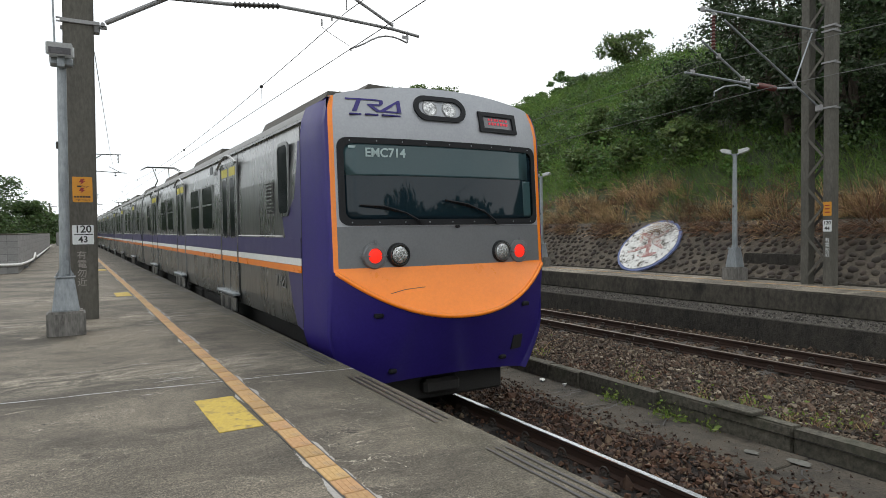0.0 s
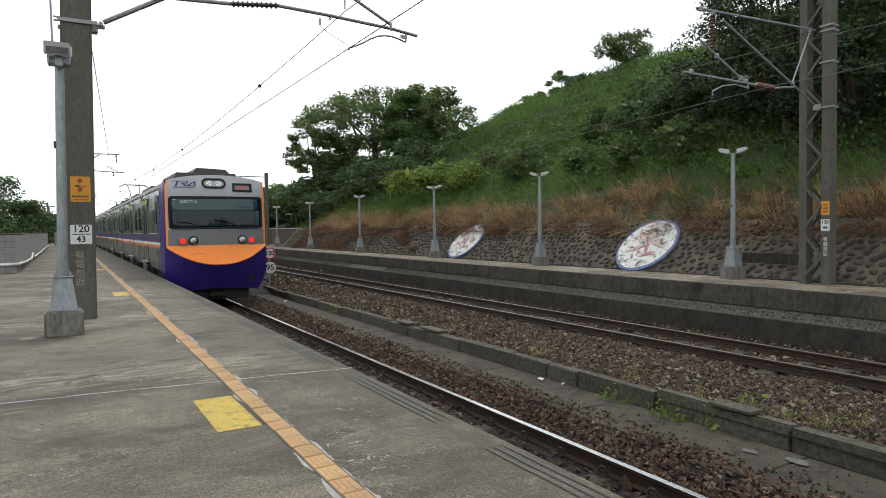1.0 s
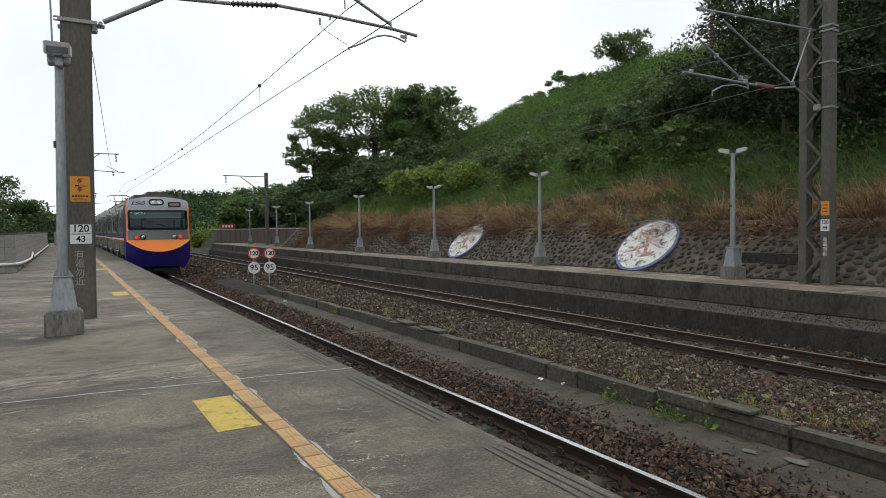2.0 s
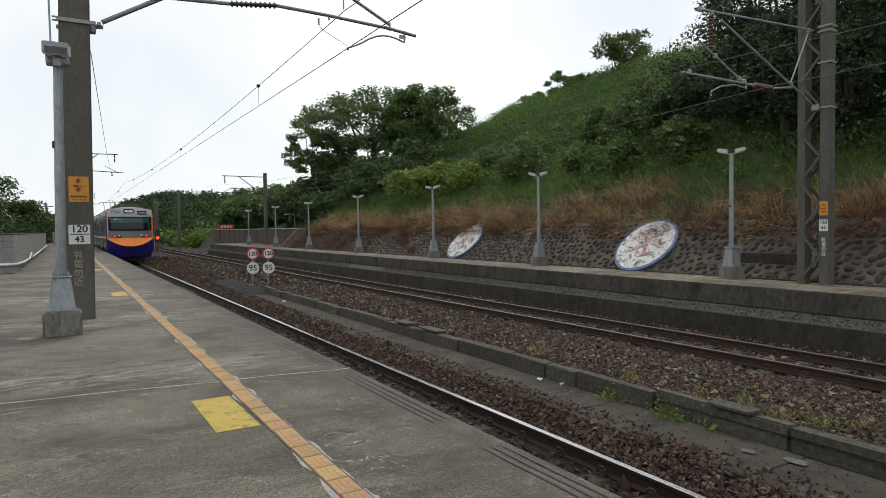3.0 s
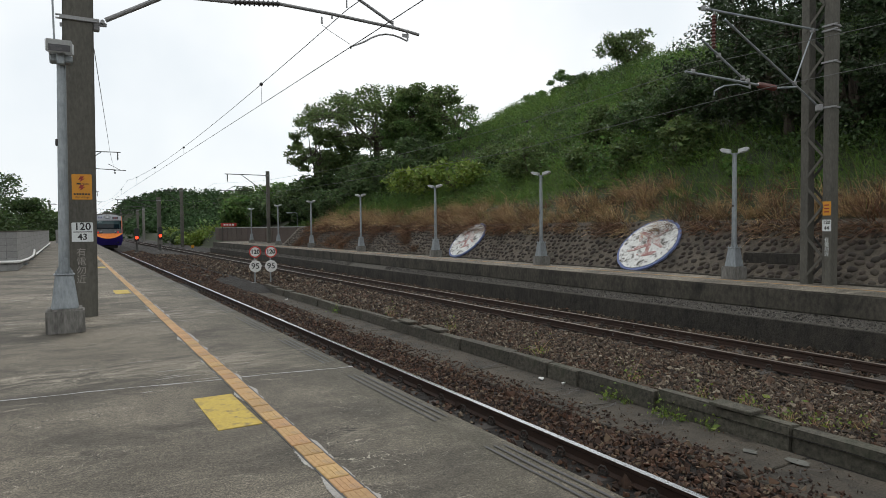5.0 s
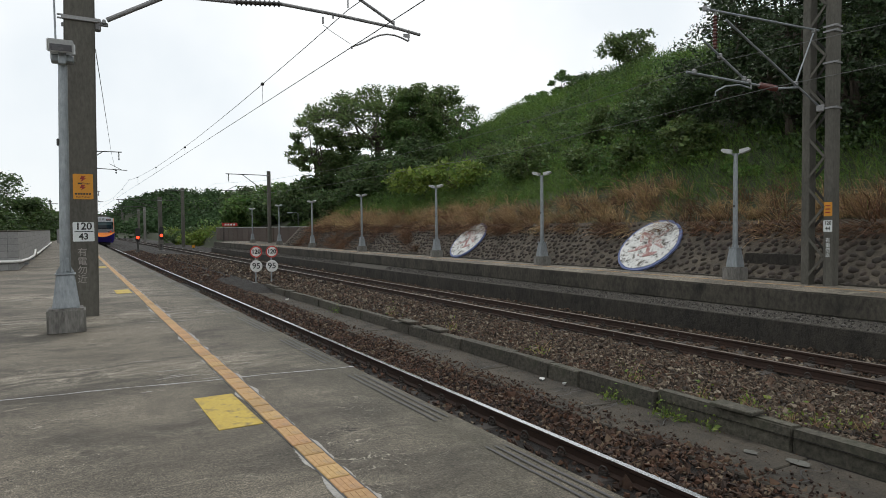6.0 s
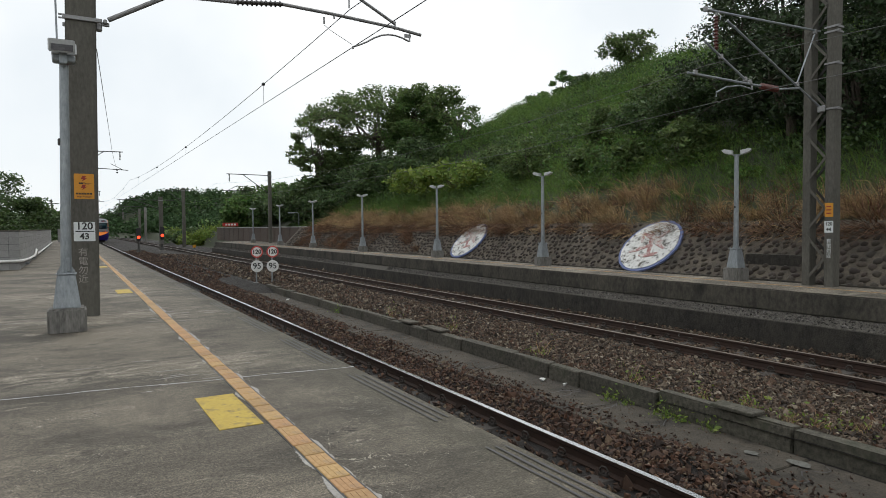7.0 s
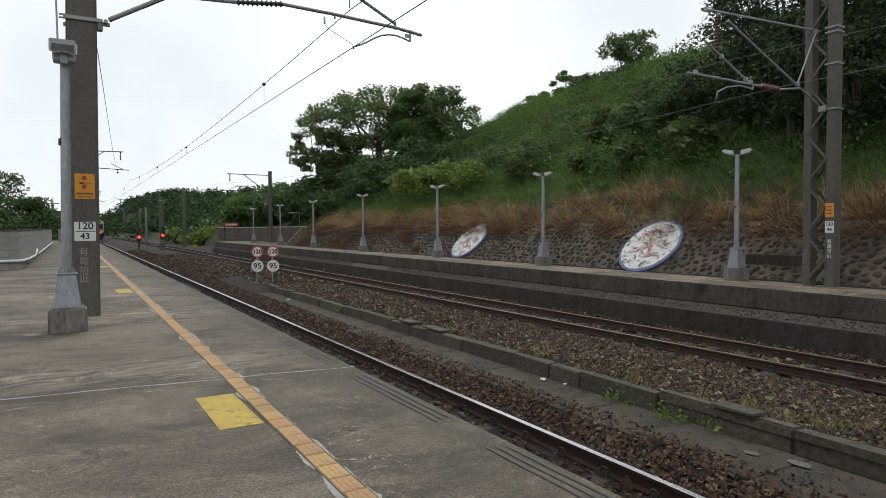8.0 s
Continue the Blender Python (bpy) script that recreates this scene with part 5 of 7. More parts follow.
def painted_disc(y, s, r, seed, label):
    disc = thing("painted_disc", BANK @ pose(s, y, 0.03), label, "painted disc", "discs on the bank")
    rng = np.random.default_rng(seed)

    def wavy(rad, k=56, amp=0.008):
        return [(rad * math.cos(t) * (1 + amp * rng.normal()), rad * math.sin(t) * (1 + amp * rng.normal())) for t in np.linspace(0, 2 * math.pi, k + 1)[:-1]]
    part("rim", prism(bmesh.new(), wavy(r), Matrix.Identity(4), 0.055), DISC_BLUE, disc, "faded blue rim")
    inner = bmesh.new()
    prism(inner, wavy(r * 0.92), Matrix.Translation((0, 0, 0.045)), 0.025)
    part("field", inner, DISC_WHITE, disc, "flaking white painted field")
    for k, (x, yy, a, n, w) in enumerate(((0.30, 0.05, 70, 0.9, 0.13), (0.05, -0.02, 20, 1.0, 0.12), (-0.15, 0.22, 115, 0.75, 0.12), (0.02, -0.35, 60, 0.55, 0.11),
                                          (-0.38, -0.18, 100, 0.6, 0.12), (0.42, -0.28, 140, 0.4, 0.10), (0.25, 0.42, 30, 0.4, 0.1))):
        b = bmesh.new()
        o = [(u * n * r / 2 + 0.015 * rng.normal(), (v * w * r) * (1 + 0.25 * rng.normal())) for u, v in ((-1, -0.4), (-0.3, -0.6), (0.4, -0.5), (1, -0.2), (1, 0.3), (0.3, 0.6), (-0.4, 0.5), (-1, 0.4))]
        prism(b, o, Matrix.Translation((x * r, yy * r, 0.064 + 0.0015 * k)) @ Matrix.Rotation(radians(a), 4, "Z"), 0.012)
        part("brush_stroke", b, DISC_RED, disc)


stone_bank()
painted_disc(13.35, 0.95, 1.01, 31, "white painted disc with blue rim and faded red strokes")
painted_disc(23.2, 0.95, 0.98, 32, "weathered white painted disc with faint strokes on the stone bank")


# ---------------------------------------------------------------- lamp posts
def lamp_head(post, m, name="lamp_head"):
    """A flat street lantern; its x points outwards."""
    b = bmesh.new()
    prism(b, [(0.04, -0.03), (0.30, -0.02), (0.36, 0.012), (0.30, 0.05), (0.06, 0.055)], m @ Matrix(((1, 0, 0, 0), (0, 0, 1, -0.085), (0, 1, 0, 0), (0, 0, 0, 1))), 0.17)
    bmesh.ops.recalc_face_normals(b, faces=b.faces)
    head = part(name, b, LAMP_GREY, post, "pale grey metal lantern")
    g = bmesh.new()
    prism(g, [(0.10, -0.034), (0.29, -0.026), (0.29, -0.018), (0.10, -0.024)], m @ Matrix(((1, 0, 0, 0), (0, 0, 1, -0.065), (0, 1, 0, 0), (0, 0, 0, 1))), 0.13)
    part("glass", g, PLATE, head)
    part("arm", rod(bmesh.new(), m @ Vector((-0.10, 0, -0.06)), m @ Vector((0.10, 0, 0.0)), 0.022, seg=8), GALV, head)


def post_base(post, w=0.44, ph=0.30, sh=0.43):
    b = boxed(-w / 2, w / 2, -w / 2, w / 2, -0.02, ph, bevel=0.025, seg=2)
    part("plinth", b, PLINTH, post, "stained concrete plinth")
    b = bmesh.new()
    a, c = w * 0.36, w * 0.235
    lo = [b.verts.new((x * a, y * a, ph)) for x, y in ((-1, -1), (1, -1), (1, 1), (-1, 1))]
    hi = [b.verts.new((x * c, y * c, ph + sh)) for x, y in ((-1, -1), (1, -1), (1, 1), (-1, 1))]
    for i in range(4):
        b.faces.new((lo[i], lo[(i + 1) % 4], hi[(i + 1) % 4], hi[i]))
    b.faces.new(hi), b.faces.new(lo[::-1])
    bmesh.ops.bevel(b, geom=b.edges[:], offset=0.012, segments=2, affect="EDGES")
    part("shoe", b, GALV, post, "tapered galvanised base cover")
    part("flange", boxed(-0.12, 0.12, -0.12, 0.12, ph + sh, ph + sh + 0.015, bevel=0.004), GALV, post)
    for x, y in ((-0.09, -0.09), (0.09, -0.09), (0.09, 0.09), (-0.09, 0.09)):
        part("bolt", rod(bmesh.new(), (x, y, ph + sh), (x, y, ph + sh + 0.05), 0.012, seg=6), GALV, post)
    for a in (0, 90, 180, 270):
        b = bmesh.new()
        prism(b, [(0.04, 0), (0.11, 0), (0.05, 0.12), (0.04, 0.12)], Matrix.Rotation(radians(a), 4, "Z") @ Matrix.Translation((0, 0.004, ph + sh + 0.015)) @ Matrix.Rotation(radians(90), 4, "X"), 0.008)
        part("gusset", b, GALV, post)


def platform_lamp():
    post = thing("platform_lamp", pose(13.62, 9.85, 0), "galvanised twin-head lamp post on a concrete plinth", "lamp post", "lamps of the far platform")
    post_base(post, 0.42)
    part("pole", rod(bmesh.new(), (0, 0, 0.72), (0, 0, 2.96), 0.060, 0.048, 12), GALV, post)
    part("hatch", boxed(-0.06, -0.045, -0.02, 0.02, 1.70, 1.75), DARK_STEEL, post)
    for s in (-1, 1):
        turn = Matrix.Rotation(math.atan2(-0.95 * s, 0.55 * s), 4, "Z") @ Matrix.Rotation(radians(-14), 4, "Y")
        lamp_head(post, Matrix.Translation((0, 0, 2.94)) @ turn @ Matrix.Translation((0.055, 0, 0.02)) @ Matrix.Diagonal((0.8, 1.1, 1.15, 1)))
    for x, y in ((13.52, 16.95), (13.60, 24.2), (13.66, 32.5), (13.85, 41.3), (13.95, 49.4), (14.15, 58.6)):
        copy_thing(post, pose(x, y, 0))


def near_lamp():
    post = thing("platform_lamp", pose(-0.055, 9.74, 0), "galvanised floodlight post on a stained concrete plinth", "lamp post")
    post_base(post, 0.44, 0.31, 0.43)
    part("pole", rod(bmesh.new(), (0, 0, 0.72), (0.04, 0, 3.56), 0.064, 0.052, 14), GALV, post)
    part("strap", boxed(-0.01, 0.05, -0.075, -0.055, 0.78, 0.95, bevel=0.004), GALV, post)
    part("hatch", boxed(-0.055, -0.02, -0.03, 0.03, 2.40, 2.49, bevel=0.01), DARK_STEEL, post)
    b = boxed(-0.09, 0.17, -0.14, 0.05, 3.45, 3.54, bevel=0.015)
    box(b, -0.01, 0.08, -0.20, -0.10, 3.41, 3.60, bevel=0.01)
    part("bracket", b, GALV, post)
    for m in (Matrix.Translation((0.015, -0.20, 3.635)) @ Matrix.Rotation(radians(14), 4, "X") @ Matrix.Rotation(radians(4), 4, "Z"),
              Matrix.Translation((0.045, 0.14, 3.64)) @ Matrix.Rotation(radians(-14), 4, "X")):
        b = boxed(-0.142, 0.142, -0.11, 0.11, -0.085, 0.075, bevel=0.01, seg=2)
        b.transform(m)
        head = part("lamp_head", b, LAMP_GREY, post, "pale grey box floodlight")
        b = boxed(-0.12, 0.12, -0.116, -0.108, -0.065, 0.015)
        b.transform(m)
        part("glass", b, DISPLAY, head)
    part("conduit", rod(bmesh.new(), (-0.03, 0.0, 3.60), (-0.075, 0.05, 8.0), 0.012, seg=6), GALV, post)


platform_lamp(), near_lamp()


# ---------------------------------------------------------------- catenary masts and wires
def ribbed(name, p, q, mat, parent, r=0.055, n=9):
    p, q = Vector(p), Vector(q)
    d = q - p
    m = Matrix.Translation(p) @ d.to_track_quat("Z", "Y").to_matrix().to_4x4()
    prof = [(0.025, 0)]
    for i in range(n):
        z0 = d.length * (i + 0.5) / n
        prof += [(0.03, z0 - d.length * 0.3 / n), (r, z0), (0.03, z0 + d.length * 0.3 / n)]
    return part(name, lathe(bmesh.new(), prof + [(0.025, d.length)], m, 12), mat, parent)


def tube(name, mast, pts, r, mat=None, label=""):
    return part(name, bent(bmesh.new(), pts, r, 10), mat or STEEL, mast, label)


def warning_plates(mast, put, text):
    """Danger plate, number plate and painted words; put(x, z, m) gives the place on the mast's face."""
    part("warning_plate", plate_mesh(0.266, 0.38, put(0, 1.965)), SIGN_ORANGE, mast, "orange high-voltage warning plate")
    bolt = [(-0.02, 0.05), (0.03, 0.05), (0.005, 0.012), (0.04, 0.012), (-0.03, -0.05), (-0.012, -0.008), (-0.045, -0.008)]
    for z in (2.08, 1.95):
        b = bmesh.new()
        prism(b, [(x * 1.05, y * 0.85) for x, y in bolt], put(0, z) @ Matrix.Translation((0, 0, 0.007)), 0.003)
        part("lightning_mark", b, SIGN_MARK, mast)
    b = bmesh.new()
    for k in range(6):
        prism(b, [(-0.11 + k * 0.037, -0.012), (-0.082 + k * 0.037, -0.012), (-0.082 + k * 0.037, 0.014), (-0.11 + k * 0.037, 0.014)], put(0, 1.855) @ Matrix.Translation((0, 0, 0.007)), 0.002)
    prism(b, [(-0.07, -0.012), (-0.015, -0.012), (-0.015, 0.012), (-0.07, 0.012)], put(0, 2.012) @ Matrix.Translation((0, 0, 0.007)), 0.002)
    part("notice_bar", b, BLACK, mast)
    lettering("Danger", 0.038, put(0.04, 2.012) @ Matrix.Translation((0, 0, 0.008)), BLACK, "sign_text", mast, 0.001)
    lettering("High Voltage", 0.036, put(0, 1.81) @ Matrix.Translation((0, 0, 0.008)), BLACK, "sign_text", mast, 0.001)
    part("number_board", plate_mesh(0.285, 0.29, put(0, 1.285)), PLATE, mast, "white mast number board")
    top, low = text
    lettering(top, 0.15, put(0, 1.365) @ Matrix.Translation((0, 0, 0.008)), BLACK, "board_number", mast, 0.001, bold=0.003)
    lettering(low, 0.13, put(0, 1.21) @ Matrix.Translation((0, 0, 0.008)), BLACK, "board_number", mast, 0.001, bold=0.003)
    b = bmesh.new()
    prism(b, [(-0.12, -0.006), (0.13, -0.006), (0.13, 0.006), (-0.12, 0.006)], put(0, 1.288) @ Matrix.Translation((0, 0, 0.007)), 0.002)
    part("board_rule", b, BLACK, mast)
    for k, ch in enumerate("有電勿近"):
        lettering(ch, 0.135, put(-0.02, 0.97 - 0.135 * k), SCRATCH, "painted_word", mast, 0.002)


def plate_mesh(w, h, m):
    return prism(bmesh.new(), rounded(w, h, 0.012, 2), m, 0.006)


def near_mast():
    mast = thing("catenary_mast", pose(0.145, 11.42, 0), "square concrete catenary mast with warning plates on the platform", "catenary mast", "catenary masts")
    b = bmesh.new()
    lo = [b.verts.new((x * 0.225, y * 0.225, -0.05)) for x, y in ((-1, -1), (1, -1), (1, 1), (-1, 1))]
    hi = [b.verts.new((0.125 + x * 0.19, y * 0.19, 8.2)) for x, y in ((-1, -1), (1, -1), (1, 1), (-1, 1))]
    for i in range(4):
        b.faces.new((lo[i], lo[(i + 1) % 4], hi[(i + 1) % 4], hi[i]))
    b.faces.new(hi), b.faces.new(lo[::-1])
    bmesh.ops.bevel(b, geom=b.edges[:], offset=0.02, segments=2, affect="EDGES")
    part("pole", b, POLE, mast, "square weathered concrete pole")
    warning_plates(mast, lambda x, z: Matrix.Translation((0.045 + x + 0.0152 * (z - 1.2), -0.2245 + 0.004 * z, z)) @ FACE_SOUTH, ("120", "43"))
    part("clamp", boxed(-0.17, 0.35, -0.235, -0.20, 4.44, 4.50, bevel=0.006), STEEL, mast)
    part("clamp", boxed(-0.17, 0.35, 0.20, 0.235, 4.44, 4.50, bevel=0.006), STEEL, mast)
    for z in (4.45, 4.50):
        part("clamp_bolt", rod(bmesh.new(), (-0.22, -0.2, z), (-0.13, -0.2, z), 0.014, seg=6), STEEL, mast)
    b = boxed(0.27, 0.36, -0.10, 0.02, 4.36, 4.54, bevel=0.015)
    box(b, 0.34, 0.46, -0.07, -0.03, 4.44, 4.50, bevel=0.01)
    rod(b, (0.40, -0.13, 4.50), (0.40, 0.03, 4.50), 0.03)
    part("bracket", b, STEEL, mast)
    tube("strut", mast, [(0.44, -0.1, 4.53), (4.2, -0.9, 6.55)], 0.036, label="long galvanised strut tube")
    y = -0.92
    tube("top_tube", mast, [(0.3, 0, 6.6), (4.3, y, 6.6)], 0.03)
    tube("registration_tube", mast, [(2.92, y, 4.93), (3.78, y, 4.905), (4.93, y, 4.845), (5.45, y, 4.785)], 0.028, label="horizontal registration tube")
    ribbed("insulator", (2.25, -0.6, 4.95), (2.92, y, 4.93), INSULATOR_DARK, mast, 0.055, 10)
    tube("stay_tube", mast, [(0.35, -0.1, 5.0), (2.25, -0.6, 4.95)], 0.03)
    tube("drop_bar", mast, [(3.7, y, 5.52), (4.93, y, 4.91)], 0.026)
    tube("drop_bar", mast, [(4.93, y, 4.95), (4.93, y, 4.81)], 0.018)
    tube("drop_lug", mast, [(5.22, y, 4.84), (5.22, y, 4.64)], 0.016)
    part("lug_plate", boxed(5.12, 5.24, y - 0.01, y + 0.01, 4.70, 4.76), STEEL, mast)
    arm = [(5.21 - 1.09 * t, y, 4.64 + 0.10 * math.sin(math.pi * min(1, t * 1.25)) - 0.24 * t * t) for t in np.linspace(0, 1, 9)]
    tube("steady_arm", mast, arm, 0.015, label="curved steady arm")
    tube("wire_clip", mast, [arm[-1], (arm[-1][0] + 0.02, y, 4.37)], 0.016)
    for x in (3.62, 3.80):
        tube("eye_bolt", mast, [(x, y, 4.90 if x > 3.7 else 4.72), (x, y, 4.83)], 0.016)
    tube("tie_wire", mast, [(3.62, y, 4.70), (3.75, y, 4.62), (4.12, y, 4.44)], 0.004, WIRE)
    tube("hanger", mast, [(4.07, y, 6.6), (4.07, y, 5.05)], 0.012)
    return mast


def lattice_mast():
    mast = thing("catenary_mast", pose(13.72, 7.86, 0), "lattice steel and concrete catenary mast on the opposite platform", "catenary mast", "catenary masts")
    part("leg", boxed(-0.13, 0.11, -0.28, -0.09, -0.03, 8.5, bevel=0.012), POLE, mast, "broad weathered leg")
    part("leg", boxed(-0.13, 0.11, 0.215, 0.385, -0.03, 8.5, bevel=0.012), POLE, mast, "broad weathered leg")
    for i in range(16):
        z0, z1 = 0.08 + i * 0.52, 0.08 + (i + 1) * 0.52
        ya, yb = (-0.10, 0.33) if i % 2 else (0.33, -0.10)
        for x in (-0.136, 0.10):
            d = Vector((0, yb - ya, z1 - z0))
            m = Matrix.Translation((x, (ya + yb) / 2, (z0 + z1) / 2)) @ Matrix.Rotation(math.atan2(-d.y, d.z), 4, "X")
            b = boxed(-0.005, 0.005, -0.026, 0.026, -d.length / 2, d.length / 2)
            box(b, 0.0, 0.035, 0.02, 0.026, -d.length / 2, d.length / 2)
            b.transform(m)
            part("lattice_bar", b, POLE if x < 0 else DARK_STEEL, mast)
    for z in (3.68, 4.6, 5.24, 5.34):
        b = boxed(-0.15, -0.132, -0.34, -0.05, z - 0.018, z + 0.018)
        rod(b, (-0.14, -0.37, z), (-0.14, -0.27, z), 0.012, seg=6)
        part("clamp", b, STEEL, mast)
        part("clamp", boxed(-0.15, 0.13, -0.297, -0.282, z - 0.018, z + 0.018), STEEL, mast)

    def at(x, z):
        return (x - 13.72, 0.04, z)
    tube("top_tube", mast, [at(10.02, 5.19), at(13.58, 5.30)], 0.021, GALV, "horizontal top tube")
    ribbed("insulator", at(10.31, 5.12), at(10.31, 4.50), INSULATOR, mast, 0.06, 10)
    tube("hook", mast, [at(10.31, 5.22), at(10.31, 5.08)], 0.02)
    tube("strut", mast, [at(10.62, 5.08), at(13.62, 3.74)], 0.021, GALV, "slanting strut tube")
    tube("registration_tube", mast, [at(9.55, 4.01), at(11.62, 3.98)], 0.021, GALV)
    ribbed("insulator", at(11.62, 3.98), at(12.15, 3.97), INSULATOR, mast, 0.062, 9)
    tube("stay_tube", mast, [at(12.15, 3.97), at(12.85, 4.06)], 0.021, GALV)
    tube("brace", mast, [at(10.0, 4.62), at(11.15, 4.06)], 0.021, GALV)
    tube("brace", mast, [at(13.40, 5.24), at(12.80, 4.16)], 0.015, GALV)
    for x, z in ((10.02, 5.19), (12.80, 4.13), (11.30, 4.02), (11.15, 4.06), (10.45, 4.40), (13.40, 5.27), (9.75, 4.03)):
        part("pipe_clamp", boxed(x - 13.755, x - 13.685, 0.005, 0.075, z - 0.045, z + 0.045, bevel=0.012), STEEL, mast)
    tube("steady_arm", mast, [at(11.36, 3.90), at(11.0, 3.93), at(10.6, 3.86), at(10.33, 3.74), at(10.33, 3.66)], 0.014, GALV)
    tube("drop_lug", mast, [at(11.36, 4.0), at(11.36, 3.88)], 0.018)
    part("bracket", boxed(-0.19, -0.137, -0.10, 0.06, 3.62, 3.76, bevel=0.02), STEEL, mast)
    warning_plates_small(mast)


def warning_plates_small(mast):
    def put(x, z):
        return Matrix.Translation((-0.132, -0.185 - x, z)) @ FACE_WEST
    part("warning_plate", plate_mesh(0.17, 0.29, put(0, 1.6)), SIGN_ORANGE, mast, "orange high-voltage warning plate")
    b = bmesh.new()
    for z in (1.67, 1.6, 1.53):
        prism(b, [(-0.05, -0.012), (0.05, -0.012), (0.05, 0.012), (-0.05, 0.012)], put(0, z) @ Matrix.Translation((0, 0, 0.007)), 0.002)
    part("notice_bar", b, SIGN_MARK, mast)
    part("number_board", plate_mesh(0.18, 0.24, put(0, 1.25)), PLATE, mast, "white mast number board")
    lettering("120", 0.10, put(0, 1.31) @ Matrix.Translation((0, 0, 0.008)), BLACK, "board_number", mast, 0.001, bold=0.003)
    lettering("44", 0.10, put(0, 1.195) @ Matrix.Translation((0, 0, 0.008)), BLACK, "board_number", mast, 0.001, bold=0.003)
    for k, ch in enumerate("有電勿近"):
        lettering(ch, 0.10, put(-0.0, 0.95 - 0.10 * k), PLATE, "painted_word", mast, 0.002)


def simple_mast(x, y, z0, z1, side, reach, mat, w=0.17, low=1.6, arms=True):
    """A concrete mast further off with its cantilever towards side."""
    mast = thing("catenary_mast", pose(x, y, z0), "plain concrete catenary mast with steel cantilever arms", "catenary mast", "catenary masts")
    h = z1 - z0
    b = bmesh.new()
    prism(b, rounded(2 * w, 2 * w, 0.03, 2), Matrix.Identity(4), h)
    part("pole", b, mat, mast)
    if arms:
        s = side
        tube("top_tube", mast, [(0, 0, h - 0.35), (s * reach, 0, h - 0.32)], 0.035, DARK_STEEL)
        tube("strut", mast, [(0, 0, h - 0.35 - low), (s * reach * 0.62, 0, h - 0.36)], 0.032, DARK_STEEL)
        ribbed("insulator", (s * reach * 0.94, 0, h - 0.32), (s * reach * 0.94, 0, h - 0.95), INSULATOR_DARK, mast, 0.07, 6)
        tube("registration_tube", mast, [(s * reach * 0.3, 0, h - low), (s * reach * 1.1, 0, h - low - 0.12)], 0.03, DARK_STEEL)
        tube("steady_arm", mast, [(s * reach * 1.0, 0, h - low - 0.12), (s * reach * 0.75, 0, h - low + 0.35)], 0.02, DARK_STEEL)
        part("clamp", boxed(-w - 0.02, w + 0.02, -w - 0.02, w + 0.02, h - 0.42, h - 0.34), STEEL, mast)
    return mast


near_mast(), lattice_mast()
simple_mast(0.2, 56.2, 0, 7.6, 1, 3.5, POLE)
simple_mast(14.93, 55.8, 0, 6.15, -1, 3.55, POLE, 0.135)
simple_mast(12.6, 88.2, -1.1, 6.5, -1, 3.2, POLE, 0.19)
simple_mast(8.55, 76, -1.1, 4.75, -1, 4.2, POLE, 0.2, 1.0)
simple_mast(12.1, 131, -1.1, 5.3, -1, 4.0, PLINTH, 0.2, 1.2)
simple_mast(14.6, 172, -1.1, 6.2, -1, 5.0, POLE, 0.24, 1.2)
simple_mast(0.4, 100, 0, 6.8, 1, 3.4, POLE, 0.2)
simple_mast(15.5, 240, -1.1, 7.0, -1, 5.0, POLE, 0.28, 1.4)


def wire(name, pts, r, mat, label, balls=(), drops=()):
    line = thing(name, pose(0, 0, 0), label, "overhead wire", "overhead wires")
    part("strand", bent(bmesh.new(), pts, r, 6), mat, line)
    for x, y, z, rad in balls:
        b = bmesh.new()
        bmesh.ops.create_icosphere(b, subdivisions=2, radius=rad, matrix=Matrix.Translation((x, y, z)))
        part("clamp_ball", b, BLACK, line)
    for a, b2 in drops:
        part("dropper", bent(bmesh.new(), [a, b2], 0.004, 5), WIRE, line)
    return line


def sagging(x0, y0, z0, x1, y1, z1, sag, n=14):
    return [(x0 + (x1 - x0) * t, y0 + (y1 - y0) * t, z0 + (z1 - z0) * t - 4 * sag * t * (1 - t)) for t in np.linspace(0, 1, n)]


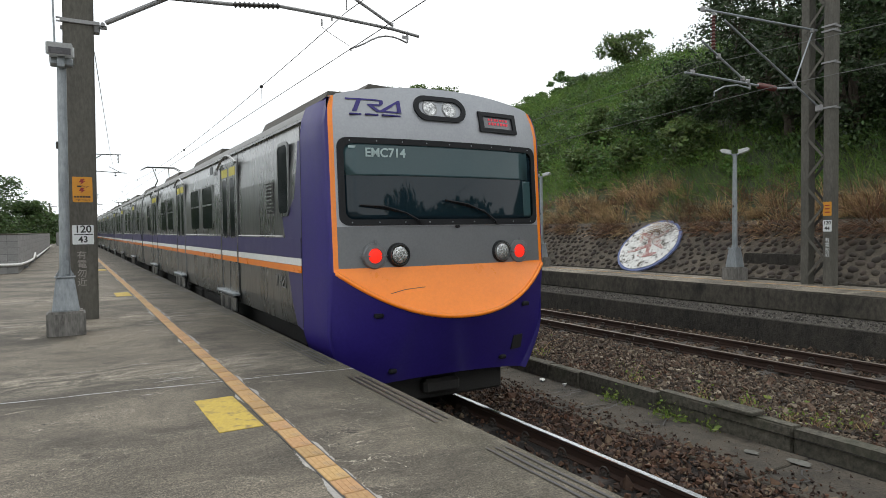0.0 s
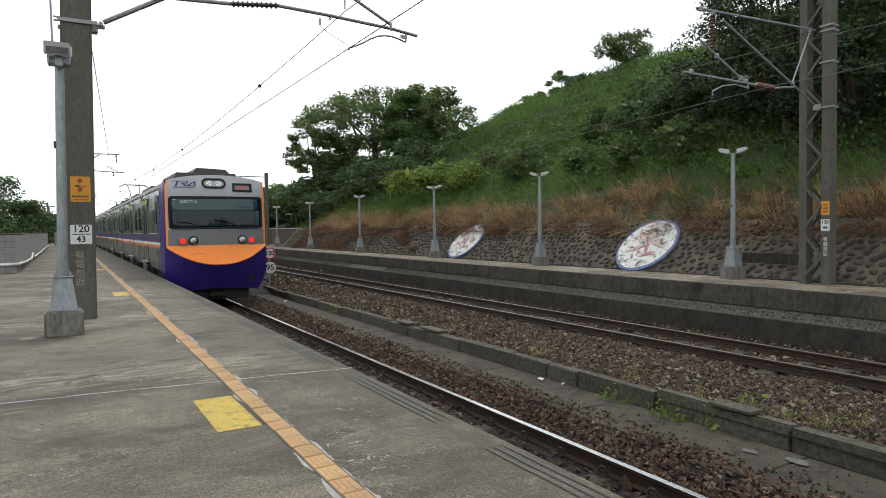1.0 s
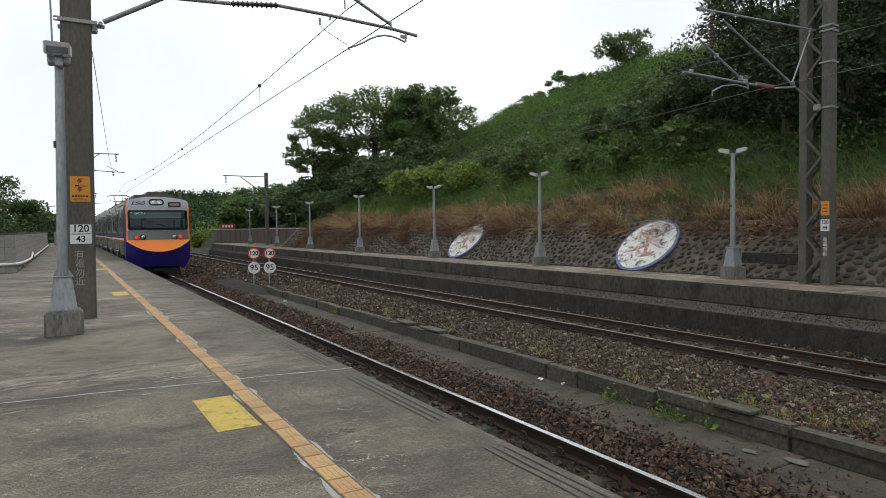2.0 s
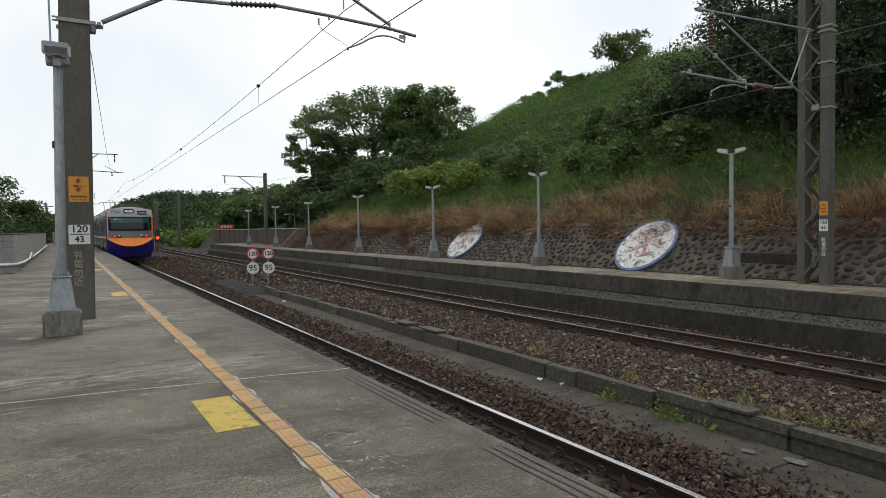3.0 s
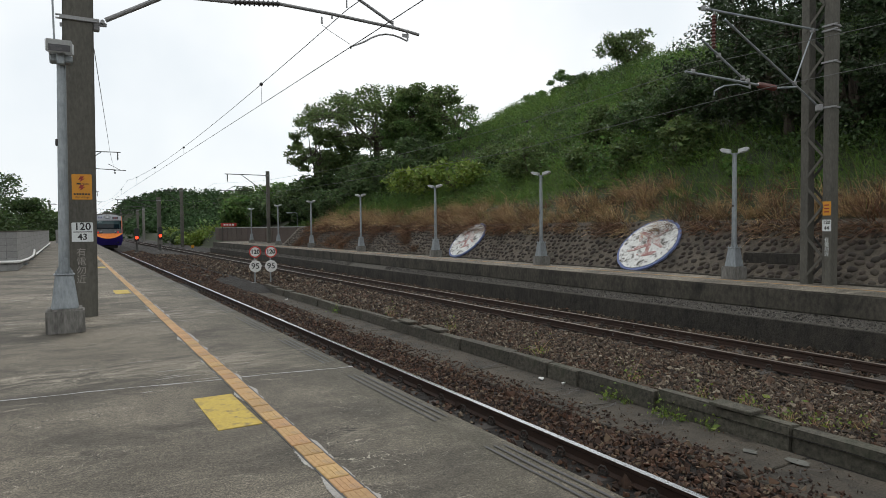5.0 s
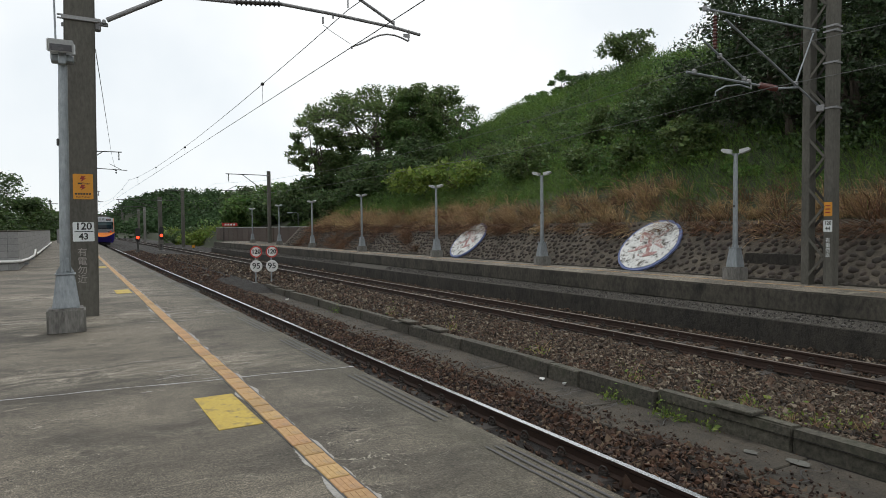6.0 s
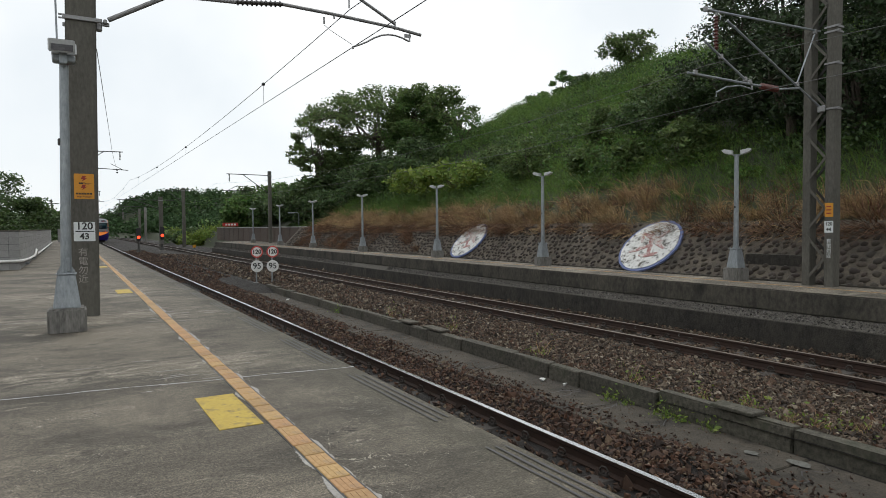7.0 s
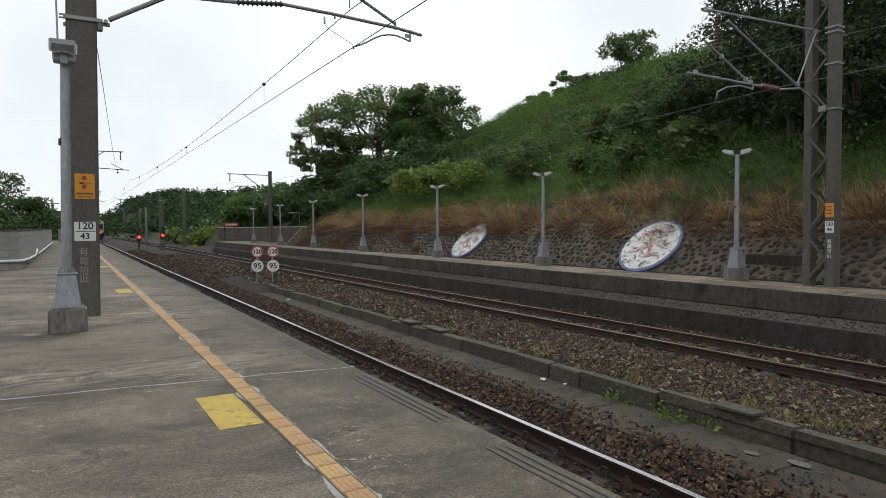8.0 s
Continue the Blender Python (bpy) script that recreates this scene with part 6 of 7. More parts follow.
def overhead_wires():
    near = sagging(4.22, -38, 5.1, 4.22, 10.5, 5.02, 0.4)[:-1] + sagging(4.22, 10.5, 5.02, 4.15, 56, 5.1, 0.42, 22)[:-1] + sagging(4.15, 56, 5.15, 4.1, 100, 5.15, 0.5) + [(4.0, 150, 4.9), (3.9, 220, 4.9)]

    def height(y):
        return float(np.interp(y, [p[1] for p in near], [p[2] for p in near]))
    spots = (16.15, 28.5, 38.7, 49.5, 64, 78)
    wire("messenger_wire", near, 0.007, WIRE, "dark sagging messenger wire with droppers over the near track",
         [(4.21, y, height(y), 0.045) for y in spots], [((4.21, y, height(y)), (4.21, y, 4.36)) for y in spots])
    wire("contact_wire", [(4.22, -38, 4.36), (4.22, 10.5, 4.36), (4.15, 56, 4.36), (4.05, 100, 4.36), (3.9, 220, 4.36)], 0.007, WIRE, "dark contact wire over the near track")
    far = [(10.35, -32, 4.5), (10.35, -12, 4.15), (10.35, 5, 4.19), (10.35, 8.1, 4.28), (10.35, 11, 4.12), (10.36, 14.4, 3.98), (10.38, 19.3, 3.91), (10.4, 27, 3.90), (10.44, 40, 4.2)] + sagging(10.5, 55.8, 5.0, 10.5, 88, 5.0, 0.4) + [(10.5, 131, 4.4), (10.4, 220, 4.6)]
    wire("messenger_wire", far, 0.0055, PALE_WIRE, "pale messenger wire over the far track", [(10.4, 13.6, float(np.interp(13.6, [p[1] for p in far], [p[2] for p in far])), 0.035)])
    wire("contact_wire", [(10.35, -32, 3.61), (10.35, 6.8, 3.61), (10.35, 11, 3.44), (10.36, 14.5, 3.29), (10.4, 27, 3.27), (10.45, 40, 3.4), (10.5, 55.8, 3.75), (10.5, 88, 4.0), (10.4, 220, 4.0)], 0.0055, PALE_WIRE, "pale contact wire over the far track")
    wire("stay_wire", [(0.42, 11.3, 4.06), (1.75, 33, 4.75), (3.25, 56, 5.75)], 0.006, PALE_WIRE, "thin pale stay wire from the near mast", [(3.2, 55.2, 5.8, 0.07), (3.25, 55.8, 5.65, 0.07)])


overhead_wires()


# ---------------------------------------------------------------- signals, signs, fence, parapet
def speed_sign(x, y):
    sign = thing("speed_sign", pose(x, y, -1.0), "short post with a red-ringed 120 disc over a white 95 disc", "speed sign", "speed signs")
    part("post", rod(bmesh.new(), (0, 0, 0), (0, 0, 1.5), 0.03, seg=8), GALV, sign)
    part("foot", boxed(-0.14, 0.14, -0.14, 0.14, -0.08, 0.16, bevel=0.02), PLINTH, sign)
    for z, text, ring in ((1.37, "120", True), (0.80, "95", False)):
        m = Matrix.Translation((0.02, -0.035, z)) @ Matrix.Rotation(radians(-14), 4, "Z") @ FACE_SOUTH
        disc = part("disc", lathe(bmesh.new(), [(0.235, 0), (0.235, 0.012)], m, 28), RED if ring else WHITE, sign, "red-ringed disc" if ring else "white disc")
        if ring:
            part("disc_field", lathe(bmesh.new(), [(0.185, 0.012), (0.185, 0.017)], m, 28), WHITE, disc)
        lettering(text, 0.23 if ring else 0.32, m @ Matrix.Translation((0, 0, 0.018)), BLACK, "digit_mark", disc, 0.002, bold=0.009 if ring else 0.004)


speed_sign(6.40, 26.1), speed_sign(6.97, 25.9)


def dwarf_signal(x, y, zl, plate):
    sig = thing("track_signal", pose(x, y, -1.0), "low black railway signal showing a red light", "railway signal", "track signals")
    part("base", boxed(-0.28, 0.28, -0.25, 0.25, -0.1, 0.12, bevel=0.04), PLINTH, sig)
    part("stand", lathe(bmesh.new(), [(0.24, 0.1), (0.1, 0.42), (0.08, zl + 0.6)], Matrix.Identity(4), 10), DARK_STEEL, sig)
    head = part("head", boxed(-0.2, 0.2, -0.16, 0.16, zl + 0.58, zl + 1.85, bevel=0.05, seg=2), BLACK, sig)
    m = Matrix.Translation((0, -0.17, zl + 0.95)) @ FACE_SOUTH
    part("red_lens", lathe(bmesh.new(), [(0.15, 0), (0.13, 0.03), (0.06, 0.05)], m, 16), SIGNAL_RED, head, "glowing red lens")
    part("hood", lathe(bmesh.new(), [(0.17, 0.0), (0.175, 0.1), (0.165, 0.1), (0.16, 0.0)], m, 16), BLACK, head)
    if plate:
        part("plate", boxed(-0.2, 0.2, -0.14, -0.12, 0.75, 1.15), PLINTH, sig)


dwarf_signal(5.72, 69, 0.56, False), dwarf_signal(8.2, 72.3, 0.68, True)


def rail_rings():
    for x, y in ((9.83, 9.9), (9.83, 9.35), (10.96, 10.4), (10.96, 9.2)):
        b = bmesh.new()
        pts = [(0, 0.022 * math.cos(a), 0.03 + 0.022 * math.sin(a)) for a in np.linspace(-2.2, 2.2, 9)]
        bent(b, pts, 0.006, 5)
        ob = part("cable_loop", b, PALE_WIRE)
        ob.matrix_basis = pose(x - 0.05, y, RAIL_Z - 0.09)
        tagged(ob, "small pale cable loop clipped to the rail", "cable loop", "cable loops")


rail_rings()


def fence_line():
    fence = thing("fence", pose(16.1, 49.2, -0.15), "brown slatted boundary fence behind the platform", "fence")
    for i in range(15):
        b = bmesh.new()
        for k in range(12):
            box(b, -0.02, 0.02 + 0.012 * (k % 2), i * 2.4 + k * 0.198, i * 2.4 + k * 0.198 + 0.185, 0.0, 1.5)
        part("panel", b, FENCE, fence)
        part("post", boxed(-0.05, 0.05, i * 2.4 - 0.04, i * 2.4 + 0.03, 0, 1.56), FENCE, fence)
        part("top_rail", boxed(-0.05, 0.05, i * 2.4, i * 2.4 + 2.38, 1.5, 1.56), LAMP_GREY, fence)


fence_line()


def banner():
    b = thing("red_banner", pose(15.6, 75, -1.0), "small red sign board with pale characters on posts", "sign board")
    part("board", boxed(-0.85, 0.85, -0.03, 0.0, 2.52, 2.92), RED, b)
    bars = bmesh.new()
    for k in range(4):
        box(bars, -0.55 + k * 0.31, -0.34 + k * 0.31, -0.036, -0.031, 2.62, 2.82)
    part("text_bar", bars, WHITE, b)
    for x in (-0.7, 0.7):
        part("post", rod(bmesh.new(), (x, 0.03, -0.1), (x, 0.03, 2.9), 0.035, seg=6), DARK_STEEL, b)
    m = thing("marker_board", pose(12.2, 78, -1.05), "small yellow marker board beside the track", "marker board")
    part("board", boxed(-0.17, 0.17, -0.03, 0, 0.2, 0.52, bevel=0.02), SIGN_ORANGE, m)
    part("post", rod(bmesh.new(), (0, 0.02, -0.1), (0, 0.02, 0.3), 0.03, seg=6), DARK_STEEL, m)
    s = thing("street_lamp", pose(17.2, 55, 0.5), "thin grey street lamp behind the fence", "street lamp")
    part("pole", bent(bmesh.new(), [(0, 0, -0.4), (0, 0, 2.0), (-0.1, 0, 2.12), (-0.5, -0.1, 2.12)], 0.028), GALV, s)
    part("head", boxed(-0.95, -0.45, -0.2, 0.0, 2.04, 2.14, bevel=0.03), GALV, s)
    u = thing("utility_pole", pose(-2.4, 118, -1.2), "thin dark utility pole with one crossarm", "utility pole")
    part("pole", rod(bmesh.new(), (0, 0, -0.1), (0, 0, 7.2), 0.14, 0.1, 8), POLE, u)
    part("crossarm", boxed(-1.0, 1.0, -0.06, 0.06, 6.5, 6.62), DARK_STEEL, u)


banner()


def parapet():
    wall = thing("wall_parapet", pose(-1.45, 25.4, 0), "low parapet clad in grey tiles along the platform", "wall", kind="structure")
    part("core", boxed(-0.25, -0.012, 0.013, 42, -0.05, 1.27), MORTAR_WALL, wall)
    part("core_return", boxed(-7.0, -0.012, 0.012, 0.26, -0.05, 1.27), MORTAR_WALL, wall)
    part("coping", boxed(-0.28, 0.02, -0.02, 42.1, 1.27, 1.315, bevel=0.01), KERB, wall)
    part("coping", boxed(-7.0, -0.29, -0.02, 0.29, 1.27, 1.315, bevel=0.01), KERB, wall)
    along = boxed(-0.012, 0.0, 0.006, 0.594, 0.004, 0.206, bevel=0.003)
    along = finish(along, "tile")
    across = finish(boxed(0.004, 0.296, 0.0, 0.012, 0.004, 0.206, bevel=0.003), "tile")
    for me in (along, across):
        me.materials.append(TILE_WALL)
    rest = bmesh.new()
    for r in range(6):
        for k in range(70):
            if k < 38:
                ob = new("tile", along)
                ob.parent, ob.location = wall, (0, k * 0.6, 0.005 + r * 0.21)
            else:
                box(rest, -0.012, 0.0, k * 0.6 + 0.006, k * 0.6 + 0.594, 0.01 + r * 0.21, 0.21 + r * 0.21)
        for k in range(12):
            ob = new("tile", across)
            ob.parent, ob.location = wall, (-0.3 * (k + 1), 0, 0.005 + r * 0.21)
    tagged(part("tile_rest", rest, TILE_WALL, wall), kind="stuff")
    pipe = thing("drain_pipe", pose(-1.45, 25.4, 0), "white plastic pipe run along the parapet's foot", "pipe")
    part("run", bent(bmesh.new(), [(-7, -0.06, 0.26), (-0.35, -0.06, 0.30), (-0.1, -0.08, 0.30), (0.06, 0.05, 0.30), (0.07, 4, 0.22), (0.07, 9.0, 0.18), (0.08, 10.2, 0.40), (0.08, 11, 0.17), (0.07, 24, 0.17), (0.07, 41, 0.2)], 0.045), PIPE, pipe)
    for y in (3, 8, 14, 20, 28, 36):
        part("bracket", boxed(0.0, 0.13, y - 0.03, y + 0.03, 0.05, 0.12), GALV, pipe)
    p = part("gate_pillar", boxed(-0.35, 0.35, -0.3, 0.3, 0, 1.35, bevel=0.02), TILE_WALL)
    p.matrix_basis = pose(-0.75, 78, 0)
    tagged(p, "short grey gate pillar at the platform end", "pillar")


parapet()


# ---------------------------------------------------------------- plants
def leaf_quads(p, size, rng, flat=0.0, long=1.7):
    """Rhombic leaves at the points p: random lie, more level with flat."""
    n = len(p)
    a = rng.normal(size=(n, 3))
    a[:, 2] *= 1 - flat
    a /= np.linalg.norm(a, axis=1)[:, None]
    b = np.cross(a, rng.normal(size=(n, 3)))
    b /= np.linalg.norm(b, axis=1)[:, None] + 1e-9
    c = np.cross(a, b)
    s = (size * np.exp(rng.normal(0, 0.3, n)))[:, None]
    v = np.stack([p - a * s * long * 0.5, p + b * s * 0.42 + c * s * 0.1, p + a * s * long * 0.5, p - b * s * 0.42 + c * s * 0.1], 1)
    return v.reshape(-1, 3), np.arange(4 * n).reshape(n, 4)


def leaf_mesh(name, p, size, rng, flat=0.0, long=1.7):
    return mesh_from(name, *leaf_quads(np.asarray(p), size, rng, flat, long))


def blade_mesh(name, p, length, width, rng, lean=(0, 0, 0), spread=0.5):
    """Bent blades of two pieces each, standing at p and leaning over."""
    n = len(p)
    d = rng.normal(size=(n, 3)) * np.array([spread, spread, 0.12]) + np.array([0, 0, 1.0]) + np.asarray(lean) * rng.uniform(0.3, 1.2, (n, 1))
    d /= np.linalg.norm(d, axis=1)[:, None]
    ln = (length * np.exp(rng.normal(0, 0.3, n)))[:, None]
    w = np.cross(d, rng.normal(size=(n, 3)))
    w /= np.linalg.norm(w, axis=1)[:, None] + 1e-9
    w *= (width * rng.uniform(0.6, 1.3, n))[:, None]
    mid = p + d * ln * 0.55
    bend = d + np.asarray(lean) * 0.9 + rng.normal(size=(n, 3)) * 0.25 + np.array([0, 0, -0.55])
    bend /= np.linalg.norm(bend, axis=1)[:, None]
    tip = mid + bend * ln * 0.5
    v = np.stack([p - w, p + w, mid + w * 0.8, mid - w * 0.8, tip + w * 0.1, tip - w * 0.1], 1).reshape(-1, 3)
    i = 6 * np.arange(n)[:, None]
    f = np.concatenate([i + np.array([[0, 1, 2, 3]]), i + np.array([[3, 2, 4, 5]])])
    return mesh_from(name, v, f)


def shell(c, r, n, rng, squash=0.8):
    """Points on and just inside the upper shell of a mound."""
    d = rng.normal(size=(n, 3))
    d[:, 2] = np.abs(d[:, 2]) * 0.9 - 0.15
    d /= np.linalg.norm(d, axis=1)[:, None]
    return c + d * r * rng.uniform(0.72, 1.08, (n, 1)) * np.array([1, 1, squash])


def tree(x, y, height, spread, seed, leaf_mat, size, leaves, label, low=0.35, flat=0.55, trunk=0.16, puffs=70, puff=0.13, z=None, category="tree", kind_name="tree"):
    rng = np.random.default_rng(seed)
    base = float(ground_z(x, y)) - 0.15 if z is None else z
    t = thing(kind_name, pose(x, y, base), label, category)
    bm = bmesh.new()
    top = np.array([rng.normal(0, 0.06) * height, rng.normal(0, 0.06) * height, height * (low + 0.18)])
    fork = top * 0.62 + rng.normal(0, 0.02, 3) * height
    rod(bm, (0, 0, -0.2), fork, trunk, trunk * 0.75, 8)
    rod(bm, fork, top, trunk * 0.75, trunk * 0.5, 8)
    mid = height * (low + (1 - low) * 0.5)
    semi = height * (1 - low) * 0.5
    centres = []
    for k in range(puffs):
        d = rng.normal(size=3)
        d /= np.linalg.norm(d)
        rr = rng.uniform(0.55, 1.0) ** 0.6
        bump = 1 + 0.16 * math.sin(3 * math.atan2(d[1], d[0]) + seed) + 0.1 * rng.normal()
        centres.append(np.array([d[0] * spread * rr * bump, d[1] * spread * rr * bump, mid + d[2] * semi * rr * (1 - flat * 0.25 * (d[2] < 0))]))
    centres = np.array(centres)
    limbs = []
    for k in range(9):
        e = centres[rng.integers(puffs)] * np.array([0.62, 0.62, 1]) * 0.9 + top * 0.1
        s = fork + (top - fork) * rng.random()
        m = (s + e) / 2 + np.array([0, 0, -0.05 * height]) + rng.normal(0, 0.03, 3) * height
        rod(bm, s, m, trunk * 0.42, trunk * 0.3, 6), rod(bm, m, e, trunk * 0.3, trunk * 0.16, 6)
        limbs += [m, e]
    limbs = np.array(limbs)
    for c in centres:
        j = np.argmin(np.linalg.norm(limbs - c, axis=1))
        rod(bm, limbs[j], c, trunk * 0.13, trunk * 0.03, 4)
    part("trunk", bm, BARK, t, "dark branching trunk")
    w = rng.uniform(0.5, 1.5, puffs)
    pick = rng.choice(puffs, leaves, p=w / w.sum())
    pts = centres[pick] + np.clip(rng.normal(size=(leaves, 3)), -1.7, 1.7) * spread * puff * np.array([1, 1, 0.62])
    part("crown", leaf_mesh("crown", pts, size, rng, 0.35), leaf_mat, t, "uneven leafy crown")
    return t


def hill_points(rng, n, x0, x1, y0, y1, lift=0.0):
    x, y = rng.uniform(x0, x1, n), rng.uniform(y0, y1, n)
    return np.stack([x, y, ground_z(x, y) + lift], -1)


def hillside():
    rng = np.random.default_rng(41)
    # dry grass in tussocks that lean and hang over the stone bank
    def tussocks(count, x0, x1, blades, reach, spill):
        c = hill_points(rng, count, x0, x1, -4, 49)
        edge = 16.9 + 0.75 * waves(c[:, 1] * 0.4, c[:, 1], 1.9) + rng.normal(0, 0.35, count)
        gap = waves(c[:, 1] * 0.3 + 4.0, c[:, 1], 2.3) < -0.80
        c = c[(c[:, 0] < edge) & ~(gap & (rng.random(count) < 0.85))]
        size = rng.uniform(0.55, 1.35, len(c))
        who = rng.integers(0, len(c), len(c) * blades)
        a = rng.uniform(0, 2 * math.pi, len(who))
        r = np.sqrt(rng.random(len(who)))
        out = np.stack([np.cos(a), np.sin(a), np.zeros(len(who))], -1) * r[:, None]
        p = c[who] + out * 0.17 * size[who][:, None]
        p[:, 2] = ground_z(p[:, 0], p[:, 1]) - 0.03
        lean = out * 0.75 + np.array([-0.55 - spill, 0, -0.15 - 0.6 * spill]) + rng.normal(0, 0.22, (len(c), 3))[who] * np.array([1, 1, 0.3])
        return p, lean, reach * size[who]

    p, lean, ln = tussocks(680, 15.25, 18.2, 56, 0.6, 0.0)
    tagged(part("dry_grass", blade_mesh("dry_grass", p, ln, 0.0058, rng, lean, 0.3), DRY), "thick tan dry grass hanging over the stone bank", "dry grass", kind="stuff")
    p, lean, ln = tussocks(420, 15.2, 18.0, 46, 0.58, 0.15)
    tagged(part("dead_stems", blade_mesh("dead_stems", p, ln, 0.006, rng, lean, 0.35), DRY_DARK), "reddish brown dead grass among the tan tussocks", "dry grass", kind="stuff")
    p, lean, ln = tussocks(260, 15.2, 15.42, 44, 0.56, 1.1)
    tagged(part("hanging_grass", blade_mesh("hanging_grass", p, ln, 0.007, rng, lean, 0.3), DRY_DARK), "brown grass trailing down over the stones", "dry grass", kind="stuff")
    p, lean, ln = tussocks(110, 15.2, 15.4, 34, 0.42, 1.0)
    tagged(part("hanging_grass", blade_mesh("hanging_grass", p, ln, 0.0065, rng, lean, 0.3), DRY), "tan grass tips trailing over the stones", "dry grass", kind="stuff")
    # dead tufts rooted in the stone bank and at its foot
    tufts = []
    for x, y, r, n in ((14.75, 29.3, 0.34, 260), (14.5, 28.6, 0.26, 170), (14.2, 36.6, 0.5, 420), (14.35, 38.4, 0.45, 320), (14.15, 27.2, 0.16, 90), (15.0, 21.4, 0.3, 200), (14.1, 44.5, 0.5, 330), (14.3, 42.6, 0.4, 260)):
        q = np.stack([x + rng.normal(0, r * 0.35, n), y + rng.normal(0, r * 0.8, n), np.zeros(n)], -1)
        q[:, 2] = np.clip(q[:, 0] - BANK_FOOT, 0, 1.36)
        tufts.append(q)
    for k in range(95):
        y, x = rng.uniform(27, 48.5), rng.uniform(14.05, 15.2)
        q = np.stack([x + rng.normal(0, 0.12, 60), y + rng.normal(0, 0.3, 60), np.zeros(60)], -1)
        q[:, 2] = ground_z(q[:, 0], q[:, 1]) 
        if y > 33 or rng.random() < 0.25:
            tufts.append(q)
    tagged(part("dry_tufts", blade_mesh("dry_tufts", np.concatenate(tufts), 0.36, 0.006, rng, (-0.7, 0, -0.2), 0.6), DRY_DARK), "brown dead tufts growing between the bank stones", "dry grass", kind="stuff")
    # green cover
    p = hill_points(rng, 46000, 15.7, 21.5, -4, 56)
    edge = 16.75 + 0.75 * waves(p[:, 1] * 0.4, p[:, 1], 1.9)
    keep = rng.random(len(p)) < np.clip((p[:, 0] - edge) / 0.9 + 0.1 + 0.9 * (waves(p[:, 1] * 0.3 + 4.0, p[:, 1], 2.3) < -0.80), 0.05, 1)
    tagged(part("green_grass", blade_mesh("green_grass", p[keep], 0.5, 0.007, rng, (-0.5, 0, 0), 0.55), GRASS), "rank green grass on the hillside", "grass", kind="stuff")
    p = hill_points(rng, 50000, 20, 36, 8, 62)
    keep = (waves(p[:, 0], p[:, 1], 3.0) + rng.normal(0, 0.4, len(p)) + 0.07 * (p[:, 0] - 25) > -0.2) & ~((p[:, 1] < 18.5) & (p[:, 0] < 25))
    tagged(part("hill_grass", blade_mesh("hill_grass", p[keep], 0.6, 0.014, rng, (-0.4, 0, 0), 0.6), GRASS), "tall green grass towards the hill's crest", "grass", kind="stuff")
    groups = {"dark": [], "mid": [], "light": []}
    for k in range(800):
        x, y = rng.uniform(17.8, 35), rng.uniform(-2, 64)
        near = 1.0 if x > 19 else 0.55
        r = rng.uniform(0.4, 1.0 + 0.9 * (rng.random() < 0.3)) * near
        c = np.array([x, y, float(ground_z(x, y)) - 0.2 * r])
        pts = shell(c, r, int(125 + 205 * r), rng, 0.75)
        # the wood's floor is pushed to dark leaves, standing in for shade there
        v = waves(x, y, 4.0) + 0.35 * rng.normal() - 1.5 * (9 < y < 18.5 and 19 < x < 25)
        groups["dark" if v < -0.22 else ("mid" if v < 0.75 else "light")].append(pts)
    base = hill_points(rng, 36000, 18, 36, -4, 64)
    base[:, 2] += rng.uniform(0.02, 0.35, len(base))
    base = base[~((base[:, 1] > 9) & (base[:, 1] < 18.5) & (base[:, 0] < 25))]
    groups["mid"].append(base)
    for key, mat, label in (("dark", LEAF_DARK, "dark green creeper and shrubs covering the hillside"), ("mid", LEAF_MID, "green creeper leaves covering the hillside"),
                            ("light", GRASS, "bright green shrubs on the hillside")):
        tagged(part("undergrowth", leaf_mesh("undergrowth", np.concatenate(groups[key]), 0.09, rng, 0.3, 1.3), mat), label, "undergrowth", kind="stuff")


hillside()


def mound(x, y, r, n, seed, mat, size, label, z=None, squash=0.8, kind_name="bush"):
    rng = np.random.default_rng(seed)
    base = float(ground_z(x, y)) if z is None else z
    b = thing(kind_name, pose(x, y, base), label, "bush", "bushes")
    pts = np.concatenate([shell(np.array([rng.normal(0, 0.45) * r, rng.normal(0, 0.45) * r, rng.uniform(0, 0.5) * r]), r * rng.uniform(0.35, 0.75), n // 9, rng, squash) for k in range(9)])
    bm = bmesh.new()
    for k in range(6):
        a = rng.uniform(0, 6.28)
        rod(bm, (0, 0, -0.1), (0.5 * r * math.cos(a), 0.5 * r * math.sin(a), r * 0.8), 0.03, 0.01, 5)
    part("woody_base", bm, BARK, b)
    part("foliage", leaf_mesh("foliage", pts, size, rng, 0.3), mat, b)


# the large tree at the far end of the hill and its neighbours
tree(24.5, 54, 8.7, 7.2, 51, LEAF_TREE, 0.13, 25000, "large dark spreading tree on the hillside", 0.41, 0.2, 0.36, 190, 0.055)
tree(20.0, 57.5, 8.6, 3.0, 63, LEAF_TREE, 0.15, 8500, "spreading side tree with open leafy layers", 0.50, 0.2, 0.2, 80, 0.085)
tree(22.6, 57.5, 2.6, 3.4, 61, LEAF_DARK, 0.2, 9000, "dark low tree under the large tree", 0.02, 0.2, 0.15, 50, 0.16)
tree(26.5, 62, 3.2, 4.0, 62, LEAF_DARK, 0.2, 9000, "dark bushy tree behind the large tree", 0.02, 0.2, 0.15, 50, 0.16)
tree(24.3, 46.5, 6.0, 2.2, 52, LEAF_MID, 0.10, 17000, "light green feathery tree beside the large tree", 0.05, 0.3, 0.15, 70, 0.14)
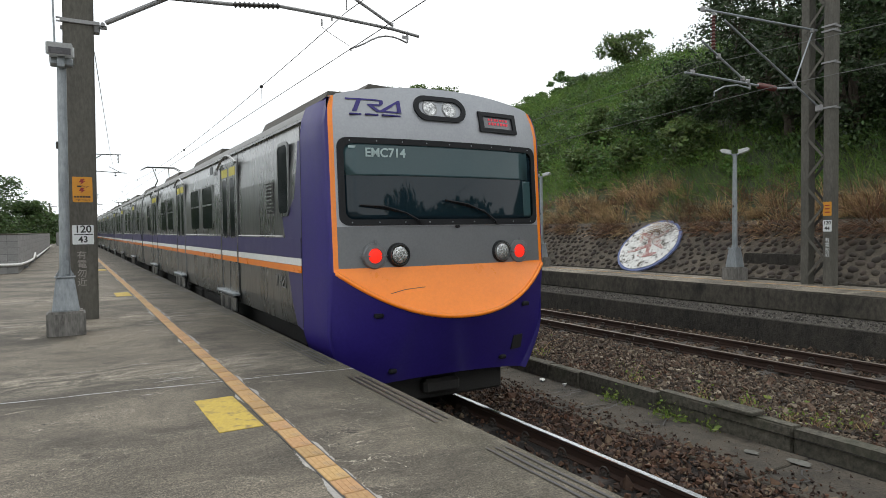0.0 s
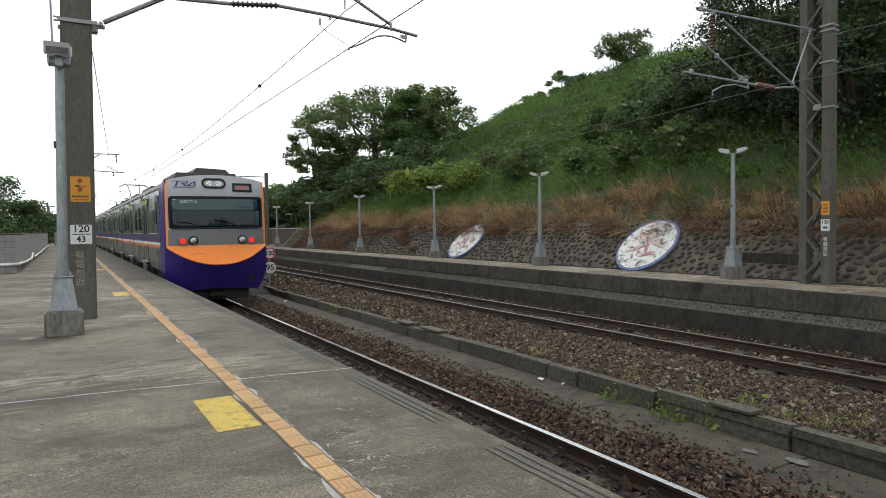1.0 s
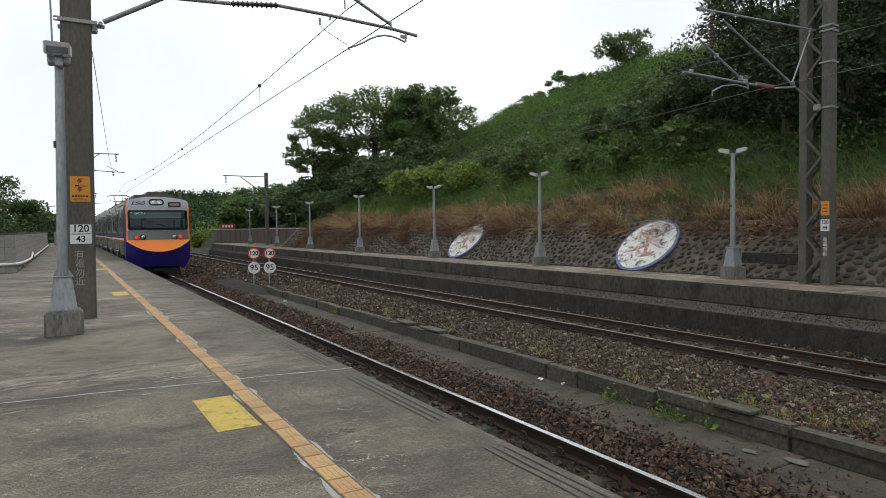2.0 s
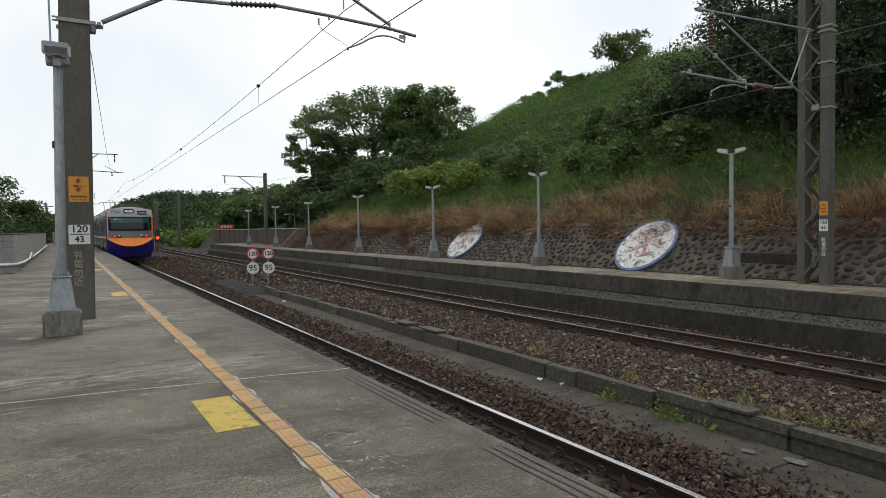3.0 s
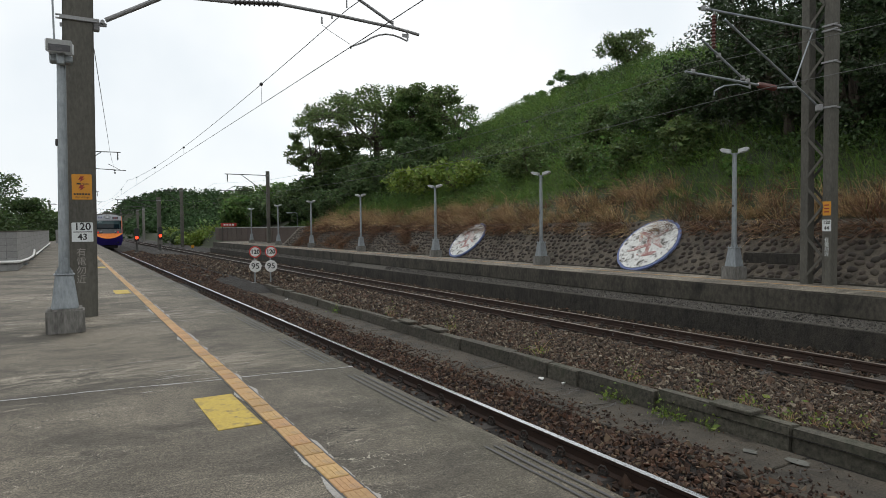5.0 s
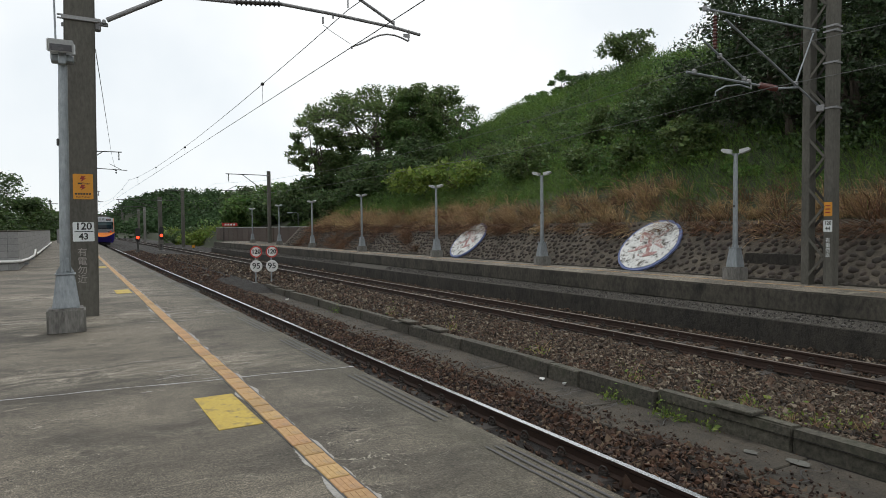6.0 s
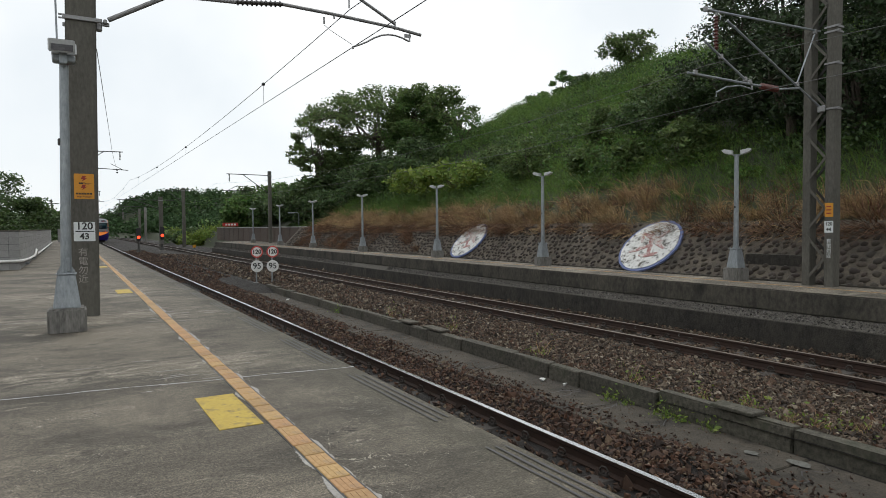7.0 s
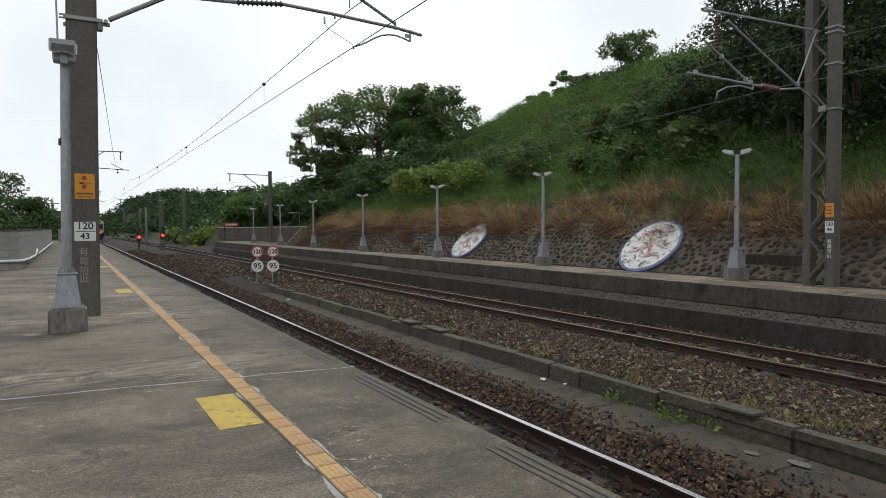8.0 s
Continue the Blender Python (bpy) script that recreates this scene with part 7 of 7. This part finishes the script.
tree(25.8, 47.0, 6.2, 3.6, 53, LEAF_TREE, 0.13, 13000, "dark broad tree on the hillside", 0.25, 0.3, 0.2, 90, 0.085)
tree(21.0, 62, 3.2, 4.2, 54, LEAF_DARK, 0.2, 13000, "low dark tree at the foot of the hill", 0.02, 0.2, 0.2, 60, 0.16)
tree(23.0, 72, 3.0, 4.4, 55, LEAF_DARK, 0.22, 12000, "low dark tree at the end of the hill", 0.02, 0.2, 0.2, 60, 0.16)
tree(25.5, 41.5, 3.2, 1.6, 56, LEAF_MID, 0.1, 1300, "thin sparse tree on the slope", 0.2, 0.3, 0.09, 40, 0.14)
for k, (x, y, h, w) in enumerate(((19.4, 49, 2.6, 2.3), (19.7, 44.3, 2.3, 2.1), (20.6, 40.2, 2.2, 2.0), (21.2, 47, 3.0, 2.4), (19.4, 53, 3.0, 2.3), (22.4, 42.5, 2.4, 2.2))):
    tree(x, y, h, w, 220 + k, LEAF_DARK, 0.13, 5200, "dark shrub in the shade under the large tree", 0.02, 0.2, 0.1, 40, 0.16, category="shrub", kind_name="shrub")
# crest
tree(34.8, 33.6, 3.0, 1.8, 57, LEAF_TREE, 0.10, 6000, "round tree standing on the hill's crest", 0.25, 0.2, 0.13, 46, 0.14)
tree(35.0, 41.3, 2.7, 1.0, 58, LEAF_MID, 0.12, 1700, "small thin tree on the crest", 0.25, 0.2, 0.07, 22, 0.16)
tree(35.0, 44.2, 1.7, 1.0, 59, LEAF_MID, 0.12, 1500, "small bushy tree on the crest", 0.1, 0.2, 0.06, 20, 0.18)
tree(34.8, 38.3, 1.3, 1.4, 60, LEAF_DARK, 0.13, 2200, "low round bush tree on the crest", 0.05, 0.2, 0.06, 24, 0.18)
# dark wood behind the lattice mast, its inner shade put into the leaf colour
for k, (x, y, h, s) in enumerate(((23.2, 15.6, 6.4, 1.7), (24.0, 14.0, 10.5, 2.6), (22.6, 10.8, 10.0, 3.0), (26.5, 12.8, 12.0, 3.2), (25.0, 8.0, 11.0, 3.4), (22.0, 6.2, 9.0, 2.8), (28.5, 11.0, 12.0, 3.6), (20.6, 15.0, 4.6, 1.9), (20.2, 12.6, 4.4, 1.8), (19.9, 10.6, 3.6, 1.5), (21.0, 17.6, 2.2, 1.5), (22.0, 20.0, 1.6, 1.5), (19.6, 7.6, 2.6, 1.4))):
    tree(x, y, h, s, 70 + k, LEAF_DARK if 16 < y else LEAF_WOOD_SHADED, 0.074, 17000 if h > 6 else 9000, "tall dark creeper-hung tree on the slope" if h > 6 else "dark dense creeper-covered shrub on the slope", 0.12 if h > 6 else 0.02, 0.2, 0.2, 70, 0.15)
# creeper-hung shrubs standing out of the slope
for k, (x, y, h, s) in enumerate(((22.1, 23.2, 2.1, 0.75), (20.0, 26.2, 2.1, 1.1), (18.9, 15.9, 1.7, 0.9), (25.2, 22.7, 1.7, 1.1), (19.6, 21.4, 1.5, 0.8), (18.8, 18.2, 1.3, 0.6), (22.0, 31.8, 1.5, 1.1))):
    tree(x, y, h, s, 170 + k, LEAF_TREE, 0.085, 3800, "dense creeper-covered shrub on the slope", 0.02, 0.2, 0.08, 34, 0.2)
# light broad-leaved shrub over the dry grass
tree(18.9, 35.0, 1.9, 2.3, 81, LEAF_LIGHT, 0.14, 2700, "light green broad-leaved shrub above the dry grass", 0.25, 0.2, 0.06, 30, 0.13, category="shrub", kind_name="shrub")
tree(18.8, 31.4, 2.1, 1.9, 82, LEAF_LIGHT, 0.14, 2300, "light green shrub with broad leaves", 0.3, 0.2, 0.06, 28, 0.13, category="shrub", kind_name="shrub")
# left of the platform
for k, (x, y, h, s) in enumerate(((-7.6, 88, 9.3, 4.2), (-4.9, 92, 6.6, 3.4), (-10.8, 80, 7.0, 4.2), (-3.0, 108, 5.6, 3.6), (-7.0, 70, 4.4, 3.2), (-14.5, 95, 9.0, 4.6), (-0.9, 122, 5.0, 3.0))):
    tree(x, y, h, s, 90 + k, LEAF_DARK, 0.2, 8000, "leafy tree beyond the parapet", 0.05, 0.2, 0.16, 55, 0.16)
# bushes and trees at the end of the far platform
for k in range(22):
    r9 = np.random.default_rng(200 + k)
    x, y = 13.9 + 7.5 * r9.random(), 93 + 28 * r9.random()
    mound(x, y, r9.uniform(1.5, 2.5), 1900, 300 + k, LEAF_LIGHT if k % 3 == 0 else LEAF_DARK, 0.22, "light green bush beside the line" if k % 3 == 0 else "dark green bush beside the line", z=-1.1, squash=1.15)
for k, (x, y, h, s) in enumerate(((19.5, 82, 4.0, 3.0), (21.5, 92, 5.4, 3.4), (25, 100, 6.0, 4.0), (20.6, 74, 3.2, 2.4), (27, 84, 5.0, 4.2), (30, 112, 7, 4.6), (23.5, 78, 4.2, 3.4))):
    tree(x, y, h, s, 120 + k, LEAF_DARK if k % 2 else LEAF_MID, 0.24, 8500, "dense tree beyond the end of the platform", 0.03, 0.2, 0.17, 55, 0.16)
# beside the line behind the camera
for k in range(15):
    r9 = np.random.default_rng(500 + k)
    x, y = 9 + 3.1 * k + r9.uniform(-1, 1), -42 + 5 * (k % 3) + r9.uniform(-2, 2)
    tree(x, y, 6.8 + r9.uniform(0, 2.2), 5.4, 140 + k, LEAF_DARK, 0.7, 2000, "dark tree beside the line behind the platform", 0.02, 0.15, 0.16, 50, 0.17)
# never in view: added to cut the sky mirrored in the train's side
for k, (x, y, h) in enumerate(((-15.5, 50, 11), (-21, 58, 12.5), (-17, 67, 11.5), (-23, 45, 11), (-15, 39, 9.5))):
    tree(x, y, h, 4.6, 160 + k, LEAF_DARK, 0.55, 2400, "unseen dark tree added beyond the platform for side reflections", 0.02, 0.15, 0.16, 50, 0.17)


def far_wood():
    rng = np.random.default_rng(61)
    pts = []
    for k in range(1150):
        x, y = rng.uniform(-25, 135), rng.uniform(175, 300)
        z = float(ground_z(x, y))
        if z < -0.6 and rng.random() < 0.75:
            continue
        r = rng.uniform(2.2, 4.6)
        pts.append(shell(np.array([x, y, z + rng.uniform(-0.6, 1.0)]), r, int(8 * r * r), rng, 0.85))
    tagged(part("far_wood", leaf_mesh("far_wood", np.concatenate(pts), 0.66, rng, 0.3, 1.3), FAR_LEAF), "dense green wood covering the distant hill", "wood", kind="stuff")
    pts = []
    for k in range(420):
        x, y = rng.choice([-1, 1]) * rng.uniform(18, 120) + 10, rng.uniform(125, 260)
        r = rng.uniform(1.5, 3.2)
        pts.append(shell(np.array([x, y, float(ground_z(x, y)) + rng.uniform(0, 1.0)]), r, 60, rng, 0.9))
    # unseen mounds added on the left, raised so the train's side mirrors green
    for k in range(260):
        x, y = rng.uniform(-60, -18), rng.uniform(5, 130)
        r = rng.uniform(2.2, 4.2)
        pts.append(shell(np.array([x, y, float(ground_z(x, y)) + rng.uniform(0.5, 2.6)]), r, 60, rng, 0.9))
    tagged(part("scrub", leaf_mesh("scrub", np.concatenate(pts), 0.45, rng, 0.3, 1.3), LEAF_MID), "green scrub on the flat land beside the line", "scrub", kind="stuff")


far_wood()


def weeds():
    rng = np.random.default_rng(63)
    for k, (x, y, r, n) in enumerate(((6.12, 6.25, 0.11, 110), (6.13, 6.0, 0.06, 50), (6.10, 5.35, 0.13, 130), (6.1, 5.12, 0.07, 50), (6.12, 4.72, 0.10, 80), (6.7, 6.4, 0.16, 110), (6.75, 5.35, 0.14, 80), (6.8, 4.75, 0.17, 120),
                                      (6.75, 4.2, 0.12, 70), (6.85, 3.95, 0.15, 90), (6.8, 8.6, 0.2, 90), (6.75, 11.5, 0.22, 90), (6.6, 14.0, 0.2, 70), (6.2, 16.5, 0.15, 60), (7.2, 3.7, 0.16, 70))):
        z = -0.985 if x < 6.3 else float(bed_z(x, y))
        w = thing("weed", pose(x, y, z), "small light green weed at the kerb" if x < 6.3 else "sparse weed tuft growing in the ballast", "weed", "weeds")
        n = int(n * 0.6)
        p = np.abs(rng.normal(size=(n, 3))) * np.array([1, 1, 1.1]) * r * 0.75
        p[:, :2] *= rng.choice([-1, 1], (n, 2))
        tagged(part("leaf_tuft", leaf_mesh("weed_leaves", p, 0.026, rng), LEAF_LIGHT, w), kind="stuff")
        tagged(part("stem_tuft", blade_mesh("weed_stems", rng.normal(size=(24, 3)) * np.array([r * 0.4, r * 0.4, 0]), r * 1.3, 0.0025, rng), GRASS if x < 6.3 else DRY, w), kind="stuff")
    for k, (x, y) in enumerate(((6.02, 7.55), (6.1, 7.15), (5.95, 20.3))):
        b = bmesh.new()
        bmesh.ops.create_icosphere(b, subdivisions=1, radius=0.034)
        for v in b.verts:
            v.co = Vector((v.co.x * 1.2, v.co.y, v.co.z * 0.5)) + Vector(rng.normal(0, 0.012, 3))
        ob = part("litter", b, WHITE)
        ob.matrix_basis = pose(x, y, -0.95)
        tagged(ob, "crumpled white scrap of litter by the kerb", "litter", "litter")


weeds()


# ---------------------------------------------------------------- what moves
def motions():
    for i, car in enumerate(CARS):
        walk(car, [(t / 2, pose(NEAR_C, 6.62 + 12.98 * t / 2 + 0.37 * (t / 2) ** 2 + 20.2 * i, RAIL_Z)) for t in range(17)])


motions()
